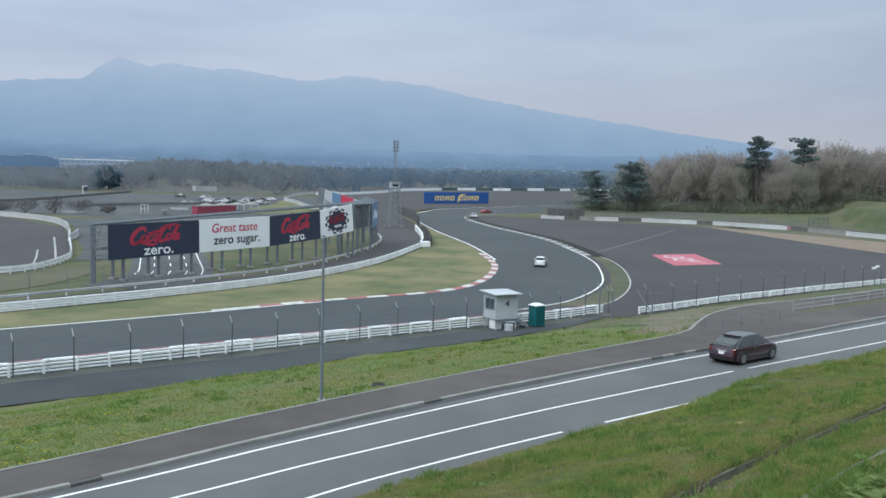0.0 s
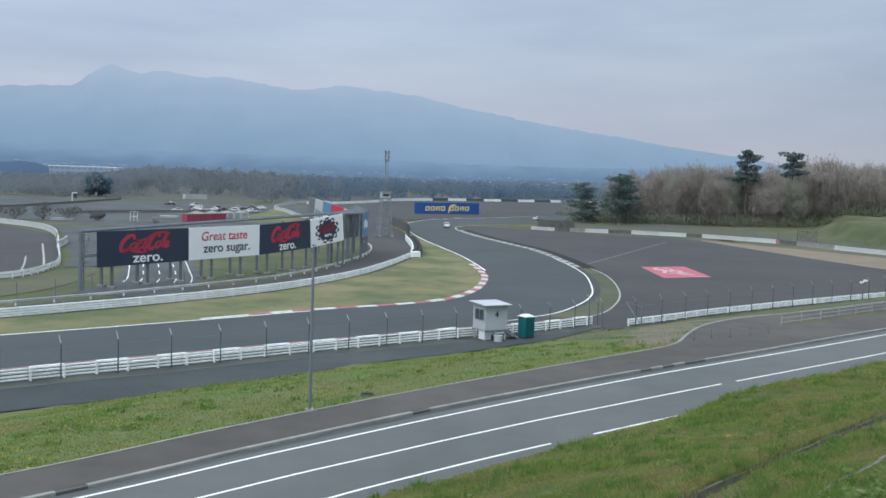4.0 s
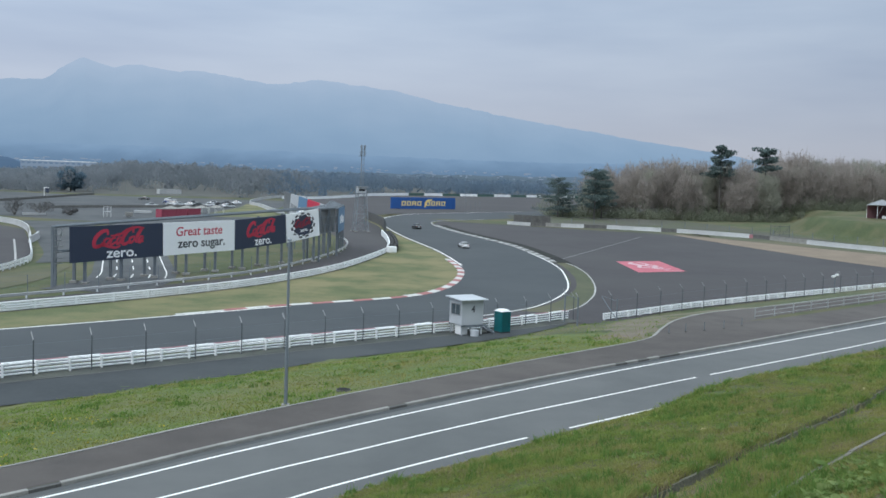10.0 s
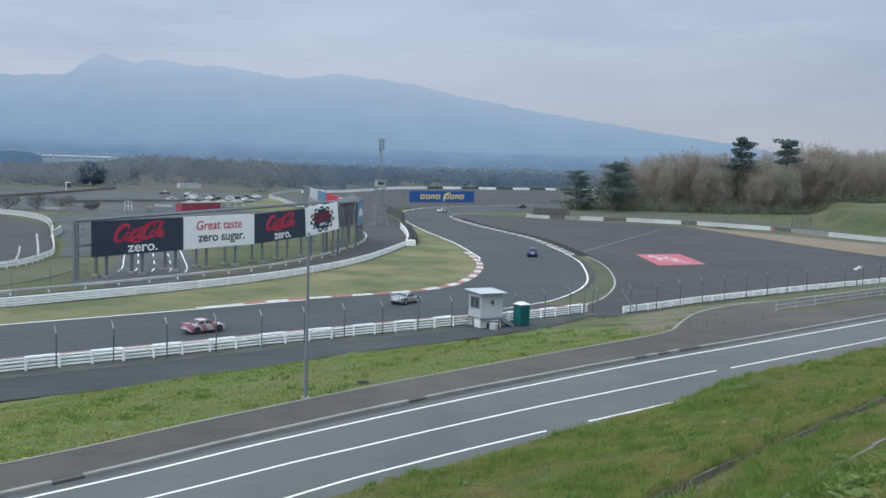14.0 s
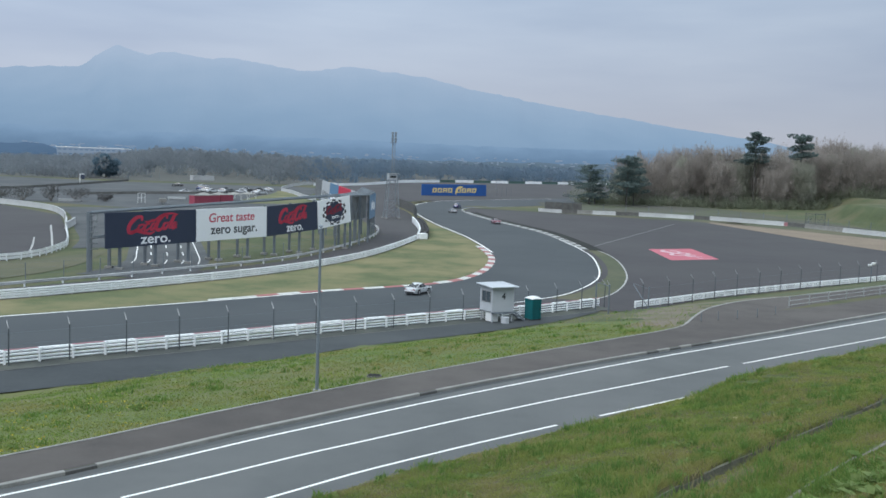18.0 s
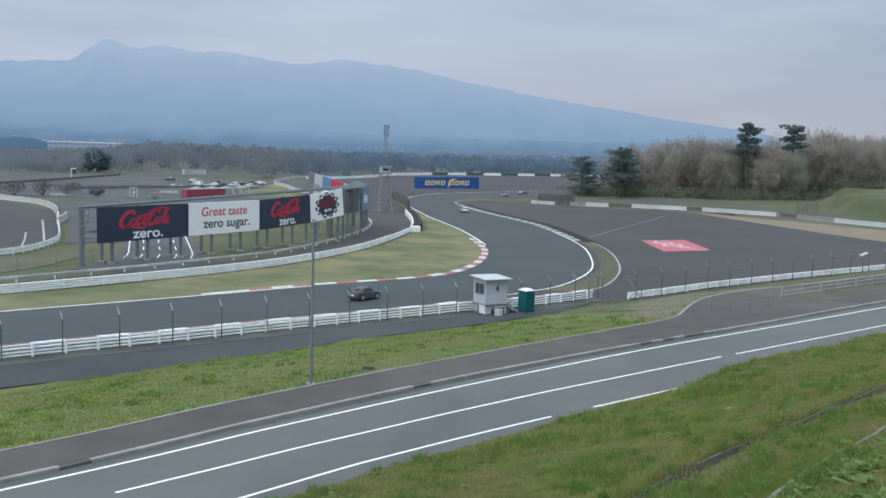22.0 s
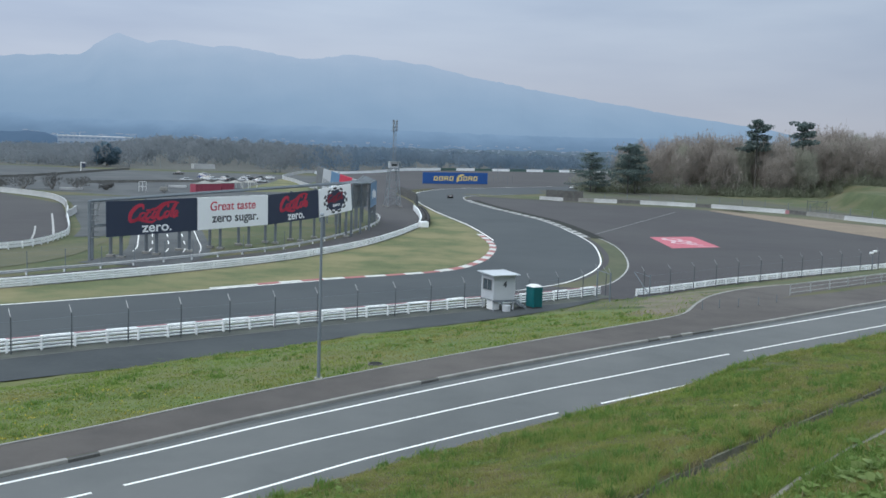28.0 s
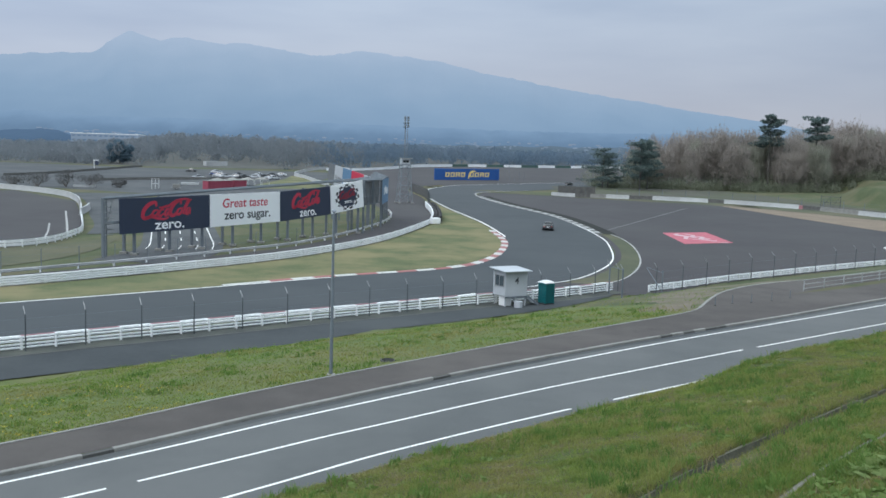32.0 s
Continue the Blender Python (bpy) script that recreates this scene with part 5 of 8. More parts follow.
def rear_boards():
    """A second row of panels behind, whose top falls along the row."""
    turn = math.degrees(math.atan2(REAR_B.y - REAR_A.y, REAR_B.x - REAR_A.x))
    long = (REAR_B - REAR_A).length
    for f0, f1, material, label, marks in (
            (0.0, 0.16, "board_back", "grey slatted end panel of the rear boards", [(-0.4, k / 12 - 0.42, 0.4, k / 12 - 0.40, "dark_steel") for k in range(11)]),
            (0.16, 0.36, "hut", "white rear advertising panel with grey marks", [(-0.36, -0.32, -0.28, 0.04, "board_back"), (-0.20, -0.34, -0.10, 0.02, "board_back"), (-0.02, -0.36, 0.10, 0.0, "board_back"), (0.18, -0.38, 0.34, -0.02, "board_back")]),
            (0.36, 0.57, "board_pale_blue", "blue rear advertising panel with white marks", [(-0.36, -0.34, -0.12, -0.02, "ink_white"), (-0.06, -0.34, 0.12, -0.04, "ink_white"), (0.18, -0.36, 0.36, -0.06, "ink_white")]),
            (0.57, 0.86, "logo_red", "red rear advertising panel with pale marks", [(-0.40, -0.22, -0.22, -0.06, "ink_white"), (-0.16, -0.23, 0.02, -0.08, "ink_white"), (0.08, -0.25, 0.26, -0.1, "ink_white")]),
            (0.86, 1.0, "hut", "plain white end panel of the rear boards", [])):
        mid = (f0 + f1) / 2
        p = REAR_A.lerp(REAR_B, mid)
        top = 10.35 - 1.85 * mid
        w, h = (f1 - f0) * long, 3.4
        host = tagged(empty("rear_board"), label, "billboard")
        m = Matrix.Translation((p.x, p.y, top - h / 2)) @ pose(0, 0, 0, 0, 0, turn) @ pose(0, 0, 0, 0, math.degrees(math.atan2(1.85, long)), 0) @ pose(0, 0, 0, 90)
        face = part("panel", box(bmesh.new(), 0, 0, -0.08, w - 0.04, h, 0.16, None, 0.015), material, host)
        face.matrix_basis = m
        for x0, y0, x1, y1, mat in marks:
            part("mark", box(bmesh.new(), (x0 + x1) / 2 * w, (y0 + y1) / 2 * h, 0.008, abs(x1 - x0) * w, abs(y1 - y0) * h, 0.016), mat, face)
        back = Vector((-(REAR_B.y - REAR_A.y), REAR_B.x - REAR_A.x)).normalized() * 0.3
        z = float(low(p.y))
        part("post", box(bmesh.new(), p.x + back.x, p.y + back.y, (z + top - 0.3) / 2, 0.24, 0.24, top - 0.3 - z), "dark_steel", host)
    host = tagged(empty("board_ladder"), "thin pole with stays on top of the rear boards", "pole")
    p = REAR_A.lerp(REAR_B, 0.42) + Vector((0.9, 0.9))
    part("pole", tubed((p.x, p.y, float(low(p.y))), (p.x, p.y, 11.6), 0.06, sides=6), "mast_grey", host)


rear_boards()


def lattice_between():
    """The open steel frame that joins the boards round the corner, with a grey back sheet and a truss roof."""
    host = tagged(empty("board_scaffold"), "dark steel lattice joining the advertising boards under a truss roof", "scaffold")
    front, side, end = board_place(42.8, -0.2), Vector((-11.85, 147.0)), Vector((-11.9, 160.2))
    inner = [board_place(42.8, -2.4), Vector((-14.0, 149.4)), Vector((-14.2, 162.0))]
    for p, t in ((front, 8.3), (side, 8.1), (end, 8.3), (inner[0], 8.3), (inner[1], 8.4), (inner[2], 8.9), (front.lerp(side, 0.5), 8.2)):
        z = float(low(p.y))
        part("post", box(bmesh.new(), p.x, p.y, (z + t) / 2, 0.3, 0.3, t - z), "dark_steel", host)
    d = side - front
    part("screen", box(bmesh.new(), 0, 0, 6.25, d.length - 0.4, 0.06, 3.5, Matrix.Translation(((front.x + side.x) / 2 - 0.35, (front.y + side.y) / 2 + 0.05, 0)) @ pose(0, 0, 0, 0, 0, math.degrees(math.atan2(d.y, d.x)))), "board_back", host, "grey back sheet of a board")
    for k in range(4):
        z = 4.6 + 1.15 * k
        part("bar", tubed((front.x, front.y, z), (side.x, side.y, z), 0.06, sides=5), "dark_steel", host)
    for k in range(4):
        a, b = front.lerp(side, k / 4), front.lerp(side, (k + 1) / 4)
        part("brace", tubed((a.x, a.y, 4.6 if k % 2 else 8.0), (b.x, b.y, 8.0 if k % 2 else 4.6), 0.06, sides=5), "dark_steel", host)
    edge_a = [(front, 8.3), (side, 8.1), (end, 8.3)]
    edge_b = [(inner[0], 8.3), (inner[1], 8.5), (inner[2], 9.0)]
    for i in range(2):
        (a, za), (b, zb) = edge_a[i], edge_a[i + 1]
        (c, zc), (e, ze) = edge_b[i], edge_b[i + 1]
        part("roof_beam", tubed((a.x, a.y, za), (b.x, b.y, zb), 0.10, sides=5), "dark_steel", host)
        part("roof_beam", tubed((c.x, c.y, zc), (e.x, e.y, ze), 0.10, sides=5), "dark_steel", host)
        for k in range(7):
            f = k / 6
            p, q = a.lerp(b, f), c.lerp(e, f)
            part("joist", tubed((p.x, p.y, za + (zb - za) * f), (q.x, q.y, zc + (ze - zc) * f), 0.07, sides=5), "dark_steel", host)
            if k < 6:
                q = c.lerp(e, f + 1 / 6)
                part("roof_brace", tubed((p.x, p.y, za + (zb - za) * f), (q.x, q.y, zc + (ze - zc) * (f + 1 / 6)), 0.05, sides=4), "dark_steel", host)
        g = [(a, za), (b, zb), (e, ze), (c, zc)]
        raw("roof_sheet", [(p.x, p.y, z - 0.14) for p, z in g] + [(p.x, p.y, z - 0.18) for p, z in g], [(0, 1, 2, 3), (7, 6, 5, 4), (0, 4, 5, 1), (1, 5, 6, 2), (2, 6, 7, 3), (3, 7, 4, 0)], "board_back", host)


lattice_between()


def sponsor_wall():
    """The long blue board at the far bend, with yellow lettering drawn as plain strokes."""
    a, b = Vector((-7.75, 320.0)), Vector((14.9, 331.0))
    d = b - a
    host = tagged(empty("sponsor_board"), "long blue board with slanted yellow block letters at the far bend", "billboard")
    z0, z1 = 3.55, 7.5
    m = Matrix.Translation(((a.x + b.x) / 2, (a.y + b.y) / 2, (z0 + z1) / 2 + 0.1)) @ pose(0, 0, 0, 0, 0, math.degrees(math.atan2(d.y, d.x))) @ pose(0, 0, 0, 0, -0.7, 0) @ pose(0, 0, 0, 90)
    face = part("panel", box(bmesh.new(), 0, 0, -0.1, d.length, z1 - z0, 0.2, None, 0.02), "board_blue", host)
    face.matrix_basis = m
    w, h = d.length, z1 - z0
    glyph = 0.062 * w
    x = -0.335 * w

    def bar(x0, y0, x1, y1):
        pts = [(x0 + 0.10 * y0, y0), (x1 + 0.10 * y0, y0), (x1 + 0.10 * y1, y1), (x0 + 0.10 * y1, y1)]
        raw("letter_stroke", [(p, q - 0.1, 0.02) for p, q in pts] + [(p, q - 0.1, 0) for p, q in pts], [(0, 1, 2, 3), (0, 4, 5, 1), (1, 5, 6, 2), (2, 6, 7, 3), (3, 7, 4, 0)], "logo_yellow", face)
    t = 0.45
    top, bot = 0.78, -0.78
    # plain block shapes in the colours of the mark, with a winged stroke in the middle
    for i in range(8):
        x0 = x + i * glyph * 1.28 + (0.9 * glyph if i > 3 else 0)
        x1 = x0 + glyph
        bar(x0, bot, x0 + t, top)
        bar(x1 - t, bot, x1, top)
        bar(x0 + t, top - 0.32, x1 - t, top)
        if i % 4 != 2:
            bar(x0 + t, bot, x1 - t, bot + 0.32)
        else:
            bar(x0 + t, -0.2, x1 - t, 0.12)
    swash([(0.02 * w, -1.5), (0.035 * w, 0.2), (0.075 * w, 1.0), (0.13 * w, 1.15)], 0.7, "logo_yellow", face, Matrix.Translation((0, 0, 0.02)), "wing_stroke")
    for f in np.linspace(0.04, 0.96, 8):
        p = a + d * float(f) + Vector((-d.y, d.x)).normalized() * 0.4
        z = float(low(p.y))
        part("post", box(bmesh.new(), p.x, p.y, (z + z1 - 0.2) / 2, 0.25, 0.25, z1 - 0.2 - z), "dark_steel", host)
    fence("far_fence", spline([(15.2, 331), (20, 333), (24, 335)], 1.0), 2.0, 3.2, "grey mesh fence beside the blue board", False, (0.6, 1.2, 1.8, 2.4, 3.0))


sponsor_wall()


# ---- marshal hut, toilet, mast, lamp ----
def marshal_hut():
    host = tagged(empty("marshal_hut", 4.3, 76.6, 0.0, 30), "pale grey marshal hut on legs beside the track", "hut")
    L, W, z0, z1 = 2.2, 1.9, 0.85, 2.92
    part("body", box(bmesh.new(), L / 2, W / 2, (z0 + z1) / 2, L, W, z1 - z0, None, 0.03), "hut", host)
    bm = bmesh.new()
    vs = [bm.verts.new(p) for p in ((-0.32, -0.38, z1 + 0.02), (L + 0.2, -0.38, z1 + 0.02), (L + 0.2, W + 0.2, z1 + 0.16), (-0.32, W + 0.2, z1 + 0.16), (-0.32, -0.38, z1 + 0.09), (L + 0.2, -0.38, z1 + 0.09), (L + 0.2, W + 0.2, z1 + 0.23), (-0.32, W + 0.2, z1 + 0.23))]
    for f in ((3, 2, 1, 0), (4, 5, 6, 7), (0, 1, 5, 4), (1, 2, 6, 5), (2, 3, 7, 6), (3, 0, 4, 7)):
        bm.faces.new([vs[i] for i in f])
    part("roof", bm, "hut_roof", host, "overhanging pale metal roof")
    for x, y in ((0.12, 0.12), (L - 0.12, 0.12), (0.12, W - 0.12), (L - 0.12, W - 0.12)):
        part("leg", boxed(x, y, z0 / 2, 0.1, 0.1, z0), "hut", host)
    win = part("window", boxed(-0.012, W * 0.46, z0 + 1.28, 0.04, 1.2, 0.85), "hut_glass", host, "grey sliding window")
    for dy in (-0.66, 0.0, 0.66):
        part("frame", boxed(-0.02, W * 0.46 + dy, z0 + 1.28, 0.06, 0.05, 0.92), "steel", win)
    for dz in (-0.44, 0.44):
        part("frame", boxed(-0.02, W * 0.46, z0 + 1.28 + dz, 0.06, 1.36, 0.05), "steel", win)
    part("cabinet", boxed(0.5, 0.75, 0.42, 0.7, 0.9, 0.8, None, 0.02), "white_plastic", host, "white box under the floor")
    bin_ = part("barrel", tubed((1.05, -0.45, 0.0), (1.05, -0.45, 0.5), 0.36, 0.36, sides=16), "concrete", host, "pale drum at the hut's foot")
    bin_.data.materials[0] = M["hut"]
    words("4", 0.75, "ink_grey", host, pose(L * 0.52, -0.008, z0 + 1.3, 90), "numeral", 0.004)
    part("sill_beam", boxed(L / 2, -0.0, z0 - 0.06, L, 0.1, 0.12), "dark_steel", host)
    part("sill_beam", boxed(L / 2, W, z0 - 0.06, L, 0.1, 0.12), "dark_steel", host)
    stair = part("stair", boxed(L + 0.16, 0.45, z0 - 0.04, 0.3, 0.9, 0.05), "pole_grey", host, "grey steel steps at the end")
    for k in range(4):
        part("step", boxed(L + 0.36 + k * 0.23, 0.45, z0 - 0.19 - k * 0.165, 0.27, 0.85, 0.05), "hut", stair)
    for y in (0.02, 0.88):
        part("stringer", boxed(L + 0.66, y, z0 / 2 - 0.02, 1.35, 0.05, 0.14, Matrix.Translation((L + 0.66, 0, z0 / 2)) @ pose(0, 0, 0, 0, 36, 0) @ Matrix.Translation((-L - 0.66, 0, -z0 / 2))), "pole_grey", stair)


marshal_hut()


def toilet():
    host = tagged(empty("portable_toilet", 7.95, 79.2, 0.0, 33), "teal portable toilet with a white domed roof", "toilet")
    host.scale = (0.93, 0.93, 0.95)
    bm = boxed(0, 0, 1.0, 1.08, 1.08, 1.84, None, 0.05)
    part("cabin", bm, "teal", host)
    part("base", boxed(0, 0, 0.05, 1.12, 1.12, 0.1, None, 0.02), "trim", host)
    bm = bmesh.new()
    n = 9
    rows = []
    for i in range(n):
        x = -0.6 + 1.2 * i / (n - 1)
        row = []
        for j in range(n):
            y = -0.6 + 1.2 * j / (n - 1)
            row.append(bm.verts.new((x, y, 1.9 + 0.22 * (1 - (abs(x) / 0.62) ** 3) * (1 - (abs(y) / 0.62) ** 3))))
        rows.append(row)
    for i in range(n - 1):
        for j in range(n - 1):
            bm.faces.new((rows[i][j], rows[i + 1][j], rows[i + 1][j + 1], rows[i][j + 1]))
    res = bmesh.ops.extrude_face_region(bm, geom=bm.faces[:])
    bmesh.ops.translate(bm, verts=[v for v in res["geom"] if isinstance(v, bmesh.types.BMVert)], vec=(0, 0, 0.03))
    bmesh.ops.recalc_face_normals(bm, faces=bm.faces)
    part("roof", bm, "white_plastic", host, "white domed plastic roof")
    door = part("door", boxed(0, -0.555, 0.98, 0.86, 0.035, 1.74, None, 0.01), "teal_shaded", host, "darker recessed door")
    part("handle", boxed(0.32, -0.585, 1.0, 0.05, 0.04, 0.16), "trim", door)
    for x in (-0.5, 0.5):
        part("rib", boxed(x, -0.55, 1.0, 0.06, 0.06, 1.8, None, 0.01), "teal", host)
    for z in (0.7, 1.3):
        part("rib", boxed(-0.55, 0, z, 0.03, 1.0, 0.05), "teal", host)
    for k in range(4):
        part("vent", boxed(-0.556, -0.25 + 0.16 * k, 1.72, 0.02, 0.1, 0.05), "trim", host)


toilet()


def mast():
    x, y = -11.35, 203.0
    z = float(low(y))
    host = tagged(empty("lattice_mast", x, y, z, 20), "tall grey lattice mast with lamps and a white cabin", "mast")
    h1, h2, r0, r1 = 9.6, 18.4, 1.45, 0.85
    corners = ((-1, -1), (1, -1), (1, 1), (-1, 1))

    def at(c, h):
        r = r0 + (r1 - r0) * h / h1
        return (c[0] * r, c[1] * r, h)
    for c in corners:
        part("leg", tubed(at(c, 0), at(c, h1), 0.085, sides=6), "mast_grey", host)
        part("footing", boxed(c[0] * r0, c[1] * r0, 0.1, 0.6, 0.6, 0.24, None, 0.03), "concrete", host)
    for k in range(5):
        za, zb = k * h1 / 5, (k + 1) * h1 / 5
        for i in range(4):
            a, b = corners[i], corners[(i + 1) % 4]
            part("brace", tubed(at(a, za), at(b, zb), 0.04, sides=4), "mast_grey", host)
            part("brace", tubed(at(b, za), at(a, zb), 0.04, sides=4), "mast_grey", host)
            part("ring", tubed(at(a, zb), at(b, zb), 0.045, sides=4), "mast_grey", host)
    cabin = part("cabin", boxed(-0.1, -0.2, 8.95, 1.9, 1.6, 1.1, None, 0.03), "hut", host, "small white cabin")
    part("cabin_roof", boxed(0.1, -0.2, 9.7, 2.4, 2.1, 0.14, None, 0.02), "white_wall", cabin)
    part("cabin_window", boxed(-0.1, -1.005, 9.05, 1.3, 0.03, 0.5), "glass", cabin)
    part("deck", boxed(0, 0, 8.33, 2.3, 2.2, 0.1), "mast_grey", host)
    for sx in (-1.1, 0.0, 1.1):
        part("deck_rail_post", tubed((sx, -1.08, 8.35), (sx, -1.08, 9.2), 0.025, sides=4), "mast_grey", host)
    part("deck_rail", tubed((-1.1, -1.08, 9.2), (1.1, -1.08, 9.2), 0.025, sides=4), "mast_grey", host)
    for sx, sy in ((-1, -1), (1, -1), (0, 1)):
        part("pole", tubed((sx * 0.3, sy * 0.3, h1 - 0.3), (sx * 0.3, sy * 0.3, h2), 0.055, sides=6), "mast_grey", host)
    for k in range(8):
        zk = h1 + 0.4 + k * 1.02
        part("rung", tubed((-0.3, -0.3, zk), (0.3, -0.3, zk + 0.5), 0.03, sides=4), "mast_grey", host)
        part("rung", tubed((0.3, -0.3, zk + 0.5), (0.0, 0.3, zk + 1.0), 0.03, sides=4), "mast_grey", host)
    top = part("platform", boxed(0, 0, h2 - 2.0, 1.3, 1.2, 0.1), "mast_grey", host)
    for sx in (-0.36, 0.36):
        for h in (-1.65, -1.05, -0.45, 0.1):
            part("lamp", boxed(sx, -0.45, h2 + h, 0.42, 0.32, 0.40, None, 0.05), "mast_grey", top)
    for h in (-1.3, -0.1):
        part("lamp_bar", tubed((-0.75, -0.3, h2 + h), (0.75, -0.3, h2 + h), 0.035, sides=5), "mast_grey", top)


mast()


def street_lamp(x, y, z, h, rz, name="street_lamp", label="slim grey street lamp on the grass bank"):
    host = tagged(empty(name, x, y, z, rz), label, "street lamp")
    part("base_plate", boxed(0, 0, 0.03, 0.34, 0.34, 0.06, None, 0.01), "concrete", host)
    part("pole", tubed((0, 0, 0.0), (0, 0, h), 0.075, 0.048, sides=12), "pole_grey", host)
    part("arm", tubed((0, 0, h - 0.05), (0.22, 0, h + 0.12), 0.03, sides=8), "pole_grey", host)
    part("head", boxed(0.38, 0, h + 0.12, 0.36, 0.16, 0.07, pose(0, 0, 0, 0, -6, 0), 0.03), "pole_grey", host, "pale lamp head")


street_lamp(-5.06, 38.6, float(land(np.array([-5.06]), np.array([38.6]))[0]) - 0.05, 6.85, 98)


# ---- the neighbouring loop and the car park ----
LOOP = spline([(-100, 74), (-72, 95), (-58, 103), (-51.5, 107.5), (-49.6, 113), (-50.3, 122), (-52.5, 130), (-61.6, 152)], 1.0)
guard_rail("guard_rail", LOOP, 2, 2, "white posted guard rail round the neighbouring loop", 0.85, False, 1, fill=0.78)
wall_run(spline([(-61.6, 152), (-66, 163), (-74, 180.6), (-83, 194), (-98, 206), (-120, 217), (-160, 228)], 1.0), "pale concrete wall of the neighbouring loop", [("white_wall", 12, 1.1), ("concrete", 9, 1.1), ("white_wall", 22, 1.1), ("white_wall", 30, 1.1), ("white_wall", 60, 1.1)])
wall_run(spline([(-61.6, 152), (-63.0, 158), (-64.5, 163)], 1.0), "short white spur of the loop's wall", [("white_wall", 14, 1.1)])
structure(stripe("road_marking_loop", "old_line", spline([(-52.5, 125), (-58, 138), (-66.6, 158)], 1.5), 0.3, 0.006), "thin painted line across the loop", "road marking")
structure(stripe("road_marking_loop_b", "old_line", spline([(-52.5, 118), (-56, 127), (-60.2, 137)], 1.5), 0.25, 0.006), "faint painted line across the loop", "road marking")
structure(sheet("ground_loop_verge", "verge", even(beside(LOOP, -1.2)[:60], count=40), even(spline([(-92, 58), (-64, 74), (-50, 84), (-44, 94), (-42, 106), (-44, 122)], 1), count=40), 3, 0.003), "olive grass between the loop and the inner lane", "grass")
wall_run(spline([(-128, 262), (-123.5, 275), (-120.6, 312), (-119.2, 352)], 2.0), "low dark wall across the car park", [("dark_concrete", 60, 0.7)])
wall_run(spline([(-99, 250), (-87.6, 264), (-75.9, 274), (-66, 281)], 2.0), "low dark wall between parking rows", [("dark_concrete", 60, 0.7)])
wall_run(spline([(-36, 262), (-41.2, 275), (-48.7, 300), (-55.3, 318), (-57.5, 342), (-56.2, 374), (-50, 386), (-40.9, 390)], 1.5), "white curved wall beside the car park", [("white_wall", 90, 1.0)])
structure(sheet("ground_island", "infield", even(spline([(-54, 236), (-55, 262), (-54, 290), (-56, 315)], 2), count=30), even(spline([(-36, 246), (-38.5, 262), (-44, 285), (-54, 316)], 2), count=30), 3, 0.006), "yellowish grass island beside the car park", "grass")


def container(x, y, rz, l, w, h, material, label, name="container", ribs=True):
    z = float(low(y))
    host = tagged(empty(name, x, y, z, rz), label, "container")
    part("body", boxed(0, 0, h / 2, l, w, h, None, 0.03), material, host)
    if ribs:
        for k in range(int(l / 1.2)):
            part("rib", boxed(-l / 2 + 0.6 + k * 1.2, -w / 2 - 0.02, h / 2, 0.08, 0.05, h - 0.2), material, host)
    part("lid", boxed(0, 0, h + 0.03, l + 0.06, w + 0.06, 0.06), "white_wall" if material == "white_wall" else "concrete", host)
    return host


for k, (x, y, rz) in enumerate(((-60.2, 228.8, 52), (-57.9, 232.0, 52), (-55.5, 236.0, 52))):
    container(x, y, rz, 3.9, 2.2, 2.1, "container_red", "red storage container in a row on the car park")
container(-99.6, 384, 42, 9.6, 2.6, 1.9, "white_wall", "long white container at the car park's far edge")
container(-70.5, 246, 20, 4.4, 2.0, 0.5, "white_wall", "low white slab on the car park", "slab", False)
container(-89, 222, 20, 5.0, 1.6, 0.5, "white_wall", "low white slab on the car park", "slab", False)


def party_tent(x, y, w, d, h, rz, cloth, label, wall=None, z=None):
    """A frame tent: four posts, a hipped cloth roof and, where there is one, a back wall."""
    z = float(land(np.array([x]), np.array([y]))[0]) - 0.04 if z is None else z
    host = tagged(empty("tent", x, y, z, rz), label, "tent")
    for sx in (-1, 1):
        for sy in (-1, 1):
            part("post", tubed((sx * w / 2, sy * d / 2, 0), (sx * w / 2, sy * d / 2, h * 0.72), 0.05, sides=6), "white_plastic", host)
    e = 0.1
    v = [(-w / 2 - e, -d / 2 - e, h * 0.70), (w / 2 + e, -d / 2 - e, h * 0.70), (w / 2 + e, d / 2 + e, h * 0.70), (-w / 2 - e, d / 2 + e, h * 0.70), (0, 0, h)]
    raw("roof", v + [(a, b, c - 0.05) for a, b, c in v], [(0, 1, 4), (1, 2, 4), (2, 3, 4), (3, 0, 4), (6, 5, 9), (7, 6, 9), (8, 7, 9), (5, 8, 9), (0, 5, 6, 1), (1, 6, 7, 2), (2, 7, 8, 3), (3, 8, 5, 0)], cloth, host)
    for sx in (-1, 1):
        part("beam", tubed((sx * w / 2, -d / 2, h * 0.69), (sx * w / 2, d / 2, h * 0.69), 0.04, sides=5), "white_plastic", host)
        part("brace", tubed((sx * w / 2, -d / 2, h * 0.10), (sx * w * 0.2, -d / 2, h * 0.68), 0.03, sides=5), "white_plastic", host)
    if wall:
        part("back_wall", boxed(0, d / 2 - 0.06, h * 0.34, w, 0.06, h * 0.66), wall, host)
        part("side_wall", boxed(w / 2 - 0.05, 0, h * 0.34, 0.06, d * 0.9, h * 0.66), wall, host)
    return host


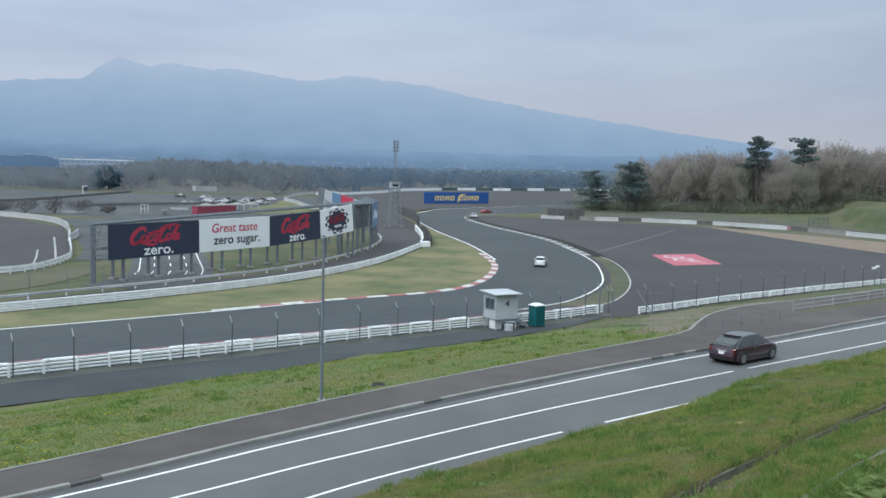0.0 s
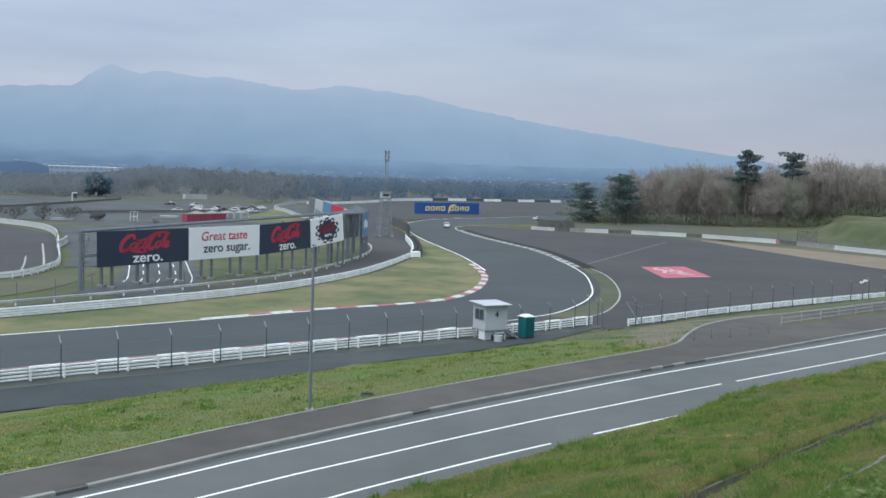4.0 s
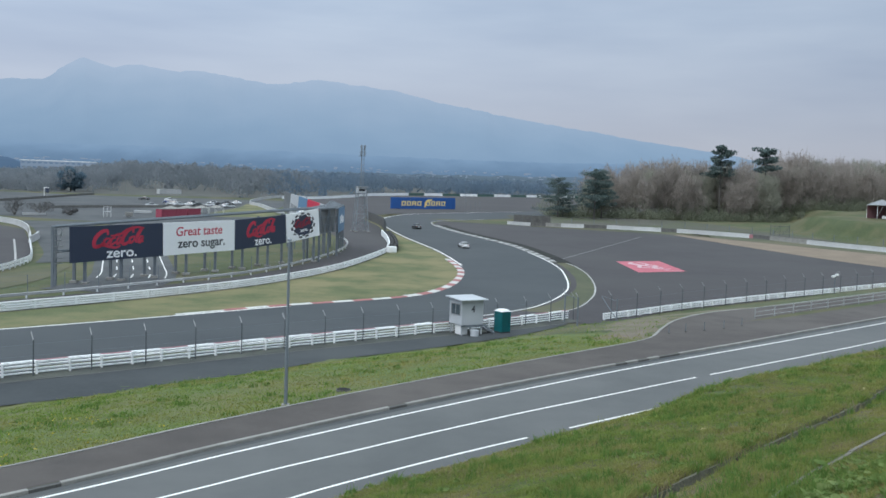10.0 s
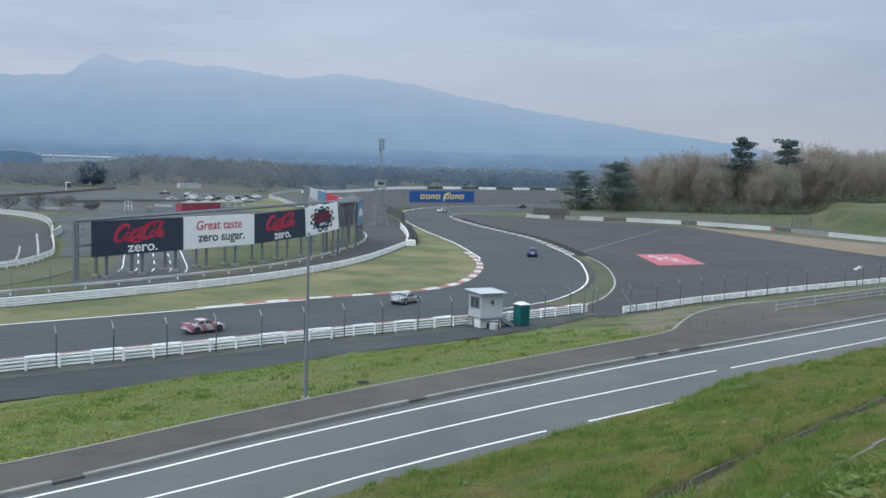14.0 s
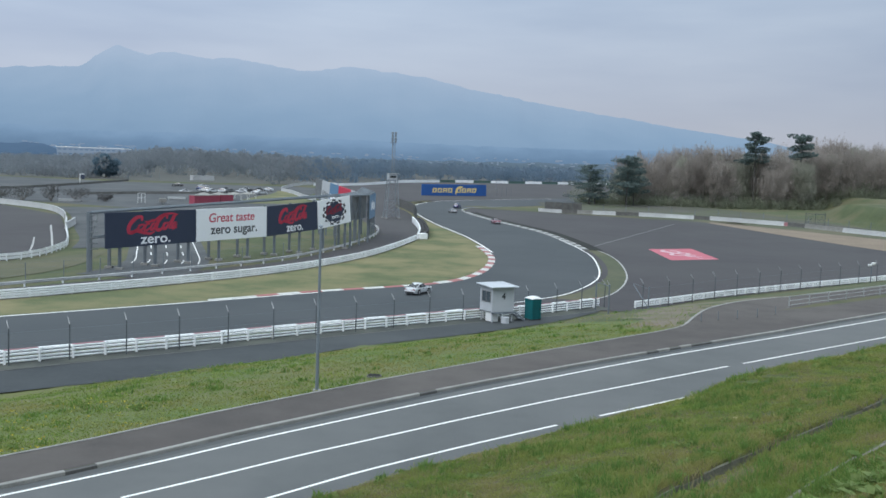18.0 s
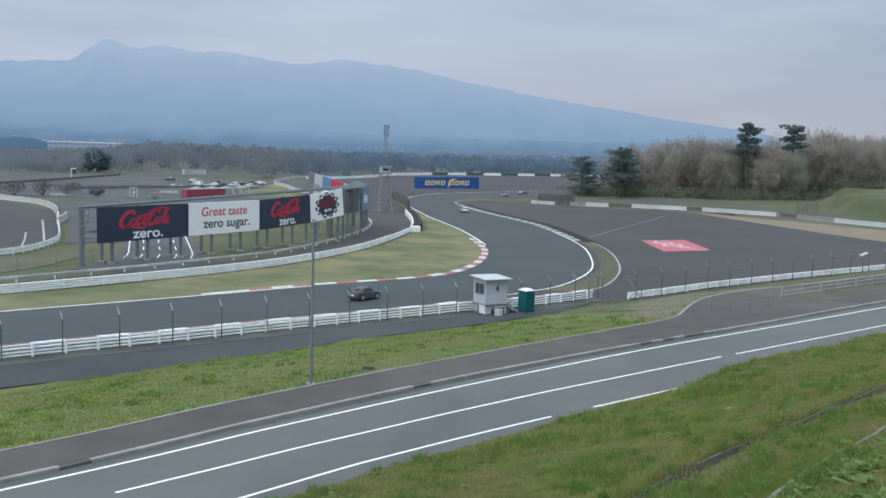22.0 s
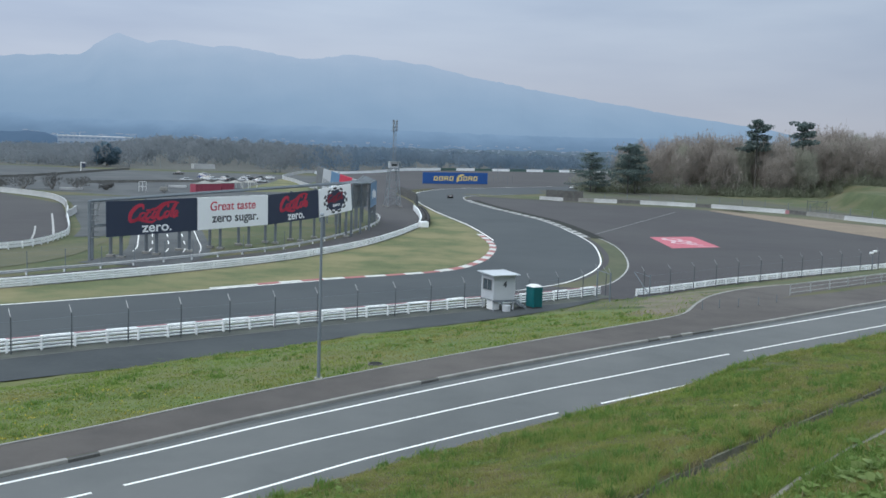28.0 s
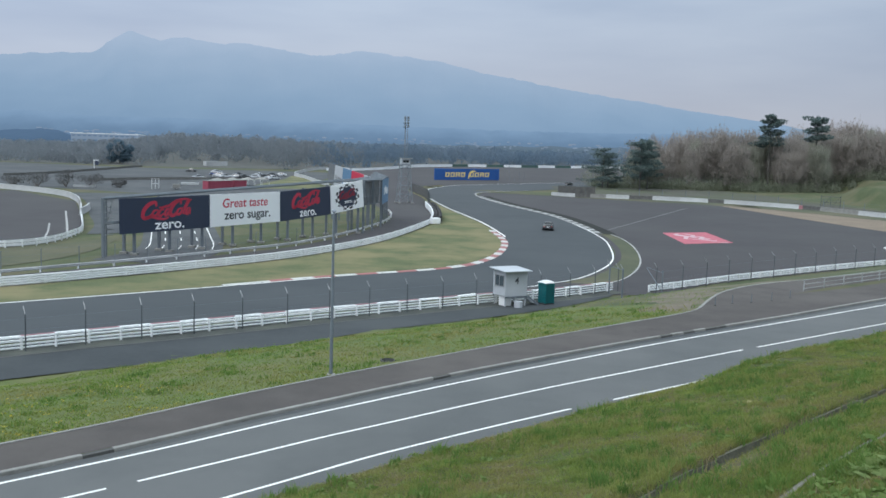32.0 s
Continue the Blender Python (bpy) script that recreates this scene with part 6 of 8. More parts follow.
for k in range(4):
    party_tent(-62.5 + k * 3.1, 243 + k * 3.6, 2.9, 2.9, 2.3, 50, "concrete", "small pale tent behind the red containers", z=float(low(243 + k * 3.6)))
M["tent_cloth"] = surface("grey_white_cloth", (0.23, 0.24, 0.26), (0.29, 0.30, 0.32), 1.0, 10, 0.9, bump=0.0)
M["dull_red"] = surface("dull_red_cloth", (0.105, 0.052, 0.060), (0.15, 0.070, 0.078), 1.0, 10, 0.9, bump=0.0)
for k in range(3):
    tent = party_tent(123.8 + k * 5.6, 243.0 - k * 1.6, 5.4, 4.5, 5.1, 8, "tent_cloth", "white-roofed pavilion with dull red walls on the grassy rise", "dull_red")
    part("table", boxed(0.6, -1.2, 0.38, 1.8, 0.7, 0.76), "white_plastic", tent, "white table under the pavilion")


def small_lot_things():
    z = float(low(225))
    host = tagged(empty("gate_frame", -73.0, 225.2, z, 40), "white tubular gate frame on the car park", "gate")
    for x in (-0.9, 0, 0.9):
        part("post", tubed((x, 0, 0), (x, 0, 2.4), 0.06, sides=6), "white_plastic", host)
    for h in (1.2, 2.35):
        part("bar", tubed((-0.95, 0, h), (0.95, 0, h), 0.05, sides=6), "white_plastic", host)
    host = tagged(empty("generator", -67.4, 223.7, float(low(223.7)), 20), "grey generator trailer on the car park", "trailer")
    part("body", boxed(0, 0, 0.9, 1.7, 1.1, 0.9, None, 0.08), "concrete", host)
    part("chassis", boxed(0, 0, 0.42, 2.6, 0.9, 0.1), "steel", host)
    tyre, rim = wheel_mesh(0.3, 0.18)
    for s in (1, -1):
        hub = shared("wheel", tyre, host, pose(0, 0.6 * s, 0.3))
        shared("rim", rim, hub, Matrix())
    part("mast", tubed((0.5, 0, 1.3), (0.5, 0, 2.3), 0.05, sides=6), "steel", host)
    host = tagged(empty("sign_post", -123.1, 315.4, float(low(315.4))), "white bent sign post at the car park's edge", "sign")
    part("post", tubed((0, 0, 0), (0, 0, 3.2), 0.14, sides=6), "white_plastic", host)
    part("arm", boxed(0.7, 0, 3.25, 1.7, 0.2, 0.3), "white_plastic", host)
    part("panel", boxed(1.0, 0, 2.3, 1.1, 0.12, 1.5), "board_dark", host)
    for x, y, h in ((-124.2, 387, 8.0), (-115.9, 380, 3.6)):
        street_lamp(x, y, float(low(y)), h, 10, label="distant grey lamp post by the car park")
    street_lamp(22.5, 405, float(low(405)), 9.5, 0, label="distant grey lamp post behind the bend")




# ---- by the junction ----
def junction_things():
    for x, y in ((18.3, 60.7), (19.8, 61.5), (21.5, 62.6), (23.3, 64.2), (16.9, 59.7)):
        host = tagged(empty("bollard", x, y, SHELF + 0.12), "short slim dark bollard on a dark foot on the apron", "bollard", "bollards on the apron")
        part("foot", boxed(0, 0, 0.02, 0.16, 0.16, 0.04, None, 0.015), "dark_concrete", host)
        part("post", tubed((0, 0, 0.05), (0, 0, 0.58), 0.028, 0.025, sides=8), "dark_steel", host)
    host = tagged(empty("pipe_rail"), "pale three-bar pipe railing beside the apron", "railing")
    spots = [ROAD[s] + ROAD_N[s] * 6.1 for s in range(113, 160, 3)]
    for a, b in zip(spots, spots[1:]):
        part("post", tubed((a[0], a[1], SHELF), (a[0], a[1], SHELF + 0.95), 0.035, sides=6), "rail_grey", host)
        for h in (0.28, 0.6, 0.92):
            part("bar", tubed((a[0], a[1], SHELF + h), (b[0], b[1], SHELF + h), 0.022, sides=6), "rail_grey", host)
    i = slice(110, 165)
    q = ROAD[i]
    nn = ROAD_N[i]
    w = 0.45 * ease((np.arange(len(q))) / 8)
    structure(sheet("ground_rail_strip", "grass", q + nn * (5.6 - w)[:, None], q + nn * (5.6 + w)[:, None], 2, 0.126, flat(SHELF)), "thin weedy strip at the railing's foot", "grass")
    host = tagged(empty("fence_gate"), "open dark pipe gate frame at the fence's end", "gate")
    ends = [Vector((14.5, 86.3, 0.0)), Vector((15.2, 83.4, 0.0))]
    for p in ends:
        post = part("post", tubed(p, p + Vector((0, 0, 2.75)), 0.07, sides=8), "dark_steel", host)
        part("arm", tubed(p + Vector((0, 0, 2.7)), p + Vector((-0.2, 0.25, 3.1)), 0.03, sides=5), "steel", post)
    part("top_bar", tubed(ends[0] + Vector((0, 0, 2.6)), ends[1] + Vector((0, 0, 2.6)), 0.03, sides=6), "dark_steel", host)
    host = tagged(empty("fence_brace", 18.9, 84.0, 0.0), "leaning dark gate post with wires at the fence's end", "fence")
    z = float(land(np.array([18.9]), np.array([84.0]))[0])
    part("post", tubed((0, 0, z - 0.05), (0, 0, z + 2.1), 0.06, sides=6), "dark_steel", host)
    part("stay", tubed((0, 0, z + 0.2), (-0.6, 4.0, 2.3), 0.04, sides=5), "dark_steel", host)
    part("stay", tubed((0, 0, z + 1.9), (-0.6, 4.0, 2.4), 0.02, sides=4), "dark_steel", host)
    x, y = 54.0, 116.6
    host = tagged(empty("flood_lamp", x, y, float(low(y)), 20), "small white double flood lamp on a fence post", "lamp")
    part("post", tubed((0, 0, 0), (0, 0, 2.35), 0.06, sides=8), "dark_steel", host)
    for s in (-1, 1):
        part("lamp_head", boxed(0.28 * s, 0, 2.42 + 0.1 * s, 0.46, 0.34, 0.26, None, 0.05), "white_plastic", host)
    host = tagged(empty("manhole_cover", -2.9, 42.0, float(land(np.array([-2.9]), np.array([42.0]))[0])), "dark round manhole cover in the grass", "manhole")
    part("frame", tubed((0, 0, -0.1), (0, 0, 0.03), 0.34, 0.34, sides=20), "dark_concrete", host)
    part("lid", tubed((0, 0, 0.0), (0, 0, 0.045), 0.29, 0.29, sides=20), "rubbered", host)


junction_things()


def barrier_gate():
    """A dark service gate in the fence behind the barrier."""
    host = tagged(empty("fence_gate", 88.9, 228.7, float(low(228.7)), -24), "dark double-leaf pipe gate in the fence behind the barrier", "gate")
    for x in (0.0, 2.2, 4.4):
        part("post", tubed((x, 0, 0), (x, 0, 3.3), 0.09, sides=6), "fence_dark", host)
    for a, b in ((0.1, 2.1), (2.3, 4.3)):
        leaf = part("leaf", tubed((a, 0, 3.0), (b, 0, 3.0), 0.06, sides=5), "fence_dark", host)
        for h in (0.3, 1.6):
            part("rail", tubed((a, 0, h), (b, 0, h), 0.05, sides=5), "fence_dark", leaf)
        part("stay", tubed((a, 0, 0.3), (b, 0, 3.0), 0.045, sides=5), "fence_dark", leaf)
        for k in range(1, 8):
            x = a + (b - a) * k / 8
            part("rod", tubed((x, 0, 0.3), (x, 0, 3.0), 0.02, sides=4), "fence_dark", leaf)


barrier_gate()
fence("chain_fence", beside(RAIL_2, 0.35)[4:118], 4.0, 2.25, "thin dark-posted wire fence behind the low rail", False, (1.1, 1.7, 2.2), thick=0.04)


def screens(q, label, high):
    """Dark mesh screens between posts."""
    host = tagged(empty("mesh_screen"), label, "screen")
    for a, b in zip(q, q[1:]):
        d = b - a
        n = float(np.hypot(*d))
        m = pose((a[0] + b[0]) / 2, (a[1] + b[1]) / 2, float(low(a[1])), 0, 0, math.degrees(math.atan2(d[1], d[0])))
        part("screen", box(bmesh.new(), 0, 0, high / 2 + 0.1, n - 0.12, 0.05, high - 0.1, m, 0.01), "dark_concrete", host)
        part("post", box(bmesh.new(), -n / 2, 0, high / 2 + 0.1, 0.1, 0.14, high + 0.25, m, 0.01), "fence_dark", host)


screens(spline([(27.2, 250.2), (31.6, 247.3), (36.6, 246.4)], 2.4), "row of dark grey mesh screens behind the barrier", 2.6)
screens(spline([(-5.6, 197), (-7.4, 222), (-12.9, 252)], 2.4), "row of dark mesh screens beside the lane near the mast", 2.2)


# ---- far buildings ----
def far_building(x, y, w, d, h, floors, rz, label, base):
    host = tagged(empty("far_building", x, y, base, rz), label, "building")
    part("wall", boxed(0, 0, h / 2, w, d, h), "far_house", host)
    part("roof", boxed(0, 0, h + 0.3, w + 1.2, d + 1.2, 0.6), "far_white", host)
    for f in range(floors):
        for k in range(int(w / 5)):
            part("window", boxed(-w / 2 + 2.5 + k * 5, -d / 2 - 0.03, h * (f + 0.55) / floors, 3.2, 0.12, h * 0.32 / floors), "far_hill", host)


far_building(-326, 870, 62, 20, 8, 2, 0, "long pale factory building beyond the woods", 13)
far_building(-288, 830, 34, 16, 4, 1, 0, "lower pale factory hall beyond the woods", 9)
far_building(-264, 850, 40, 14, 5, 1, 0, "pale annex of the factory", 13)


def far_town():
    """Small houses scattered over the plain, too far to count."""
    rng = np.random.RandomState(4)
    verts, faces = [], []
    for i in range(300):
        y = rng.uniform(1440, 1470) if i % 3 else rng.uniform(2380, 2440)
        x = rng.uniform(-0.45, 0.30) * y
        top = (27 if y < 2000 else 42) + rng.uniform(-6, 7)
        w, h = rng.uniform(2, 6.5) * y / 1500, rng.uniform(0.8, 1.7) * y / 1500
        k = len(verts)
        verts += [(x + a * w / 2, y + b * 4, top - h + c * h) for a in (-1, 1) for b in (-1, 1) for c in (0, 1)]
        faces += [tuple(k + j for j in f) for f in ((0, 4, 5, 1), (2, 3, 7, 6), (0, 1, 3, 2), (4, 6, 7, 5), (1, 5, 7, 3), (0, 2, 6, 4))]
    tagged(raw("far_town", verts, faces, "far_house"), "scattered pale houses on the hazy plain", "town", kind="stuff")


far_town()
# ---- the distance ----
def backdrop():
    """The mountain across the valley, as one far ridge with a second, paler one."""
    crest = spline([(-3200, 210), (-2300, 330), (-1807, 362), (-1580, 374), (-1480, 380), (-1405, 432), (-1341, 464), (-1300, 456), (-1216, 434), (-1126, 446), (-967, 425), (-905, 431), (-831, 424), (-671, 402), (-569, 388), (-470, 402), (-399, 412), (-217, 394), (-80, 378), (80, 343), (240, 316), (470, 278), (700, 248), (929, 215), (1159, 188), (1274, 172), (1504, 138), (1900, 90), (2600, 40)], 12)
    verts, faces = [], []
    n = 9
    for x, z in crest:
        z += 5.5 * noise.noise((x * 0.017, 3, 0)) + 3.2 * noise.noise((x * 0.05, 9, 0)) + 1.2 * noise.noise((x * 0.16, 5, 0))
        for j in range(n):
            f = j / (n - 1)
            y = 3800 - 900 * (1 - f) + (90 * noise.noise((x * 0.006, f * 3, 5)) if 0 < f < 1 else 0)
            verts.append((x * (y / 3800), y, -30 + (z * y / 3800 + 30) * (f ** 0.9)))
    k = len(crest)
    for i in range(k - 1):
        for j in range(n - 1):
            a = i * n + j
            faces.append((a, a + n, a + n + 1, a + 1))
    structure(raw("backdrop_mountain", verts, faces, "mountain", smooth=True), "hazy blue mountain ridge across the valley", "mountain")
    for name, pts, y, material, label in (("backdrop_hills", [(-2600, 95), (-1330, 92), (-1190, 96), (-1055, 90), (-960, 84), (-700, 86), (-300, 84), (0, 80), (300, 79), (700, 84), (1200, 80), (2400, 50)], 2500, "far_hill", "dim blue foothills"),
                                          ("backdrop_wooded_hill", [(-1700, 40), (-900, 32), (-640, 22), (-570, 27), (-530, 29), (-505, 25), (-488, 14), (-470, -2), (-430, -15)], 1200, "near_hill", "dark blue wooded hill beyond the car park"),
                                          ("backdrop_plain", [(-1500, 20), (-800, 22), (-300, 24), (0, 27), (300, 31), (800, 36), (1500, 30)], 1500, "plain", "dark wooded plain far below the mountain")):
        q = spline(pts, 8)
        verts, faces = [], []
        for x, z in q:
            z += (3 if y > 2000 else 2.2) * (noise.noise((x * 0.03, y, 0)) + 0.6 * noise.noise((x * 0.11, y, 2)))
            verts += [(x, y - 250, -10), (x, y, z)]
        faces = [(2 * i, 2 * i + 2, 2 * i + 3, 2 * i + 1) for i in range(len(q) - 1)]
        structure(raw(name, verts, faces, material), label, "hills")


backdrop()


def clumps(centres, sizes, n, leaf, rng, up=0.5, sliver=1.0):
    """Small leaf or twig facets scattered through ellipsoid puffs: verts and faces."""
    c = np.repeat(np.asarray(centres, float), n, 0)
    s = np.repeat(np.asarray(sizes, float), n, 0)
    d = rng.normal(size=c.shape)
    d /= np.linalg.norm(d, axis=1)[:, None]
    r = rng.uniform(0.35, 1.0, (len(c), 1)) ** 0.6
    p = c + d * r * s
    a = rng.normal(size=p.shape) * leaf / sliver
    b = rng.normal(size=p.shape) * leaf * sliver
    a[:, 2] *= up
    b[:, 2] *= up * sliver
    v = np.stack([p - a * 0.5, p + b * 0.6, p + a * 0.5, p - b * 0.6], 1).reshape(-1, 3)
    f = np.arange(len(v)).reshape(-1, 4)
    return v, f


def branches(rng, h, spread, n, r0, start=0.3):
    """A tapered trunk with limbs, as one bmesh, and the limb ends."""
    bm = bmesh.new()
    ends = []
    bend = rng.normal(size=2) * 0.04 * h
    pts = [Vector((bend[0] * f * f, bend[1] * f * f, h * 0.8 * f)) for f in (0, 0.3, 0.65, 1.0)]
    for i in range(3):
        tube(bm, pts[i], pts[i + 1], r0 * (1 - 0.28 * i), r0 * (1 - 0.28 * (i + 1)), 6)
    for k in range(n):
        f = start + (0.97 - start) * k / (n - 1)
        base = Vector((bend[0] * f * f, bend[1] * f * f, h * 0.8 * f))
        a = k * 2.4 + rng.uniform(-0.5, 0.5)
        reach = spread * rng.uniform(0.55, 1.0) * (1.1 - 0.6 * f)
        tip = base + Vector((math.cos(a) * reach, math.sin(a) * reach, reach * rng.uniform(0.5, 1.2)))
        tube(bm, base, tip, r0 * 0.42, r0 * 0.14, 4)
        ends.append(tip)
        for _ in range(2):
            t2 = tip + Vector((rng.normal() * 0.9, rng.normal() * 0.9, rng.uniform(0.4, 1.8)))
            tube(bm, base.lerp(tip, 0.6), t2, r0 * 0.22, r0 * 0.08, 3)
            ends.append(t2)
    return bm, ends


def bare_tree(seed, h, material, twig=0.21, density=34):
    """A spring broadleaf: grey limbs in a thin cloud of twigs and buds."""
    rng = np.random.RandomState(seed)
    host = tagged(empty("broadleaf_tree"), "leafless budding broadleaf tree in a dense wood" if material == "twigs" else "broadleaf tree in thin fresh spring leaf", "tree", "trees of the wood")
    bm, ends = branches(rng, h, h * 0.24, 19, h * 0.014, 0.12)
    part("trunk", bm, "bark", host)
    ends = [tuple(e) for e in ends] + [(rng.normal() * h * 0.12, rng.normal() * h * 0.12, h * rng.uniform(0.3, 0.97)) for _ in range(22)]
    sizes = [(rng.uniform(1.0, 2.1) * h / 16,) * 2 + (rng.uniform(1.1, 2.4) * h / 16,) for _ in ends]
    v, f = clumps(ends, sizes, density, twig * h / 16, rng, 1.7, 0.42)
    v2, f2 = clumps(ends, sizes, 10, 0.24 * h / 16, rng, 2.8, 0.3)
    v, f = np.concatenate([v, v2]), np.concatenate([f, f2 + len(v)])
    raw("crown", v.tolist(), f.tolist(), material, host)
    return host


def pine_tree(seed, h, bare=0.38, wide=1.0):
    """A tall pine: bare lower trunk and layered, flat, uneven pads of dark needles."""
    rng = np.random.RandomState(seed)
    host = tagged(empty("pine_tree"), "tall dark green pine with layered flat boughs", "tree", "pines at the wood's edge")
    bm = bmesh.new()
    tube(bm, (0, 0, 0), (0.2, 0, h * 0.5), h * 0.017, h * 0.012, 7)
    tube(bm, (0.2, 0, h * 0.5), (0, 0, h * 0.97), h * 0.012, h * 0.003, 6)
    ends, sizes = [], []
    count = int(8 + 22 * (1 - bare))
    for k in range(count):
        f = bare + (0.96 - bare) * k / (count - 1)
        a = k * 2.4 + rng.uniform(-0.6, 0.6)
        reach = wide * h * 0.21 * (1.15 - 0.75 * f) * rng.uniform(0.55, 1.35)
        z = h * f
        tip = Vector((math.cos(a) * reach, math.sin(a) * reach, z + reach * rng.uniform(-0.12, 0.42)))
        tube(bm, (0.1, 0, z), tip, h * 0.004, h * 0.0015, 4)
        for q in (0.55, 1.0):
            ends.append((tip.x * q, tip.y * q, z + (tip.z - z) * q + 0.15))
            sizes.append((wide * h * 0.066 * rng.uniform(0.7, 1.2), wide * h * 0.066 * rng.uniform(0.7, 1.2), h * (0.030 if bare > 0.3 else 0.042)))
    ends += [(0, 0, h * 0.95), (0.2, 0.1, h * 0.99)]
    sizes += [(h * 0.07, h * 0.07, h * 0.03), (h * 0.04, h * 0.04, h * 0.03)]
    part("trunk", bm, "pine_bark", host)
    v, f = clumps(ends, sizes, 150 if bare < 0.3 else 100, h * 0.015, rng, 0.7)
    raw("crown", v.tolist(), f.tolist(), "needles", host)
    return host


def at_land(x, y):
    return float(land(np.array([x]), np.array([y]))[0])


def plant_wood():
    rng = np.random.RandomState(11)
    kinds = [bare_tree(21 + i, 16.0, "twigs" if i < 4 else "fresh") for i in range(6)]
    spots = []
    for i in range(900):
        x = rng.uniform(56, 240)
        edge = 306 + 0.40 * max(0, x - 95)
        room = 312 + (x - 48) * 1.25 - float(edge) - 5
        depth = rng.uniform(0, 1) ** 1.5 * max(2, min(52, room))
        y = float(edge) + depth
        if x / y > 0.60 or x / y < 0.18:
            continue
        if all((x - a) ** 2 + (y - b) ** 2 > 9 for a, b, _ in spots):
            spots.append((x, y, depth))
        if len(spots) > 165:
            break
    used = set()
    for x, y, depth in spots:
        k = rng.randint(0, 6) if depth < 10 else rng.randint(0, 5)
        h = rng.uniform(0.92, 1.22) * (0.78 + 0.22 * float(ease(np.array((x - 56) / 30))))
        if depth < 6:
            h *= 0.85
        m = pose(x, y, at_land(x, y) - 0.08, 0, 0, rng.uniform(0, 360)) @ Matrix.Diagonal((h, h, h, 1))
        if k not in used:
            used.add(k)
            kinds[k].matrix_basis = m
        else:
            ob = copy_thing(kinds[k], m)
            ob.scale = (h, h, h)
    for x, y, top, bare, wide in ((46.2, 297, 15.6, 0.10, 2.2), (48.6, 301, 12.5, 0.10, 1.9), (57.0, 292, 18.8, 0.22, 2.0), (60.5, 298, 17.4, 0.24, 1.8), (104.6, 316, 28.7, 0.58, 1.3), (108.5, 322, 21.4, 0.45, 1.0), (124.6, 328, 29.0, 0.66, 1.2)):
        z = at_land(x, y)
        ob = pine_tree(int(top * 10 + bare * 100), top - z, bare, wide)
        ob.matrix_basis = pose(x, y, z - 0.08, 0, 0, rng.uniform(0, 360))
    # shrubs along the foot of the wood
    cs, ss = [], []
    for i in range(760):
        x = rng.uniform(44, 215)
        edge = 304 + 0.40 * max(0, x - 95)
        y = edge + (rng.uniform(-2, 7) if i % 2 else rng.uniform(0, 24 if x > 62 else 8))
        r = rng.uniform(0.9, 2.6) if i % 2 else rng.uniform(2.4, 5.2)
        cs.append((x, y, at_land(x, y) + r * 0.5))
        ss.append((r, r, r))
    v, f = clumps(cs, ss, 100, 0.21, rng, 1.3, 0.8)
    tagged(raw("undergrowth", v.tolist(), f.tolist(), "shrub"), "low green-grey undergrowth along the wood's edge", "shrubs", kind="stuff")


plant_wood()


def far_woods():
    """Brown and grey-green woods beyond the circuit, their leaf colours blued for the haze."""
    rng = np.random.RandomState(3)
    cs, ss = [], []
    for i in range(2300):
        y = rng.uniform(362, 680)
        x = rng.uniform(-0.62, 0.36) * y
        if x > -62 and y < np.interp(x, (-62, -52, -20, 0, 35, 78, 130, 200), (372, 384, 462, 486, 508, 533, 555, 580)):
            continue
        if -128 < x < -72 and y < 396:
            continue
        top = (1 + 0.16 * noise.noise((x * 0.05, y * 0.01, 3.0))) * np.interp(x / y, (-0.6, -0.42, -0.3, -0.2, -0.1, 0.1, 0.3), (9.5, 11, 19.5, 18.3, 16.6, 15, 15.2)) * (1 + 0.35 * (y - 450) / 450) * 0.93 + rng.normal() * 0.8
        z = float(low(y))
        r = rng.uniform(2.0, 4.2)
        zc = max(z + 1, min(top - r * 1.2, z + rng.uniform(1.5, 12)))
        cs.append((x, y, zc))
        ss.append((r, r, r * 1.25))
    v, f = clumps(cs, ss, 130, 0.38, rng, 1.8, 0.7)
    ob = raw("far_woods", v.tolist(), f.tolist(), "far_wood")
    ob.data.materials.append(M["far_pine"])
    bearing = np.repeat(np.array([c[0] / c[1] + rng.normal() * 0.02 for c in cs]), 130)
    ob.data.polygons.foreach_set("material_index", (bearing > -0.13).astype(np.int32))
    tagged(ob, "hazy brown woods that turn to dark conifers beyond the circuit", "woods", kind="stuff")


far_woods()
structure(sheet("ground_wood_floor", "wood_floor", even(spline([(-330, 372), (-200, 366), (-150, 362), (-100, 362), (-62, 373), (-52, 376), (-40, 388), (-29, 416), (-20, 450), (-1, 478), (35, 501), (78, 526), (130, 549), (260, 610)], 4), count=90), even(spline([(-520, 800), (-260, 800), (0, 800), (250, 800), (440, 800)], 10), count=90), 70, 0.03, lambda x, y: land(x, y)), "dull brown litter under the far woods", "ground")


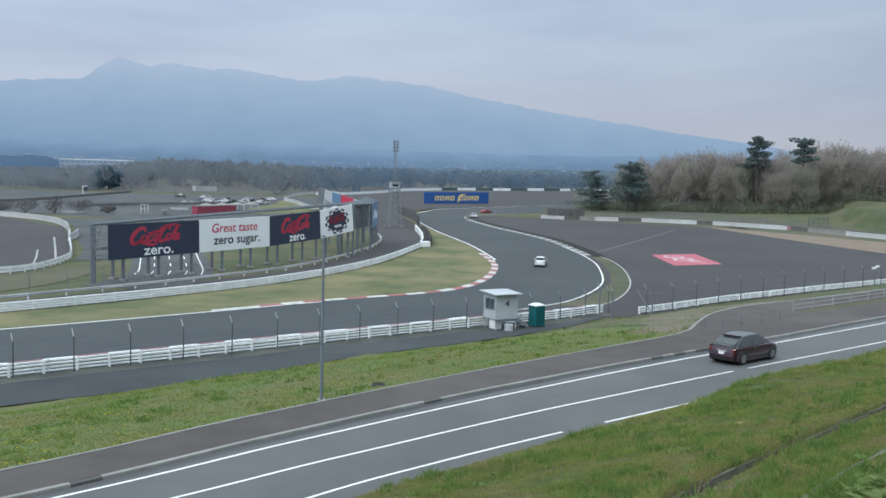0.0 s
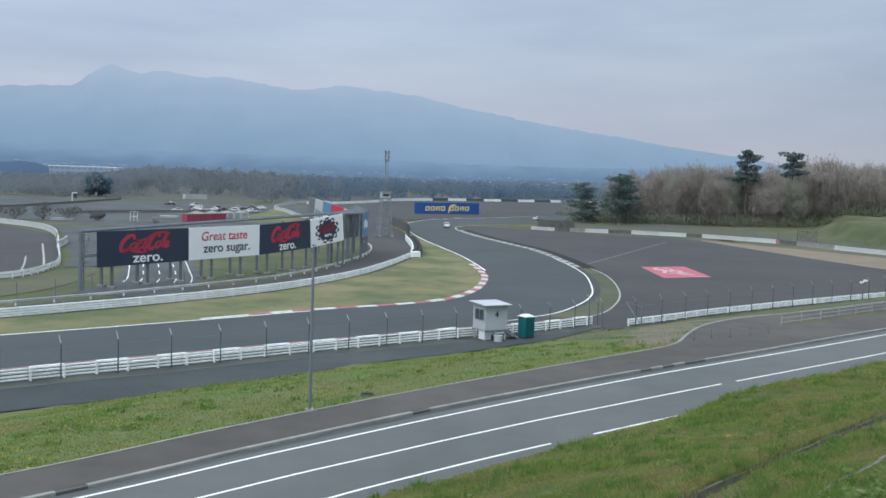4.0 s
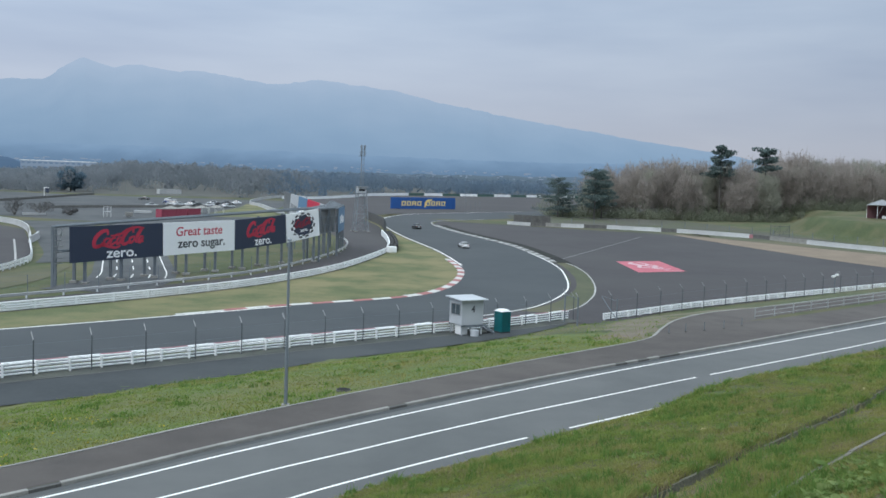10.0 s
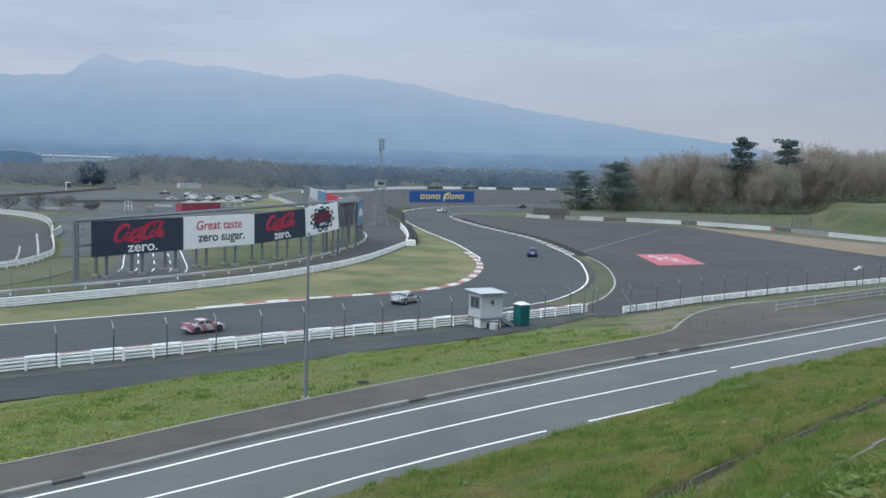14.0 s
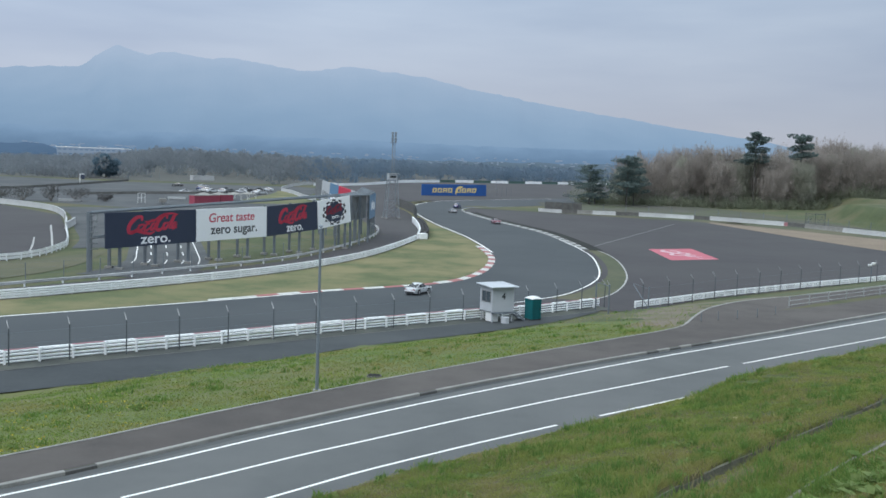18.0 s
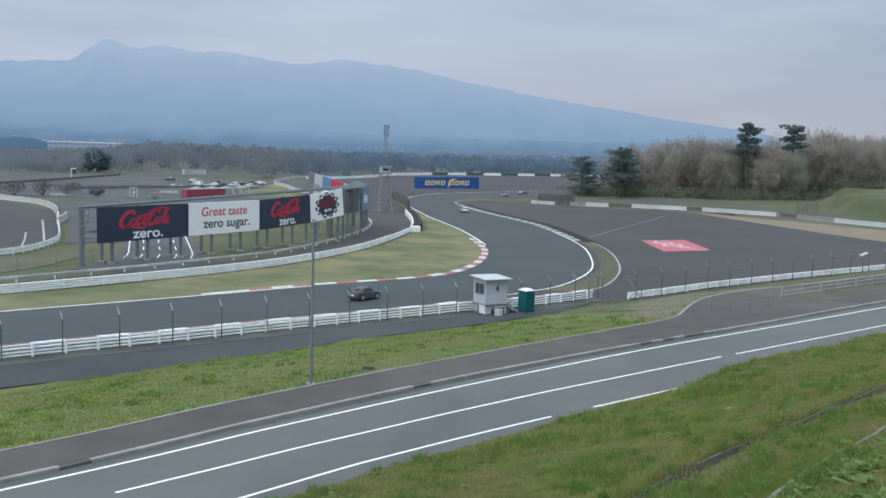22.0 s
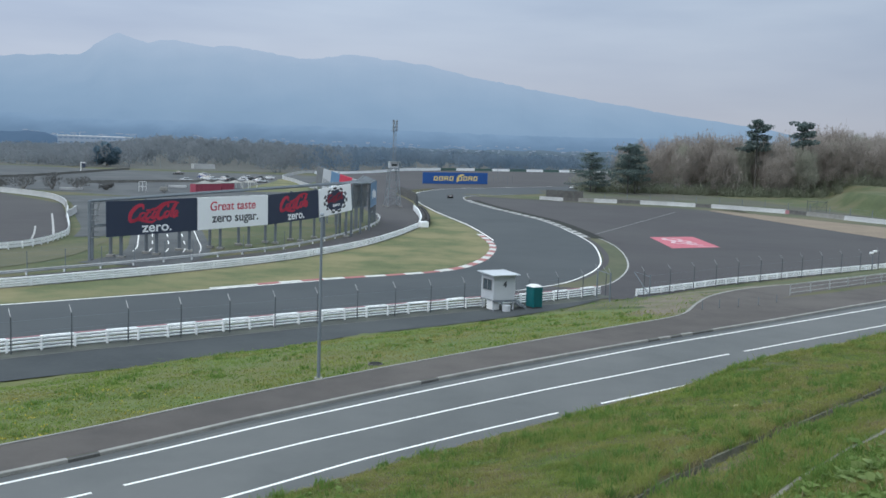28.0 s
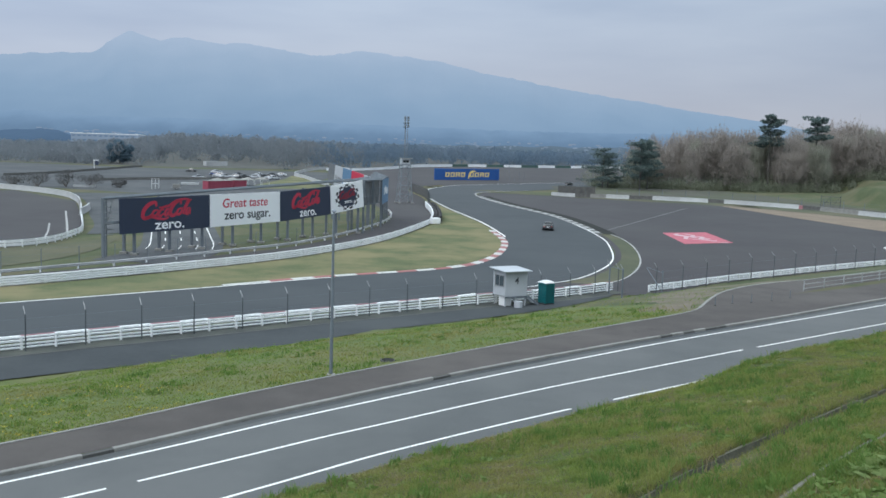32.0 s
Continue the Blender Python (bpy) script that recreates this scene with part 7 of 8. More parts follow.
def bare_bushes():
    """Leafless brown bushes at the car park's near edge."""
    rng = np.random.RandomState(12)
    for x, y, r, h in ((-99, 219, 3.6, 3.4), (-93.5, 222, 3.0, 3.8), (-87.5, 222.5, 3.4, 3.2), (-82, 226, 2.0, 1.8), (-104, 217, 3.2, 2.8)):
        host = tagged(empty("bush", x, y, float(low(y)) - 0.05), "leafless brown bush at the car park's edge", "bush", "bushes by the car park")
        bm = bmesh.new()
        tips = []
        for k in range(12):
            a = k * 2.4
            tip = Vector((math.cos(a) * r * rng.uniform(0.3, 0.9), math.sin(a) * r * rng.uniform(0.3, 0.9), h * rng.uniform(0.5, 0.95)))
            tube(bm, (0.1 * math.cos(a), 0.1 * math.sin(a), 0), tip, 0.06, 0.02, 4)
            tips.append(tuple(tip * 0.85))
        part("stems", bm, "bark", host)
        v, f = clumps(tips, [(r * 0.42, r * 0.42, h * 0.32)] * len(tips), 60, 0.16, rng, 1.5, 0.5)
        raw("crown", v.tolist(), f.tolist(), "bush_twigs", host)


bare_bushes()


def evergreen():
    """A round dark evergreen among the far bare woods."""
    rng = np.random.RandomState(8)
    x, y = -135.6, 374.0
    z = float(low(y))
    host = tagged(empty("evergreen_tree", x, y, z - 0.08), "round dark evergreen tree among bare woods", "tree")
    part("trunk", tubed((0, 0, 0), (0, 0, 8), 0.35, 0.2, 7), "bark", host)
    cs = [(math.cos(k * 2.4) * 4.3 * (k / 26) ** 0.5, math.sin(k * 2.4) * 2.6 * (k / 26) ** 0.5, rng.uniform(2.0, 8.8 - 3.0 * k / 26)) for k in range(26)]
    v, f = clumps(cs, [(2.0, 2.0, 1.6)] * 26, 260, 0.4, rng, 1.0)
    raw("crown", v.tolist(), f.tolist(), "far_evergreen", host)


evergreen()


# ---- grass cover ----
def blades(name, x, y, h, w, material, label, rng, lean=0.45):
    """Curved two-facet blades at the given places on the land."""
    n = len(x)
    z = turf(x, y)
    a = rng.uniform(0, math.tau, n)
    dx, dy = np.cos(a), np.sin(a)
    b = rng.uniform(0, math.tau, n)
    lx, ly = np.cos(b) * h * lean * rng.uniform(0.2, 1.3, n), np.sin(b) * h * lean * rng.uniform(0.2, 1.3, n)
    p = np.stack([x, y, z - 0.06], 1)
    side = np.stack([dx * w / 2, dy * w / 2, 0 * w], 1)
    mid = p + np.stack([lx * 0.35, ly * 0.35, h * 0.6 + 0.06], 1)
    tip = p + np.stack([lx, ly, h + 0.06], 1)
    v = np.stack([p - side, p + side, mid + side * 0.7, mid - side * 0.7, tip], 1).reshape(-1, 3)
    base = np.arange(n) * 5
    faces = np.stack([base, base + 1, base + 2, base + 3], 1).tolist() + np.stack([base + 3, base + 2, base + 4], 1).tolist()
    return tagged(raw(name, v.tolist(), faces, material), label, "grass", kind="stuff")


def lushness(x, y):
    """How thick the grass stands, in broad patches with a finer mottle: about -0.8 to 0.8."""
    return np.array([noise.noise((a * 0.30, b * 0.30, 4.0)) + 0.55 * noise.noise((a * 0.95, b * 0.95, 8.0)) + 0.3 * noise.noise((a * 2.6, b * 2.6, 2.0)) for a, b in zip(x.tolist(), y.tolist())])


def scatter(rng, n, y0, y1, r0, r1, keep, bare=-0.3, power=1.0):
    """Places between two distances and two bearings where the grass is thicker than bare and keep(s, v, verge) holds; also their thickness."""
    m = int(n * 1.9)
    y = y0 + (y1 - y0) * rng.uniform(0, 1, m) ** power
    x = rng.uniform(r0, r1, m) * y
    s, v = road_place(x, y)
    ok = keep(s, v, verge_edge(s))
    x, y = x[ok], y[ok]
    k = lushness(x, y)
    ok = k + rng.uniform(-0.22, 0.22, len(k)) > bare
    return x[ok][:n], y[ok][:n], k[ok][:n]


def spread(rng, x, y, k, per, radius):
    """Each place becomes a tuft of places."""
    r = radius * np.repeat(rng.uniform(0.5, 1.4, len(x)), per)
    return np.repeat(x, per) + rng.normal(size=len(r)) * r, np.repeat(y, per) + rng.normal(size=len(r)) * r, np.repeat(k, per)


def grass_cover():
    rng = np.random.RandomState(17)

    def near(s, v, e):
        return (v < e - rng.uniform(-0.2, 0.35, len(v))) & (v > -25) & (np.abs(v - ditch_line(s)) > 0.24 + 0.06 * np.sin(s * 3.1)) & (np.abs(v - EDGING_LINE) > 0.10)
    x, y, k = scatter(rng, 320000, 15, 62, -0.32, 0.58, near, -1.0, power=1.25)
    blades("grass", x, y, (rng.gamma(4, 0.016, len(x)) + 0.02) * np.clip(0.85 + 0.8 * k, 0.55, 1.6), rng.uniform(0.012, 0.028, len(x)) * np.clip(y / 24, 0.8, 1.8), "blade", "rough green grass on the near bank", rng, 1.5)
    x, y, k = scatter(rng, 1500, 12, 60, -0.32, 0.62, near, 0.02)
    x, y, k = spread(rng, x, y, k, 34, 0.13)
    blades("tall_grass", x, y, rng.gamma(6, 0.030, len(x)) + 0.06, rng.uniform(0.014, 0.032, len(x)), "lush_blade", "taller lush tufts in the bank's grass", rng, 0.7)
    x, y, k = scatter(rng, 20000, 14, 58, -0.3, 0.6, lambda s, v, e: (np.abs(v - ditch_line(s) - 0.36) < 0.14 + 0.10 * np.sin(s * 1.3) * np.sin(s * 0.47)) & (s > 44), -0.15)
    blades("ditch_grass", x, y, rng.gamma(6, 0.026, len(x)) + 0.04, rng.uniform(0.014, 0.03, len(x)), "blade", "grass that hangs over the ditch", rng, 1.6)
    x, y, k = scatter(rng, 9000, 12, 62, -0.3, 0.62, lambda s, v, e: (v < ditch_line(s) - 0.24) & (v > ditch_line(s) - 0.65) & (s > 44), -0.2)
    blades("ditch_grass", x, y, rng.gamma(6, 0.02, len(x)) + 0.04, rng.uniform(0.014, 0.03, len(x)), "blade", "grass along the ditch's upper rim", rng, 0.9)
    x, y, k = scatter(rng, 620, 14, 56, -0.3, 0.6, lambda s, v, e: (v < ditch_line(s) - 0.16) & (v > ditch_line(s) - 0.55) & (np.sin(s * 0.9) + np.sin(s * 0.37) > -0.9), -0.7)
    x, y, k = spread(rng, x, y, k, 30, 0.12)
    blades("ditch_grass", x, y, rng.gamma(6, 0.03, len(x)) + 0.06, rng.uniform(0.014, 0.03, len(x)), "lush_blade", "tufts that lean over the ditch", rng, 0.8)
    x, y, k = scatter(rng, 800, 12, 62, -0.32, 0.62, near, -0.6)
    x, y, k = spread(rng, x, y, k, 26, 0.22)
    blades("dry_grass", x, y, rng.gamma(4, 0.022, len(x)) + 0.03, rng.uniform(0.010, 0.022, len(x)), "dry_blade", "pale dry stems in the bank's grass", rng, 1.3)
    x, y, k = scatter(rng, 26000, 14, 46, -0.32, 0.3, lambda s, v, e: (v < e - rng.uniform(-0.1, 0.2, len(v))) & (v > e - rng.uniform(0.3, 2.6, len(v))) & (s < 78), -0.8)
    blades("dry_grass", x, y, rng.gamma(4, 0.012, len(x)) + 0.015, rng.uniform(0.015, 0.035, len(x)), "dry_blade", "short dry grass along the road's edge", rng, 1.8)
    x, y, k = scatter(rng, 420, 24, 62, 0.05, 0.62, lambda s, v, e: (v < e + 0.05) & (v > e - 1.0) & (s > 74), -0.1)
    x, y, k = spread(rng, x, y, k, 26, 0.14)
    blades("grass_fringe", x, y, rng.gamma(6, 0.032, len(x)) + 0.05, rng.uniform(0.015, 0.03, len(x)), "blade", "tall grass fringe that overhangs the road", rng, 0.35)

    def bank(s, v, e):
        return (v > shelf_edge(s) + rng.uniform(0, 0.35, len(s))) & (v < 23.0) & ~((s > 99) & (s < 112) & (rng.uniform(0, 1, len(s)) < 0.8)) & (s < 112)
    x, y, k = scatter(rng, 150000, 22, 105, -0.62, 0.62, bank, -0.9, power=1.2)
    blades("grass", x, y, (rng.gamma(4, 0.013, len(x)) + 0.015) * np.clip(0.9 + 0.7 * k, 0.5, 1.5), rng.uniform(0.03, 0.07, len(x)), "bank_blade", "green spring grass on the slope below the walk", rng, 1.9)
    x, y, k = scatter(rng, 1100, 24, 100, -0.62, 0.6, bank, 0.05)
    x, y, k = spread(rng, x, y, k, 22, 0.22)
    blades("tall_grass", x, y, rng.gamma(6, 0.022, len(x)) + 0.04, rng.uniform(0.03, 0.06, len(x)), "lush_blade", "taller tufts on the slope below the walk", rng, 0.8)

    # weeds: low leafy tufts, dandelions
    def tufts(name, n, sel, y0, y1, r0, r1, size, material, label, per, up=0.8, leaf=0.45):
        x, y, k = scatter(rng, n, y0, y1, r0, r1, sel, -0.2)
        z = turf(x, y)
        r = rng.uniform(0.6, 1.4, len(x)) * size
        v, f = clumps(np.stack([x, y, z + r * 0.35], 1), np.stack([r, r, r * 0.6], 1), per, size * leaf, rng, up)
        tagged(raw(name, v.tolist(), f.tolist(), material), label, "weeds", kind="stuff")
    tufts("weeds", 45, bank, 30, 100, -0.6, 0.6, 0.2, "weed", "leafy weeds on the slope", 40)
    tufts("weeds", 320, near, 13, 50, -0.3, 0.62, 0.16, "weed", "low leafy weeds on the near bank", 22)
    tufts("dandelions", 900, lambda s, v, e: (v > shelf_edge(s) + 0.8) & (v < 14) & (s < 66), 22, 60, -0.62, -0.2, 0.06, "yellow", "yellow dandelions in the grass", 7)
    tufts("weeds", 300, lambda s, v, e: (v < EDGING_LINE - 0.3) & (v > -25) & (s > 58), 11, 30, 0.3, 0.64, 0.17, "weed", "broad-leaved weeds above the edging", 26, 0.7)
    tufts("broad_leaves", 75, lambda s, v, e: (v < EDGING_LINE - 0.6) & (v > -25) & (s > 60), 11, 26, 0.34, 0.64, 0.22, "broad_leaf", "pale broad leaves above the edging", 22, 0.5, 0.5)


grass_cover()


def litter():
    """A few pale scraps that lie in the grass."""
    for x, y, w, turn in ((9.89, 30.27, 0.20, 30), (12.87, 33.98, 0.11, 80), (17.33, 34.44, 0.11, 10)):
        host = tagged(empty("litter", x, y, float(turf(np.array([x]), np.array([y]))[0]) + 0.05, turn), "crumpled pale yellow scrap lying in the grass", "litter")
        v = [(w * a, w * 0.45 * b, 0.05 * math.sin(5 * a + 3 * b)) for a in (-0.5, -0.17, 0.17, 0.5) for b in (-0.5, 0.0, 0.5)]
        f = [(i * 3 + j, (i + 1) * 3 + j, (i + 1) * 3 + j + 1, i * 3 + j + 1) for i in range(3) for j in range(2)]
        ob = raw("scrap", v, f, "scrap", host)
        bm = bmesh.new()
        bm.from_mesh(ob.data)
        bmesh.ops.solidify(bm, geom=bm.faces[:], thickness=0.006)
        bm.to_mesh(ob.data)
        bm.free()


litter()
# ---- cars ----
def paint(name, dark, light, rough=0.32, coat=0.7, metal=0.0):
    M[name] = surface(name, dark, light, 1.5, 30, rough, metal, bump=0.0, coat=coat)


paint("paint_white", (0.60, 0.61, 0.62), (0.72, 0.73, 0.74))
paint("paint_silver", (0.36, 0.375, 0.40), (0.46, 0.475, 0.50), 0.3, 0.6, 0.4)
paint("paint_grey", (0.055, 0.06, 0.065), (0.085, 0.09, 0.095), 0.3, 0.6, 0.3)
paint("paint_charcoal", (0.045, 0.054, 0.056), (0.07, 0.08, 0.083), 0.45, 0.4)
paint("paint_black", (0.012, 0.013, 0.016), (0.022, 0.023, 0.026))
paint("paint_blue", (0.012, 0.032, 0.12), (0.02, 0.05, 0.17))
paint("paint_red", (0.32, 0.015, 0.02), (0.42, 0.03, 0.03))
paint("paint_maroon", (0.024, 0.008, 0.017), (0.042, 0.014, 0.028), 0.3, 0.6)
paint("paint_rose", (0.42, 0.05, 0.10), (0.52, 0.08, 0.13))
paint("paint_pale", (0.48, 0.5, 0.53), (0.58, 0.6, 0.63))


def livery():
    """White and rose paint in broad slanting bands."""
    m, n, l, b = nodes_of("rose_and_white_livery")
    co, w, r = n.new("ShaderNodeTexCoord"), n.new("ShaderNodeTexWave"), n.new("ShaderNodeValToRGB")
    mp = n.new("ShaderNodeMapping")
    mp.inputs["Rotation"].default_value = (0, 0.7, 0)
    w.bands_direction = "X"
    w.inputs["Scale"].default_value, w.inputs["Distortion"].default_value, w.inputs["Detail"].default_value = 0.32, 1.6, 1.5
    l.new(co.outputs["Object"], mp.inputs["Vector"])
    l.new(mp.outputs[0], w.inputs["Vector"])
    l.new(w.outputs["Fac"], r.inputs[0])
    for e, (p, c) in zip((r.color_ramp.elements[0], r.color_ramp.elements[1]), ((0.42, (0.36, 0.15, 0.20, 1)), (0.5, (0.52, 0.48, 0.51, 1)))):
        e.position, e.color = p, c
    l.new(r.outputs[0], b.inputs["Base Color"])
    b.inputs["Roughness"].default_value = 0.35
    return m


M["paint_livery"] = livery()
_wheel = {}


def wheel_mesh(r, w, alloy="rim"):
    """Meshes of a tyre with rounded shoulders and a five-spoke rim, axis along y."""
    if (r, w, alloy) in _wheel:
        return _wheel[(r, w, alloy)]
    n = 20
    prof = [(r * 0.66, -w / 2), (r * 0.93, -w / 2), (r, -w * 0.36), (r, w * 0.36), (r * 0.93, w / 2), (r * 0.66, w / 2)]
    verts = [(a * math.cos(i * math.tau / n), b, a * math.sin(i * math.tau / n)) for i in range(n) for a, b in prof]
    k = len(prof)
    faces = [(i * k + j, ((i + 1) % n) * k + j, ((i + 1) % n) * k + (j + 1) % k, i * k + (j + 1) % k) for i in range(n) for j in range(k)]
    tyre = bpy.data.meshes.new("tyre")
    tyre.from_pydata(verts, [], faces)
    tyre.materials.append(M["tyre"])
    tyre.shade_smooth()
    bm = bmesh.new()
    turned = pose(0, 0, 0, 90)
    bmesh.ops.create_cone(bm, cap_ends=True, segments=18, radius1=r * 0.655, radius2=r * 0.655, depth=w * 0.88, matrix=turned)
    bmesh.ops.create_cone(bm, cap_ends=True, segments=10, radius1=r * 0.16, radius2=r * 0.16, depth=w * 1.02, matrix=turned)
    for i in range(5):
        m = pose(0, 0, 0, 0, i * 72, 0)
        box(bm, r * 0.36, 0, 0, r * 0.52, w * 0.98, r * 0.16, m)
    rim = bpy.data.meshes.new("rim")
    bm.to_mesh(rim)
    bm.free()
    rim.materials.append(M[alloy])
    _wheel[(r, w, alloy)] = (tyre, rim)
    return tyre, rim


def skin(name, rows, material, parent, label="", smooth=True):
    """A closed skin through cross-sections with the same number of points, half-sections mirrored across y."""
    full = []
    for row in rows:
        full.append([(x, y, z) for x, y, z in row] + [(x, -y, z) for x, y, z in reversed(row)])
    k, n = len(full[0]), len(full)
    verts = [v for row in full for v in row]
    faces = [(i * k + j, i * k + (j + 1) % k, (i + 1) * k + (j + 1) % k, (i + 1) * k + j) for i in range(n - 1) for j in range(k)]
    faces += [tuple(reversed(range(k))), tuple((n - 1) * k + j for j in range(k))]
    ob = raw(name, verts, faces, material, parent)
    bm = bmesh.new()
    bm.from_mesh(ob.data)
    bmesh.ops.remove_doubles(bm, verts=bm.verts, dist=0.0005)
    bmesh.ops.recalc_face_normals(bm, faces=bm.faces)
    bm.to_mesh(ob.data)
    bm.free()
    if smooth:
        for p in ob.data.polygons:
            p.use_smooth = len(p.vertices) == 4
        ob.data.set_sharp_from_angle(angle=radians(38))
    if label:
        ob["label"] = label
    return ob


def pane(name, corners, parent, material="glass", off=0.012):
    """A slab standing a little proud of the four corners given."""
    c = [Vector(p) for p in corners]
    mid = sum(c, Vector()) / 4
    nrm = (c[1] - c[0]).cross(c[3] - c[0]).normalized()
    if nrm.dot(Vector((mid.x, mid.y, 0)) + Vector((0, 0, 0.3))) < 0:
        nrm = -nrm
    verts = [p + nrm * off for p in c] + [p - nrm * 0.01 for p in c]
    return raw(name, verts, [(0, 1, 2, 3), (7, 6, 5, 4), (0, 4, 5, 1), (1, 5, 6, 2), (2, 6, 7, 3), (3, 7, 4, 0)], material, parent)


def car(label, colour, L=4.4, W=1.78, H=1.35, hood=0.80, belt=0.88, deck=0.95, nose=0.55, xw=0.24, xf=0.06, xr=-0.22, xb=-0.36,
        wheel=0.32, base=0.59, low_z=0.16, rear=0.62, top=None, wing=0.0, four_door=False, stripes=(), flank=None, roof=None, round_lamps=False, plate=True, alloy="rim", slim=0.66, hatch=False, glass="glass"):
    """A car facing +x with its parts; the stations xw.. are fractions of its length: foot of the windscreen, roof front, roof rear, foot of the rear window."""
    host = tagged(empty("car"), label, "car", "cars on the circuit")
    h = W / 2
    st = [(-0.5, 0.78, rear * 0.72, 0.34), (-0.485, 0.86, rear + 0.10, 0.26), (-0.455, 0.93, deck - 0.03, 0.20), (-0.40, 0.97, deck, low_z), (xb, 0.985, deck, low_z), (xb + 0.1, 1.0, belt + 0.01, low_z),
          (0.0, 1.0, belt, low_z), (xw - 0.08, 0.99, belt - 0.01, low_z), (xw, 0.985, (belt + hood) / 2 + 0.02, low_z), (0.34, 0.97, hood, low_z), (0.42, 0.94, hood - 0.07, low_z), (0.465, 0.87, nose + 0.12, 0.19), (0.49, 0.76, nose, 0.24), (0.5, 0.66, nose - 0.12, 0.32)]
    rows = []
    for f, w, zt, zb in st:
        x, y = f * L, h * w
        zm = zb + (zt - zb) * 0.55
        rows.append([(x, 0, zt + 0.025), (x, y * 0.55, zt + 0.018), (x, y * 0.86, zt - 0.015), (x, y * 0.965, zt - 0.07), (x, y, zm + 0.02), (x, y * 0.985, zb + 0.10), (x, y * 0.90, zb), (x, 0, zb)])
    body = skin("body", rows, colour, host)
    # greenhouse
    xW, xF, xR, xB = xw * L, xf * L, xr * L, xb * L
    hb, hr = h * 0.90, h * slim
    zb_ = belt - 0.04
    sect = [(xB - 0.02, hb * 0.86, deck - 0.03, deck - 0.02), (xR - (xR - xB) * 0.16, hr * 1.01, H - 0.115, zb_), (xR + 0.05, hr, H - 0.045, zb_), ((xF + xR) / 2 - 0.1, hr * 1.02, H, zb_), ((xF + xR) / 2 + 0.3 * (xF - xR), hr * 1.0, H - 0.015, zb_), (xF - 0.03, hr * 0.98, H - 0.05, zb_), (xF + (xW - xF) * 0.18, hr * 1.0, H - 0.125, zb_), (xW + 0.02, hb * 0.90, hood + 0.03, hood + 0.02)]
    rows = []
    for x, w, zt, z0 in sect:
        wb = hb if zt > belt + 0.15 else hb * 0.95
        rows.append([(x, 0, zt + 0.02), (x, w * 0.6, zt + 0.012), (x, w, zt - 0.03), (x, wb, min(z0, zt - 0.035)), (x, 0, min(z0, zt - 0.035))])
    skin("cabin", rows, roof or colour, host, "roof and pillars")
    zt = H - 0.075

    def mixp(a, b, t):
        return tuple(p + (q - p) * t for p, q in zip(a, b))
    wl, wt = (xW - 0.02, hb * 0.88, hood + 0.07), (xF + 0.03, hr * 0.92, H - 0.06)
    a, b = mixp(wl, wt, 0.06), mixp(wl, wt, 0.94)
    pane("windscreen", [a, (a[0], -a[1], a[2]), (b[0], -b[1], b[2]), b], host, glass)
    rl, rt = (xB + 0.02, hb * 0.82, deck + 0.02), (xR - 0.03, hr * 0.90, H - 0.06)
    a, b = mixp(rl, rt, 0.12), mixp(rl, rt, 0.92)
    pane("rear_window", [(a[0], -a[1], a[2]), a, b, (b[0], -b[1], b[2])], host, glass)
    for s in (1, -1):
        z1, z2 = belt + 0.02, H - 0.09
        yb, yt = (hb + 0.001) * s, (hr + 0.02) * s
        fx0, fx1 = xW - 0.16 * L * 0.5, xF - 0.03 * L
        rx0, rx1 = xB + 0.07 * L, xR + 0.015 * L
        mid = (xF + xR) / 2 - 0.02 * L
        pane("side_window", [(fx0, yb, z1), (mid + 0.04, yb, z1), (mid + 0.03, yt, z2), (fx1, yt, z2)], host, glass)
        pane("side_window", [(mid - 0.04, yb, z1), (rx0, yb * 0.985, z1), (rx1, yt, z2), (mid - 0.03, yt, z2)], host, glass)
        part("mirror", boxed(xW - 0.10 * L, (h + 0.07) * s, belt + 0.06, 0.12, 0.18, 0.11, None, 0.03), roof or colour, host)
        part("sill", boxed(0, (h - 0.03) * s, low_z + 0.05, base * L - 2 * wheel - 0.1, 0.07, 0.10, None, 0.02), "trim", host)
        part("door_handle", boxed(mid + 0.12, (h + 0.0) * s, belt - 0.12, 0.16, 0.025, 0.03), "steel" if colour == "paint_maroon" else "trim", host)
        part("door_seam", boxed(mid - 0.01, (h - 0.012) * s, (belt + low_z) / 2, 0.012, 0.02, belt - low_z - 0.2), "trim", host)
        if round_lamps:
            part("headlight", tubed((L * 0.462, h * 0.68 * s, nose + 0.10), (L * 0.478, h * 0.68 * s, nose + 0.09), 0.11, sides=12), "head", host)
        else:
            part("headlight", boxed(L * 0.468, h * 0.66 * s, nose + 0.03, 0.12, 0.36, 0.12, None, 0.03), "head", host)
        part("taillight", boxed(-L * (0.478 if hatch else 0.484), h * (0.78 if hatch else 0.68) * s, rear + 0.05, 0.08 if hatch else 0.06, 0.13 if hatch else 0.32, 0.24 if hatch else 0.13, None, 0.02), "tail", host)
        if flank:
            for j, (f0, f1, g0, g1) in enumerate(((-0.46, -0.30, -0.40, -0.16), (-0.22, -0.16, -0.06, 0.0), (0.30, 0.36, 0.42, 0.47))):
                y = (h + 0.006) * s
                part("livery_stripe", boxed((f0 + f1 + g0 + g1) / 4 * L, (h * 0.99) * s, 0.50, (f1 - f0) * L, 0.03, 0.30, pose(0, 0, 0, 0, -14, 0)), flank, host)
    part("bumper", boxed(-L * 0.488, 0, 0.36, 0.10, W * 0.78, 0.14, None, 0.04), "trim", host)
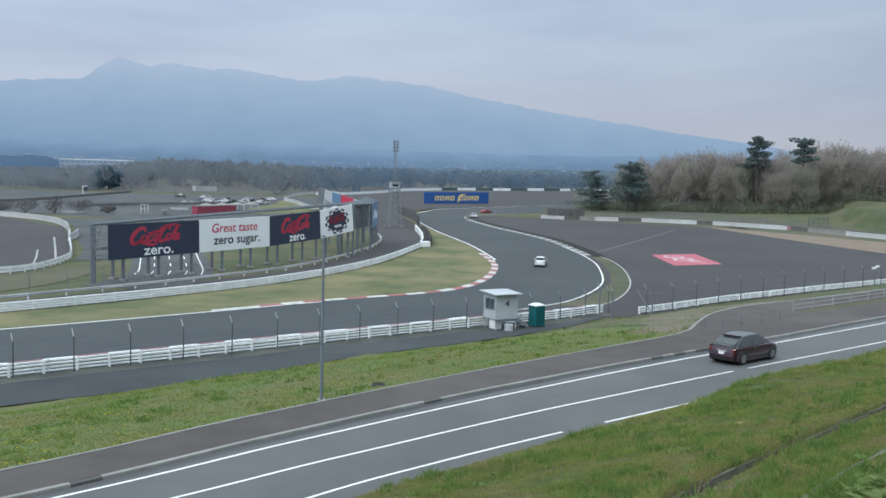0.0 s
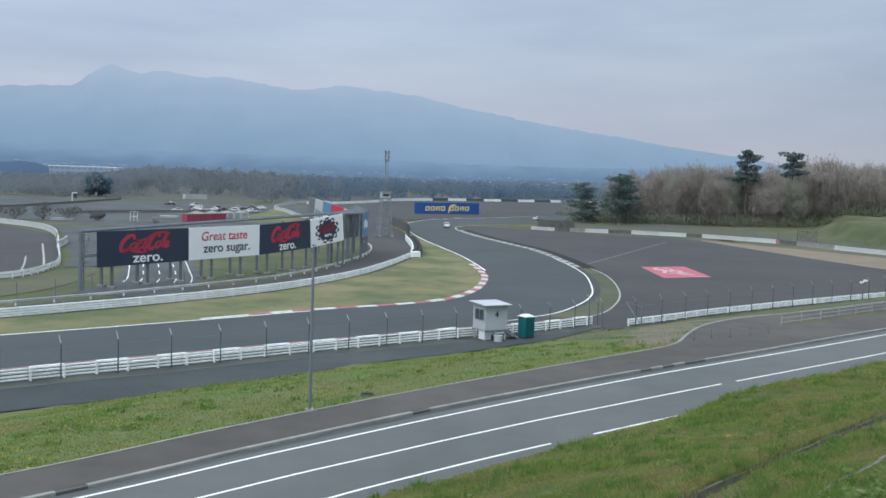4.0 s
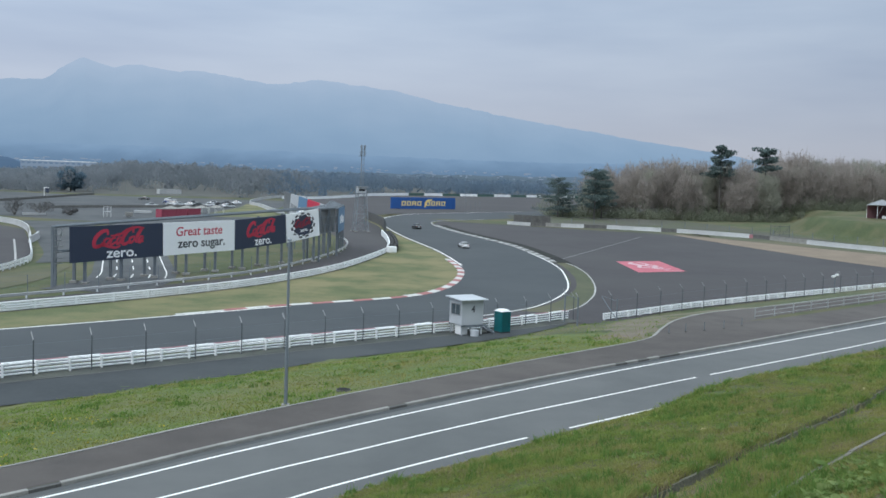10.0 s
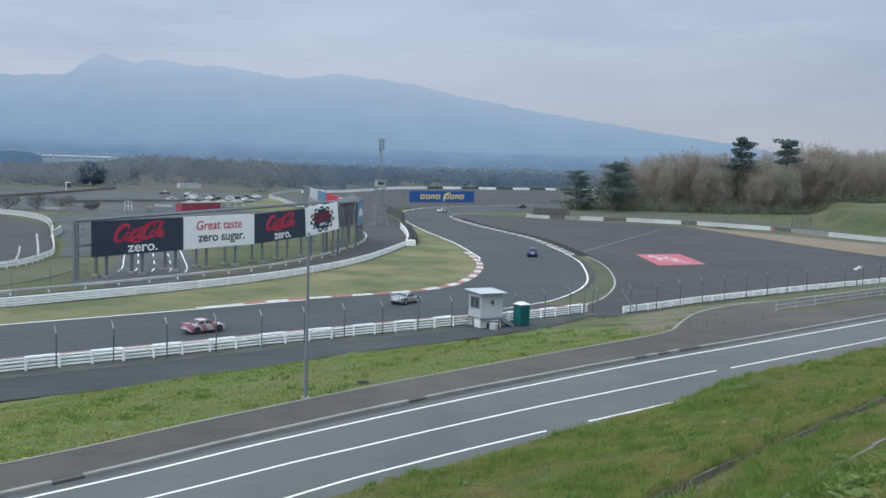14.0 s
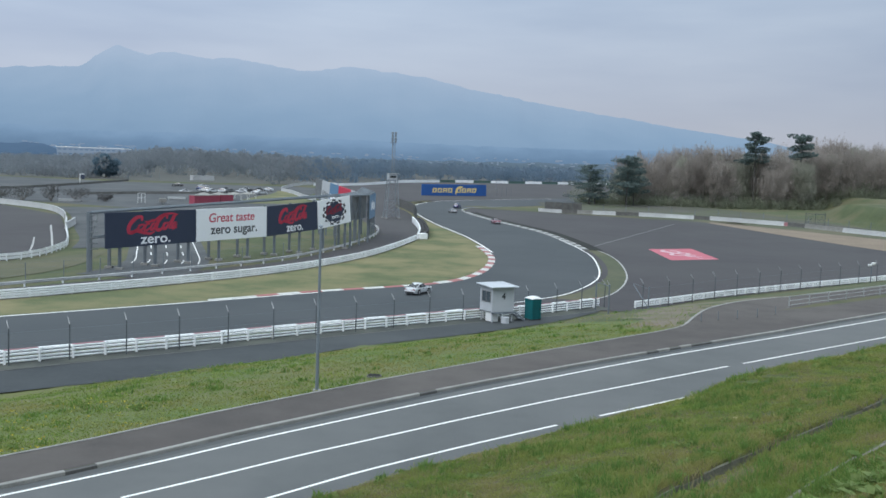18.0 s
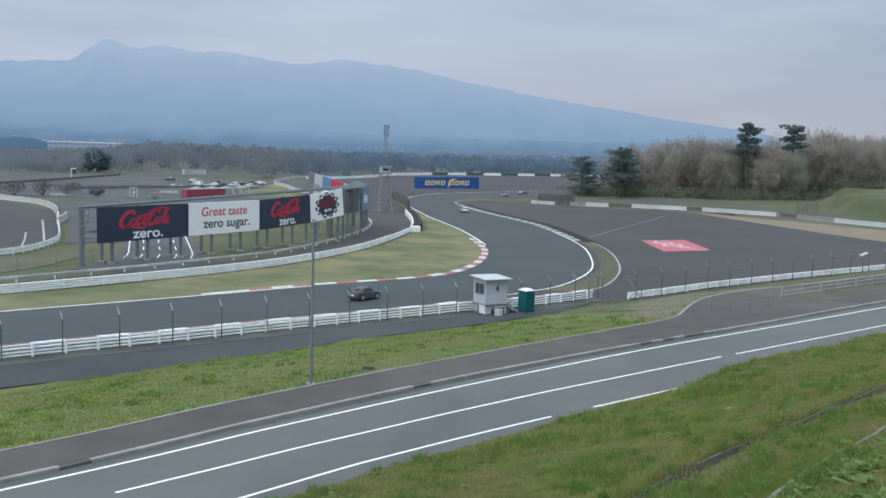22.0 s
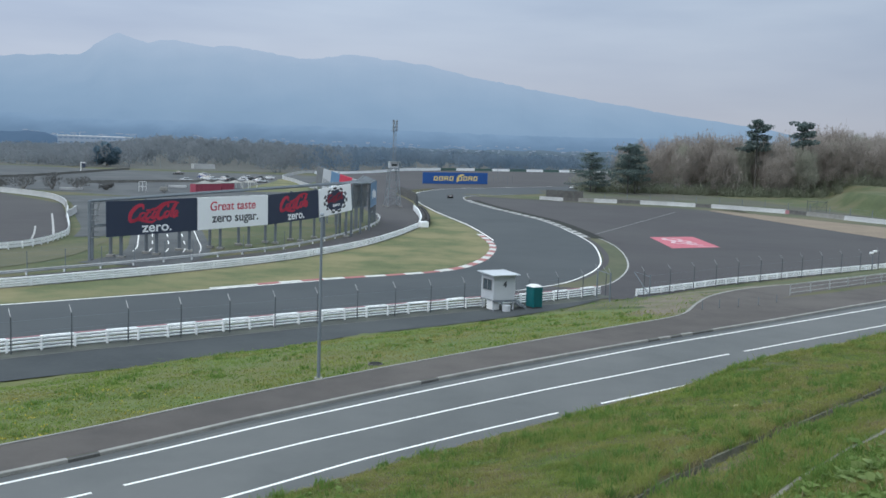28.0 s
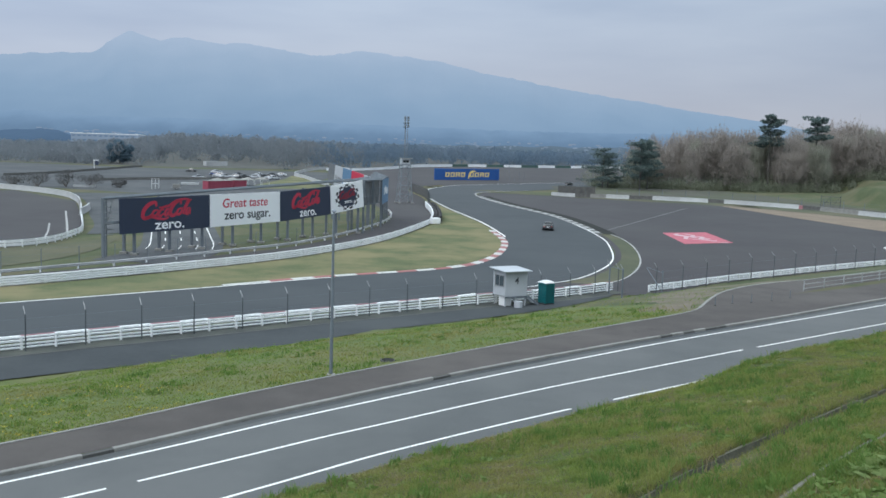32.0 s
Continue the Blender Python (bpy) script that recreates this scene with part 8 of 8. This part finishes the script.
    part("grille", boxed(L * 0.486, 0, 0.33, 0.06, W * 0.5, 0.12, None, 0.02), "trim", host)
    if hatch:
        part("spoiler", boxed(xR - 0.10, 0, H - 0.05, 0.34, hr * 1.75, 0.05, pose(0, 0, 0, 0, 0, 0), 0.02), colour, host, "roof spoiler over the rear window")
        part("trim_bar", boxed(-L * 0.488, 0, rear + 0.06, 0.06, 0.62, 0.05, None, 0.015), "chrome", host, "chrome bar above the plate")
        part("rear_skirt", boxed(-L * 0.480, 0, 0.30, 0.10, W * 0.8, 0.16, None, 0.04), "trim", host)
    if plate:
        part("number_plate", boxed(-L * 0.492 - 0.012, 0, rear - 0.06, 0.03, 0.33, 0.16), "white_plastic", host)
    if wing:
        w = part("wing", boxed(-L * 0.46, 0, deck + wing, 0.26, W * 0.86, 0.035, pose(0, 0, 0, 0, 0, 0), 0.01), roof or colour, host)
        for s in (1, -1):
            part("wing_stay", boxed(-L * 0.455, W * 0.27 * s, deck + wing / 2, 0.10, 0.03, wing), "trim", w)
            part("wing_end", boxed(-L * 0.46, W * 0.43 * s, deck + wing, 0.30, 0.02, 0.14), roof or colour, w)
    for x0, y0, x1, y1, z, mat in stripes:
        part("stripe", boxed((x0 + x1) / 2 * L, (y0 + y1) / 2 * W, z, (x1 - x0) * L, (y1 - y0) * W, 0.012), mat, host)
    tyre, rim = wheel_mesh(wheel, 0.21, alloy)
    for fx in (base / 2, -base / 2):
        for s in (1, -1):
            part("wheel_arch", tubed((fx * L, (h - 0.10) * s, wheel + 0.02), (fx * L, (h + 0.004) * s, wheel + 0.02), wheel * 1.10, sides=20), "trim", host)
            hub = shared("wheel", tyre, host, pose(fx * L, (h - 0.07) * s, wheel, 0, 0, 0 if s > 0 else 180))
            shared("rim", rim, hub, Matrix())
    return host


PATH_A = [
    (0, 13.55, 131.85, 81.6), (0.5, 16.12, 149.34, 84.6), (1, 16.82, 166.54, 91.2), (1.5, 15.43, 182.46, 98.1), (2, 12.46, 197.28, 102.6),
    (2.5, 9.11, 210.81, 104.5), (3, 5.84, 222.85, 103.8), (3.5, 3.38, 234.13, 97.9), (4, 2.72, 245.39, 90), (4.5, 3.4, 256.63, 84.2),
    (5, 4.98, 267.85, 80.9), (5.5, 7.01, 279.07, 64.9), (6, 14.31, 287.76, 49.7), (7, 29.28, 305.04, 48.9), (9, 59.42, 339.3, 49),
    (11, 89.13, 373.91, 49), (13, 119.29, 408.12, 48.5), (15, 149.53, 442.24, 48), (17, 180.3, 475.9, 46.9), (19, 211.88, 508.79, 45.5),
    (21, 244.19, 540.97, 44.7), (23, 276.7, 572.94, 44.7), (25, 309.04, 605.09, 45.2), (27, 341, 637.62, 45.8), (29, 372.6, 670.49, 46.3),
    (31, 404.05, 703.51, 46.5), (32, 419.73, 720.06, 46.5),
]
PATH_B = [
    (0, 7.17, 243.79, 99.9), (0.5, 6.39, 248.26, 99.9), (1, 5.6, 252.73, 86.8), (1.5, 7.12, 261.44, 74.5), (2.5, 15.4, 278.21, 60.3),
    (4.5, 38.99, 310.37, 52.5), (6.5, 64.03, 341.58, 51), (8.5, 89.36, 372.54, 50), (10.5, 115.42, 402.88, 49.1), (12.5, 141.72, 433.02, 48.5),
    (14.5, 168.4, 462.81, 47.6), (16.5, 195.7, 492.04, 46.3), (18.5, 223.7, 520.61, 45.1), (20.5, 252.13, 548.74, 44.6), (22.5, 280.64, 576.8, 44.7),
    (24.5, 308.99, 605.02, 45.2), (26.5, 337.04, 633.54, 45.8), (28.5, 364.8, 662.33, 46.2), (30.5, 392.42, 691.27, 46.4), (32, 413.07, 713.03, 46.5),
]
PATH_C = [
    (0, 11.59, 268.35, 47.9), (0.5, 19.97, 277.61, 47.9), (1, 28.36, 286.87, 52.5), (1.5, 35.14, 297.38, 56.4), (2.5, 49.54, 317.76, 54.1),
    (4.5, 79.72, 357.71, 51.9), (6.5, 111.24, 396.44, 50.2), (8.5, 143.72, 434.42, 48.9), (10.5, 176.98, 471.7, 47.4), (12.5, 211.36, 507.95, 45.8),
    (14.5, 246.7, 543.28, 44.8), (16.5, 282.28, 578.36, 44.8), (18.5, 317.62, 613.69, 45.4), (20.5, 352.49, 649.49, 46), (22.5, 387.03, 685.6, 46.4),
    (24.5, 421.43, 721.85, 46.6), (26.5, 455.76, 758.16, 46.6), (28.5, 490.07, 794.49, 46.6), (30.5, 524.44, 830.77, 46.6), (32, 526.57, 833.02, 46.5),
]
PATH_E = [
    (0, -130.29, -21.19, 39.4), (2, -83.92, 16.93, 40.3), (4, -38.78, 56.46, 41.1), (5, -16.14, 76.16, 42.2), (5.5, -5.14, 86.33, 51.7),
    (6, 2.7, 100, 61.9), (6.5, 9.39, 113.58, 68.5), (7, 14.37, 129.71, 77.8), (7.5, 16.23, 145.26, 88.1), (8, 15.38, 160.7, 95.2),
    (8.5, 13.32, 177.44, 99.3), (9, 9.98, 193.76, 105.3), (9.5, 5.04, 207.62, 109.7), (10, 0.94, 219.01, 106.2), (10.5, -1.12, 228.84, 95.2),
    (11, -0.88, 239.06, 83.7), (11.5, 1.19, 249.6, 75.5), (12, 4.64, 260.38, 70.2), (12.5, 9.01, 271.32, 67.3), (13, 13.84, 282.33, 58.9),
    (13.5, 21.39, 291.88, 51.4), (14.5, 36.6, 310.51, 50.5), (16.5, 67.56, 347.33, 49.9), (18.5, 98.6, 384.07, 49.3), (20.5, 130.3, 420.25, 48.6),
    (22.5, 162.27, 456.19, 47.7), (24.5, 195.04, 491.41, 46.3), (26.5, 228.78, 525.69, 45), (28.5, 263.03, 559.47, 44.6), (30.5, 297.25, 593.28, 44.9),
    (32, 322.69, 618.86, 45.2),
]
PATH_F = [
    (0, -146.45, -37.32, 37.1), (2, -103.14, -4.53, 38.9), (4, -62.26, 30.56, 41.1), (5, -42.13, 48.22, 40.9), (5.5, -31.91, 57.01, 41.6),
    (6, -22.01, 66.1, 44.9), (6.5, -12.97, 75.87, 49.5), (7, -5.08, 85.95, 55.8), (7.5, 1.52, 97.17, 64.2), (8, 6.36, 109.63, 72.1),
    (8.5, 9.99, 123.38, 79.4), (9, 11.57, 137.46, 87.3), (9.5, 11.38, 153.44, 93.6), (10, 9.5, 170.31, 99), (10.5, 6.07, 186.92, 102.4),
    (11, 2.41, 202.65, 103.1), (11.5, -0.83, 216.61, 102.3), (12, -3.23, 228.55, 98.8), (12.5, -4.17, 238.34, 90.9), (13, -3.53, 246.93, 78.7),
    (13.5, -0.87, 254.79, 66.6), (14, 3.02, 262.05, 57.1), (14.5, 8.51, 269.3, 56), (15, 13.58, 277.72, 57.2), (16, 25.32, 293.83, 53.1),
    (18, 50.19, 325.12, 51.1), (20, 75.51, 356.09, 50.4), (22, 101.23, 386.72, 49.5), (24, 127.51, 416.87, 48.8), (26, 153.96, 446.88, 48.1),
    (28, 180.93, 476.42, 47), (30, 208.56, 505.34, 45.7), (32, 236.82, 533.65, 45.1),
]
PATH_J = [
    (0, -310.42, -98.89, 13.3), (1.5, -266.36, -88.43, 15.9), (3.5, -209.41, -68.59, 23.2), (5.5, -155.7, -41.04, 31.6), (7.5, -106.88, -5.48, 38.4),
    (9.5, -61.3, 33.67, 41), (10.5, -38.73, 53.35, 40.8), (11, -27.23, 63.25, 43.9), (11.5, -15.97, 75.26, 49), (12, -6.52, 87.12, 53.6),
    (12.5, 1.77, 99.31, 60.1), (13, 8.4, 113.07, 68.9), (13.5, 13.09, 128.57, 76.7), (14, 15.87, 144.78, 85.3), (14.5, 15.7, 160.26, 94.2),
    (15, 13.64, 175.25, 100.2), (15.5, 10.41, 189.63, 103.8), (16, 6.76, 203.25, 104.8), (16.5, 3.43, 216, 102.9), (17, 1.15, 227.74, 94.9),
    (17.5, 1.43, 239.22, 83.8), (18, 3.62, 250.52, 75.8), (18.5, 7.1, 261.7, 71.2), (19, 11.22, 272.81, 63), (19.5, 17.71, 282.48, 55.2),
    (20.5, 31.85, 301.45, 52.6), (22.5, 61.52, 338.41, 50.9), (24.5, 91.58, 375.06, 49.9), (26.5, 122.54, 410.95, 49), (28.5, 153.8, 446.58, 48.1),
    (30.5, 185.8, 481.55, 46.8), (32, 210.43, 507.2, 46.2),
]
PATH_K = [
    (0, -364.58, -107.2, 7.2), (1.5, -319.68, -101.54, 9.7), (3.5, -260.76, -87.84, 16.5), (5.5, -203.91, -67.34, 23.9), (7.5, -150.43, -39.04, 32.4),
    (9.5, -102, -2.72, 38.8), (11.5, -56.52, 36.55, 40.9), (12.5, -33.89, 56.16, 40.8), (13, -22.33, 66.13, 46.1), (13.5, -11.97, 78.9, 51.3),
    (14, -2.28, 91.12, 56.2), (14.5, 4.95, 104.19, 67.3), (15, 10.35, 121.36, 76.6), (15.5, 13.76, 141.17, 83.5), (16, 15.02, 162.15, 89.7),
    (16.5, 13.97, 182.84, 96.6), (17, 10.45, 201.78, 103.1), (17.5, 5.79, 217.99, 105.8), (18, 2.26, 230.66, 103.5), (18.5, 0.36, 240.62, 95.8),
    (19, 0.33, 249.56, 88.5), (19.5, 0.82, 258.3, 77.6), (20, 4.25, 267.37, 64.9), (21, 15.28, 283.94, 54.5), (23, 40.48, 315, 50.5),
    (25, 66.19, 345.64, 50), (27, 91.91, 376.27, 49.5), (29, 118.2, 406.42, 48.8), (31, 144.6, 436.47, 48.4), (32, 157.93, 451.38, 48.2),
]
PATH_L = [
    (0, -387.14, -108.38, 4.7), (0.5, -372.14, -107.16, 5.2), (2.5, -312.36, -99.54, 10.7), (4.5, -253.78, -84.89, 17.4), (6.5, -197.31, -63.56, 24.8),
    (8.5, -144.41, -34.37, 33.4), (10.5, -96.74, 2.67, 39.4), (12.5, -51.39, 42.03, 40.8), (13.5, -28.68, 61.6, 41), (14, -17.33, 71.5, 47.4),
    (14.5, -7.47, 84.64, 57.1), (15, 0.99, 99.78, 64.2), (15.5, 7.81, 116.29, 70.8), (16, 12.75, 133.49, 77.3), (16.5, 15.58, 150.72, 84.4),
    (17, 16.07, 167.34, 92.2), (17.5, 14.31, 183.33, 98.9), (18, 11.2, 198.39, 103.2), (18.5, 7.66, 211.69, 105.7), (19, 4.22, 223.25, 102.6),
    (19.5, 2.73, 233.66, 94.5), (20, 2.6, 243.8, 85), (20.5, 4.51, 253.94, 73.8), (21, 8.21, 263.15, 63.6), (21.5, 13.42, 271.85, 55),
    (22, 20.36, 280.53, 53.9), (22.5, 26.51, 289.81, 55.9), (23.5, 39.35, 307.89, 53.8), (25.5, 66.55, 343.09, 51.7), (27.5, 94.43, 377.71, 50.3),
    (29.5, 123.31, 411.49, 49.2), (31.5, 152.53, 444.98, 48.4), (32, 159.93, 453.27, 48.2),
]
PATH_M = [
    (0, -481.18, -112.4, 2), (1.5, -436.17, -110.81, 2.7), (3.5, -376.17, -107.12, 5.2), (5.5, -316.39, -99.85, 10.2), (7.5, -257.73, -85.73, 16.9),
    (9.5, -201.14, -64.88, 24.3), (11.5, -148.02, -36.22, 32.9), (13.5, -100.05, 0.39, 39.1), (15.5, -54.65, 39.7, 40.8), (16.5, -31.97, 59.29, 40.9),
    (17, -20.75, 69, 45.6), (17.5, -10.89, 80.85, 52.4), (18, -2.24, 93.06, 59.8), (18.5, 3.79, 106.09, 69), (19, 9.13, 122.72, 75.9),
    (19.5, 12.48, 140.77, 82.2), (20, 13.97, 158.23, 88.4), (20.5, 13.44, 174.02, 95.1), (21, 11.43, 186.76, 101.1), (21.5, 8.82, 197.57, 103.8),
    (22, 6.28, 207.68, 102.7), (22.5, 4.23, 217.96, 101.4), (23, 2.12, 228.25, 99.3), (24, 0.48, 248.63, 85), (26, 17.31, 285.36, 58.2),
    (28, 43.54, 318.03, 50.8), (30, 70.32, 350.28, 50.1), (32, 97.28, 382.37, 50),
]
PATH_N = [
    (0, -610.75, -116.88, 0.2), (1.5, -565.71, -116.75, 0.5), (3.5, -505.62, -115.81, 1.3), (5.5, -445.56, -113.98, 2.5), (7.5, -385.45, -110.65, 4.7),
    (9.5, -325.4, -104.11, 9.3), (11.5, -266.1, -91.15, 15.7), (13.5, -208.84, -71.26, 23.1), (15.5, -154.75, -43.6, 31.5), (17.5, -105.54, -7.86, 38.3),
    (19.5, -59.87, 31.34, 41), (20.5, -37.36, 50.99, 40.8), (21, -26.16, 60.63, 44.7), (21.5, -15.96, 72.14, 49.1), (22, -6.26, 83.6, 53.5),
    (22.5, 2.42, 96.95, 62.1), (23, 9.57, 113.52, 69.8), (23.5, 14.83, 130.67, 77.4), (24, 17.07, 147.18, 86.8), (24.5, 16.63, 162.61, 94.8),
    (25, 14.59, 176.9, 99.5), (25.5, 12.02, 190.03, 101.1), (26, 9.66, 201.95, 101.3), (26.5, 7.46, 212.9, 101.4), (27, 5.38, 223.13, 101.5),
    (27.5, 3.38, 232.87, 101.6), (28, 1.42, 242.37, 95.2), (28.5, 1.66, 251.9, 83.2), (29.5, 7.46, 270.11, 66), (31.5, 30.86, 302.2, 51.7),
    (32, 37.14, 309.97, 51.1),
]
PATH_P = [
    (0, -743.23, -115.7, -0.3), (1, -716.55, -115.83, -0.3), (3, -663.18, -116.12, -0.2), (5, -609.79, -116.27, 0), (7, -556.38, -116.07, 0.6),
    (9, -502.95, -115.14, 1.4), (11, -449.54, -113.53, 2.3), (13, -396.1, -110.8, 4.1), (15, -342.69, -105.87, 7.6), (17, -289.6, -96.69, 13.1),
    (19, -237.93, -81.52, 19.3), (21, -187.98, -61.08, 26), (23, -141.1, -34.32, 33.8), (25, -98.56, -1.19, 39.4), (27, -58.07, 33.77, 41),
    (28, -38.01, 51.23, 40.8), (28.5, -27.81, 60, 45.9), (29, -19.46, 70.41, 51), (29.5, -10.96, 80.85, 52.7), (30, -3.02, 91.99, 59.2),
    (30.5, 3.99, 105.92, 66), (31, 9.5, 120.13, 72.9), (31.5, 13.33, 136.35, 80), (32, 15.14, 152, 83.4),
]
CARS = {
    "A": car("white hatchback racing on the circuit", "paint_white", 4.2, 1.76, 1.47, 0.86, 0.93, 0.98, 0.62, 0.27, 0.10, -0.34, -0.45, rear=0.72),
    "B": car("pale grey saloon car on the circuit", "paint_pale", 4.4, 1.78, 1.40, four_door=True),
    "C": car("red sports coupe on the circuit", "paint_red", 4.2, 1.78, 1.25, 0.74, 0.82, 0.88, 0.5),
    "E": car("dark grey four-door saloon car on the circuit", "paint_grey", 4.35, 1.72, 1.40, 0.82, 0.90, 0.97, 0.58, 0.23, 0.05, -0.20, -0.33, four_door=True),
    "F": car("white rear-engined sports coupe with black wheels", "paint_white", 4.2, 1.74, 1.27, 0.74, 0.83, 0.86, 0.52, 0.25, 0.06, -0.14, -0.41, wheel=0.335, base=0.54, wing=0.06, round_lamps=True, alloy="rim_dark"),
    "J": car("small blue upright hatchback", "paint_blue", 3.75, 1.66, 1.52, 0.92, 0.97, 1.02, 0.68, 0.27, 0.15, -0.38, -0.46, wheel=0.30, base=0.62, rear=0.74),
    "K": car("silver wedge-shaped mid-engined coupe with a tail wing", "paint_silver", 4.15, 1.72, 1.18, 0.68, 0.78, 0.90, 0.46, 0.24, 0.02, -0.10, -0.30, wheel=0.325, base=0.57, wing=0.16),
    "L": car("white sports coupe with slanting rose-red racing livery", "paint_livery", 4.1, 1.70, 1.28, 0.80, 0.87, 0.93, 0.55, 0.24, 0.05, -0.18, -0.38, wheel=0.325, wing=0.05, alloy="rim_dark"),
    "M": car("pale silver classic rear-engined coupe with a sloping tail", "paint_pale", 4.05, 1.64, 1.31, 0.78, 0.85, 0.84, 0.56, 0.22, 0.05, -0.13, -0.41, wheel=0.32, base=0.535, round_lamps=True),
    "N": car("charcoal saloon car with a big rear wing", "paint_charcoal", 3.8, 1.55, 1.30, 0.80, 0.88, 0.95, 0.56, 0.23, 0.05, -0.19, -0.33, wing=0.28, four_door=True),
    "P": car("black two-door coupe with bright wheels", "paint_black", 4.15, 1.68, 1.37, 0.82, 0.90, 0.97, 0.60, 0.22, 0.04, -0.20, -0.34),
}
for key, k in zip("ABCEFJKLMNP", (0.92, 0.9, 0.9, 0.88, 0.85, 0.89, 0.87, 0.81, 0.85, 0.88, 1.0)):
    CARS[key].scale = (k, k, k)
# grey-blue roof tone that has the sky's reflection painted in
paint("paint_roof_sheen", (0.050, 0.055, 0.064), (0.072, 0.078, 0.088), 0.28, 0.6)
ROAD_CAR = car("dark maroon rounded city hatchback on the service road", "paint_maroon", 4.4, 1.66, 1.50, 0.90, 0.95, 0.97, 0.62, 0.29, 0.08, -0.26, -0.46, wheel=0.345, base=0.635, rear=0.66, round_lamps=True, slim=0.69, hatch=True, alloy="rim_mid", roof="paint_roof_sheen", glass="car_glass")
ROAD_CAR["group"] = "cars on the service road"


def parked_cars():
    """Cars left standing on the car park."""
    kinds = [CARS["B"], CARS["E"], CARS["A"], CARS["J"], CARS["P"], CARS["C"]]
    spots = [(-76.7, 277, 0), (-74.7, 292, 2), (-71.5, 288, 0), (-69.0, 290, 0), (-66.2, 290, 1), (-63.3, 291, 0), (-60.8, 293, 4), (-58.1, 290, 0), (-56.3, 287, 0), (-78, 300, 3), (-71, 303, 1), (-65, 305, 0), (-61, 308, 1), (-58.6, 310, 0), (-82, 318, 0), (-92, 322, 1)]
    for i, (x, y, k) in enumerate(spots):
        ob = copy_thing(kinds[k], pose(x, y, float(low(y)) + 0.004, 0, 0, 30 + 140 * (i % 2) + 7 * (i % 3)))
        tagged(ob, kinds[k]["label"].replace("racing on the circuit", "car").replace("on the circuit", "").strip() + " standing on the car park", group="cars on the car park")


parked_cars()
small_lot_things()


def spin(thing, stops, t0, t1):
    """Turns a car's wheels with the metres driven while it passes near; stops: (seconds, metres)."""
    ts, ms = [a for a, _ in stops], [b for _, b in stops]
    for wheel in [c for c in thing.children if c.name.split(".")[0] == "wheel"]:
        still = wheel.matrix_basis.copy()
        way = 1 if still[0][0] > 0 else -1
        r = still.translation.z * thing.scale.x
        rows, t, turn = [(0.0, still)] if t0 > 0.05 else [], t0, 0.0
        while t < t1:
            rows.append((t, still @ Matrix.Rotation(way * turn, 4, "Y")))
            pace = (np.interp(t + 0.05, ts, ms) - np.interp(t - 0.05, ts, ms)) / 0.1
            step = 1.25 / max(3.0, pace / r)
            turn += pace / r * step
            t += step
        rows.append((32.0, rows[-1][1]))
        walk(wheel, rows)


def motions():
    """Every car drives its line; heights follow the land."""
    for key, path in (("A", PATH_A), ("B", PATH_B), ("C", PATH_C), ("E", PATH_E), ("F", PATH_F), ("J", PATH_J), ("K", PATH_K), ("L", PATH_L), ("M", PATH_M), ("N", PATH_N), ("P", PATH_P)):
        rows = []
        for t, x, y, heading in path:
            dx, dy = math.cos(radians(heading)), math.sin(radians(heading))
            climb = math.degrees(math.atan2(float(low(y + dy * 1.5)) - float(low(y - dy * 1.5)), 3.0))
            rows.append((t, pose(x, y, float(low(y)) + 0.004, 0, -climb, heading)))
        walk(CARS[key], rows)
        stops, run, close = [], 0.0, []
        for i, (t, x, y, heading) in enumerate(path):
            run += math.hypot(x - path[i - 1][1], y - path[i - 1][2]) if i else 0.0
            stops.append((t, run))
            if x > -45 and y < 130:
                close.append(t)
        if close and close[-1] > close[0]:
            spin(CARS[key], stops, max(0.0, close[0]), close[-1])
    s0 = float(road_place([16.07], [48.97])[0][0])
    rows = []
    for t, s in ((0, 0.35), (0.5, 10.55), (1, 20.5), (1.5, 31), (2.5, 50), (4, 72), (6, 84), (8, 88), (32, 88)):
        i = min(len(ROAD) - 2, int(s0 + s))
        f = s0 + s - i
        p = ROAD[i] * (1 - f) + ROAD[i + 1] * f + ROAD_N[i] * -1.95
        rows.append((t, pose(p[0], p[1], SHELF + 0.004, 0, 0, math.degrees(math.atan2(-ROAD_N[i][0], ROAD_N[i][1])))))
    walk(ROAD_CAR, rows)
    spin(ROAD_CAR, [(0, 0), (0.5, 10.2), (1, 20.5), (1.5, 31), (2.5, 50)], 0.0, 1.4)


motions()
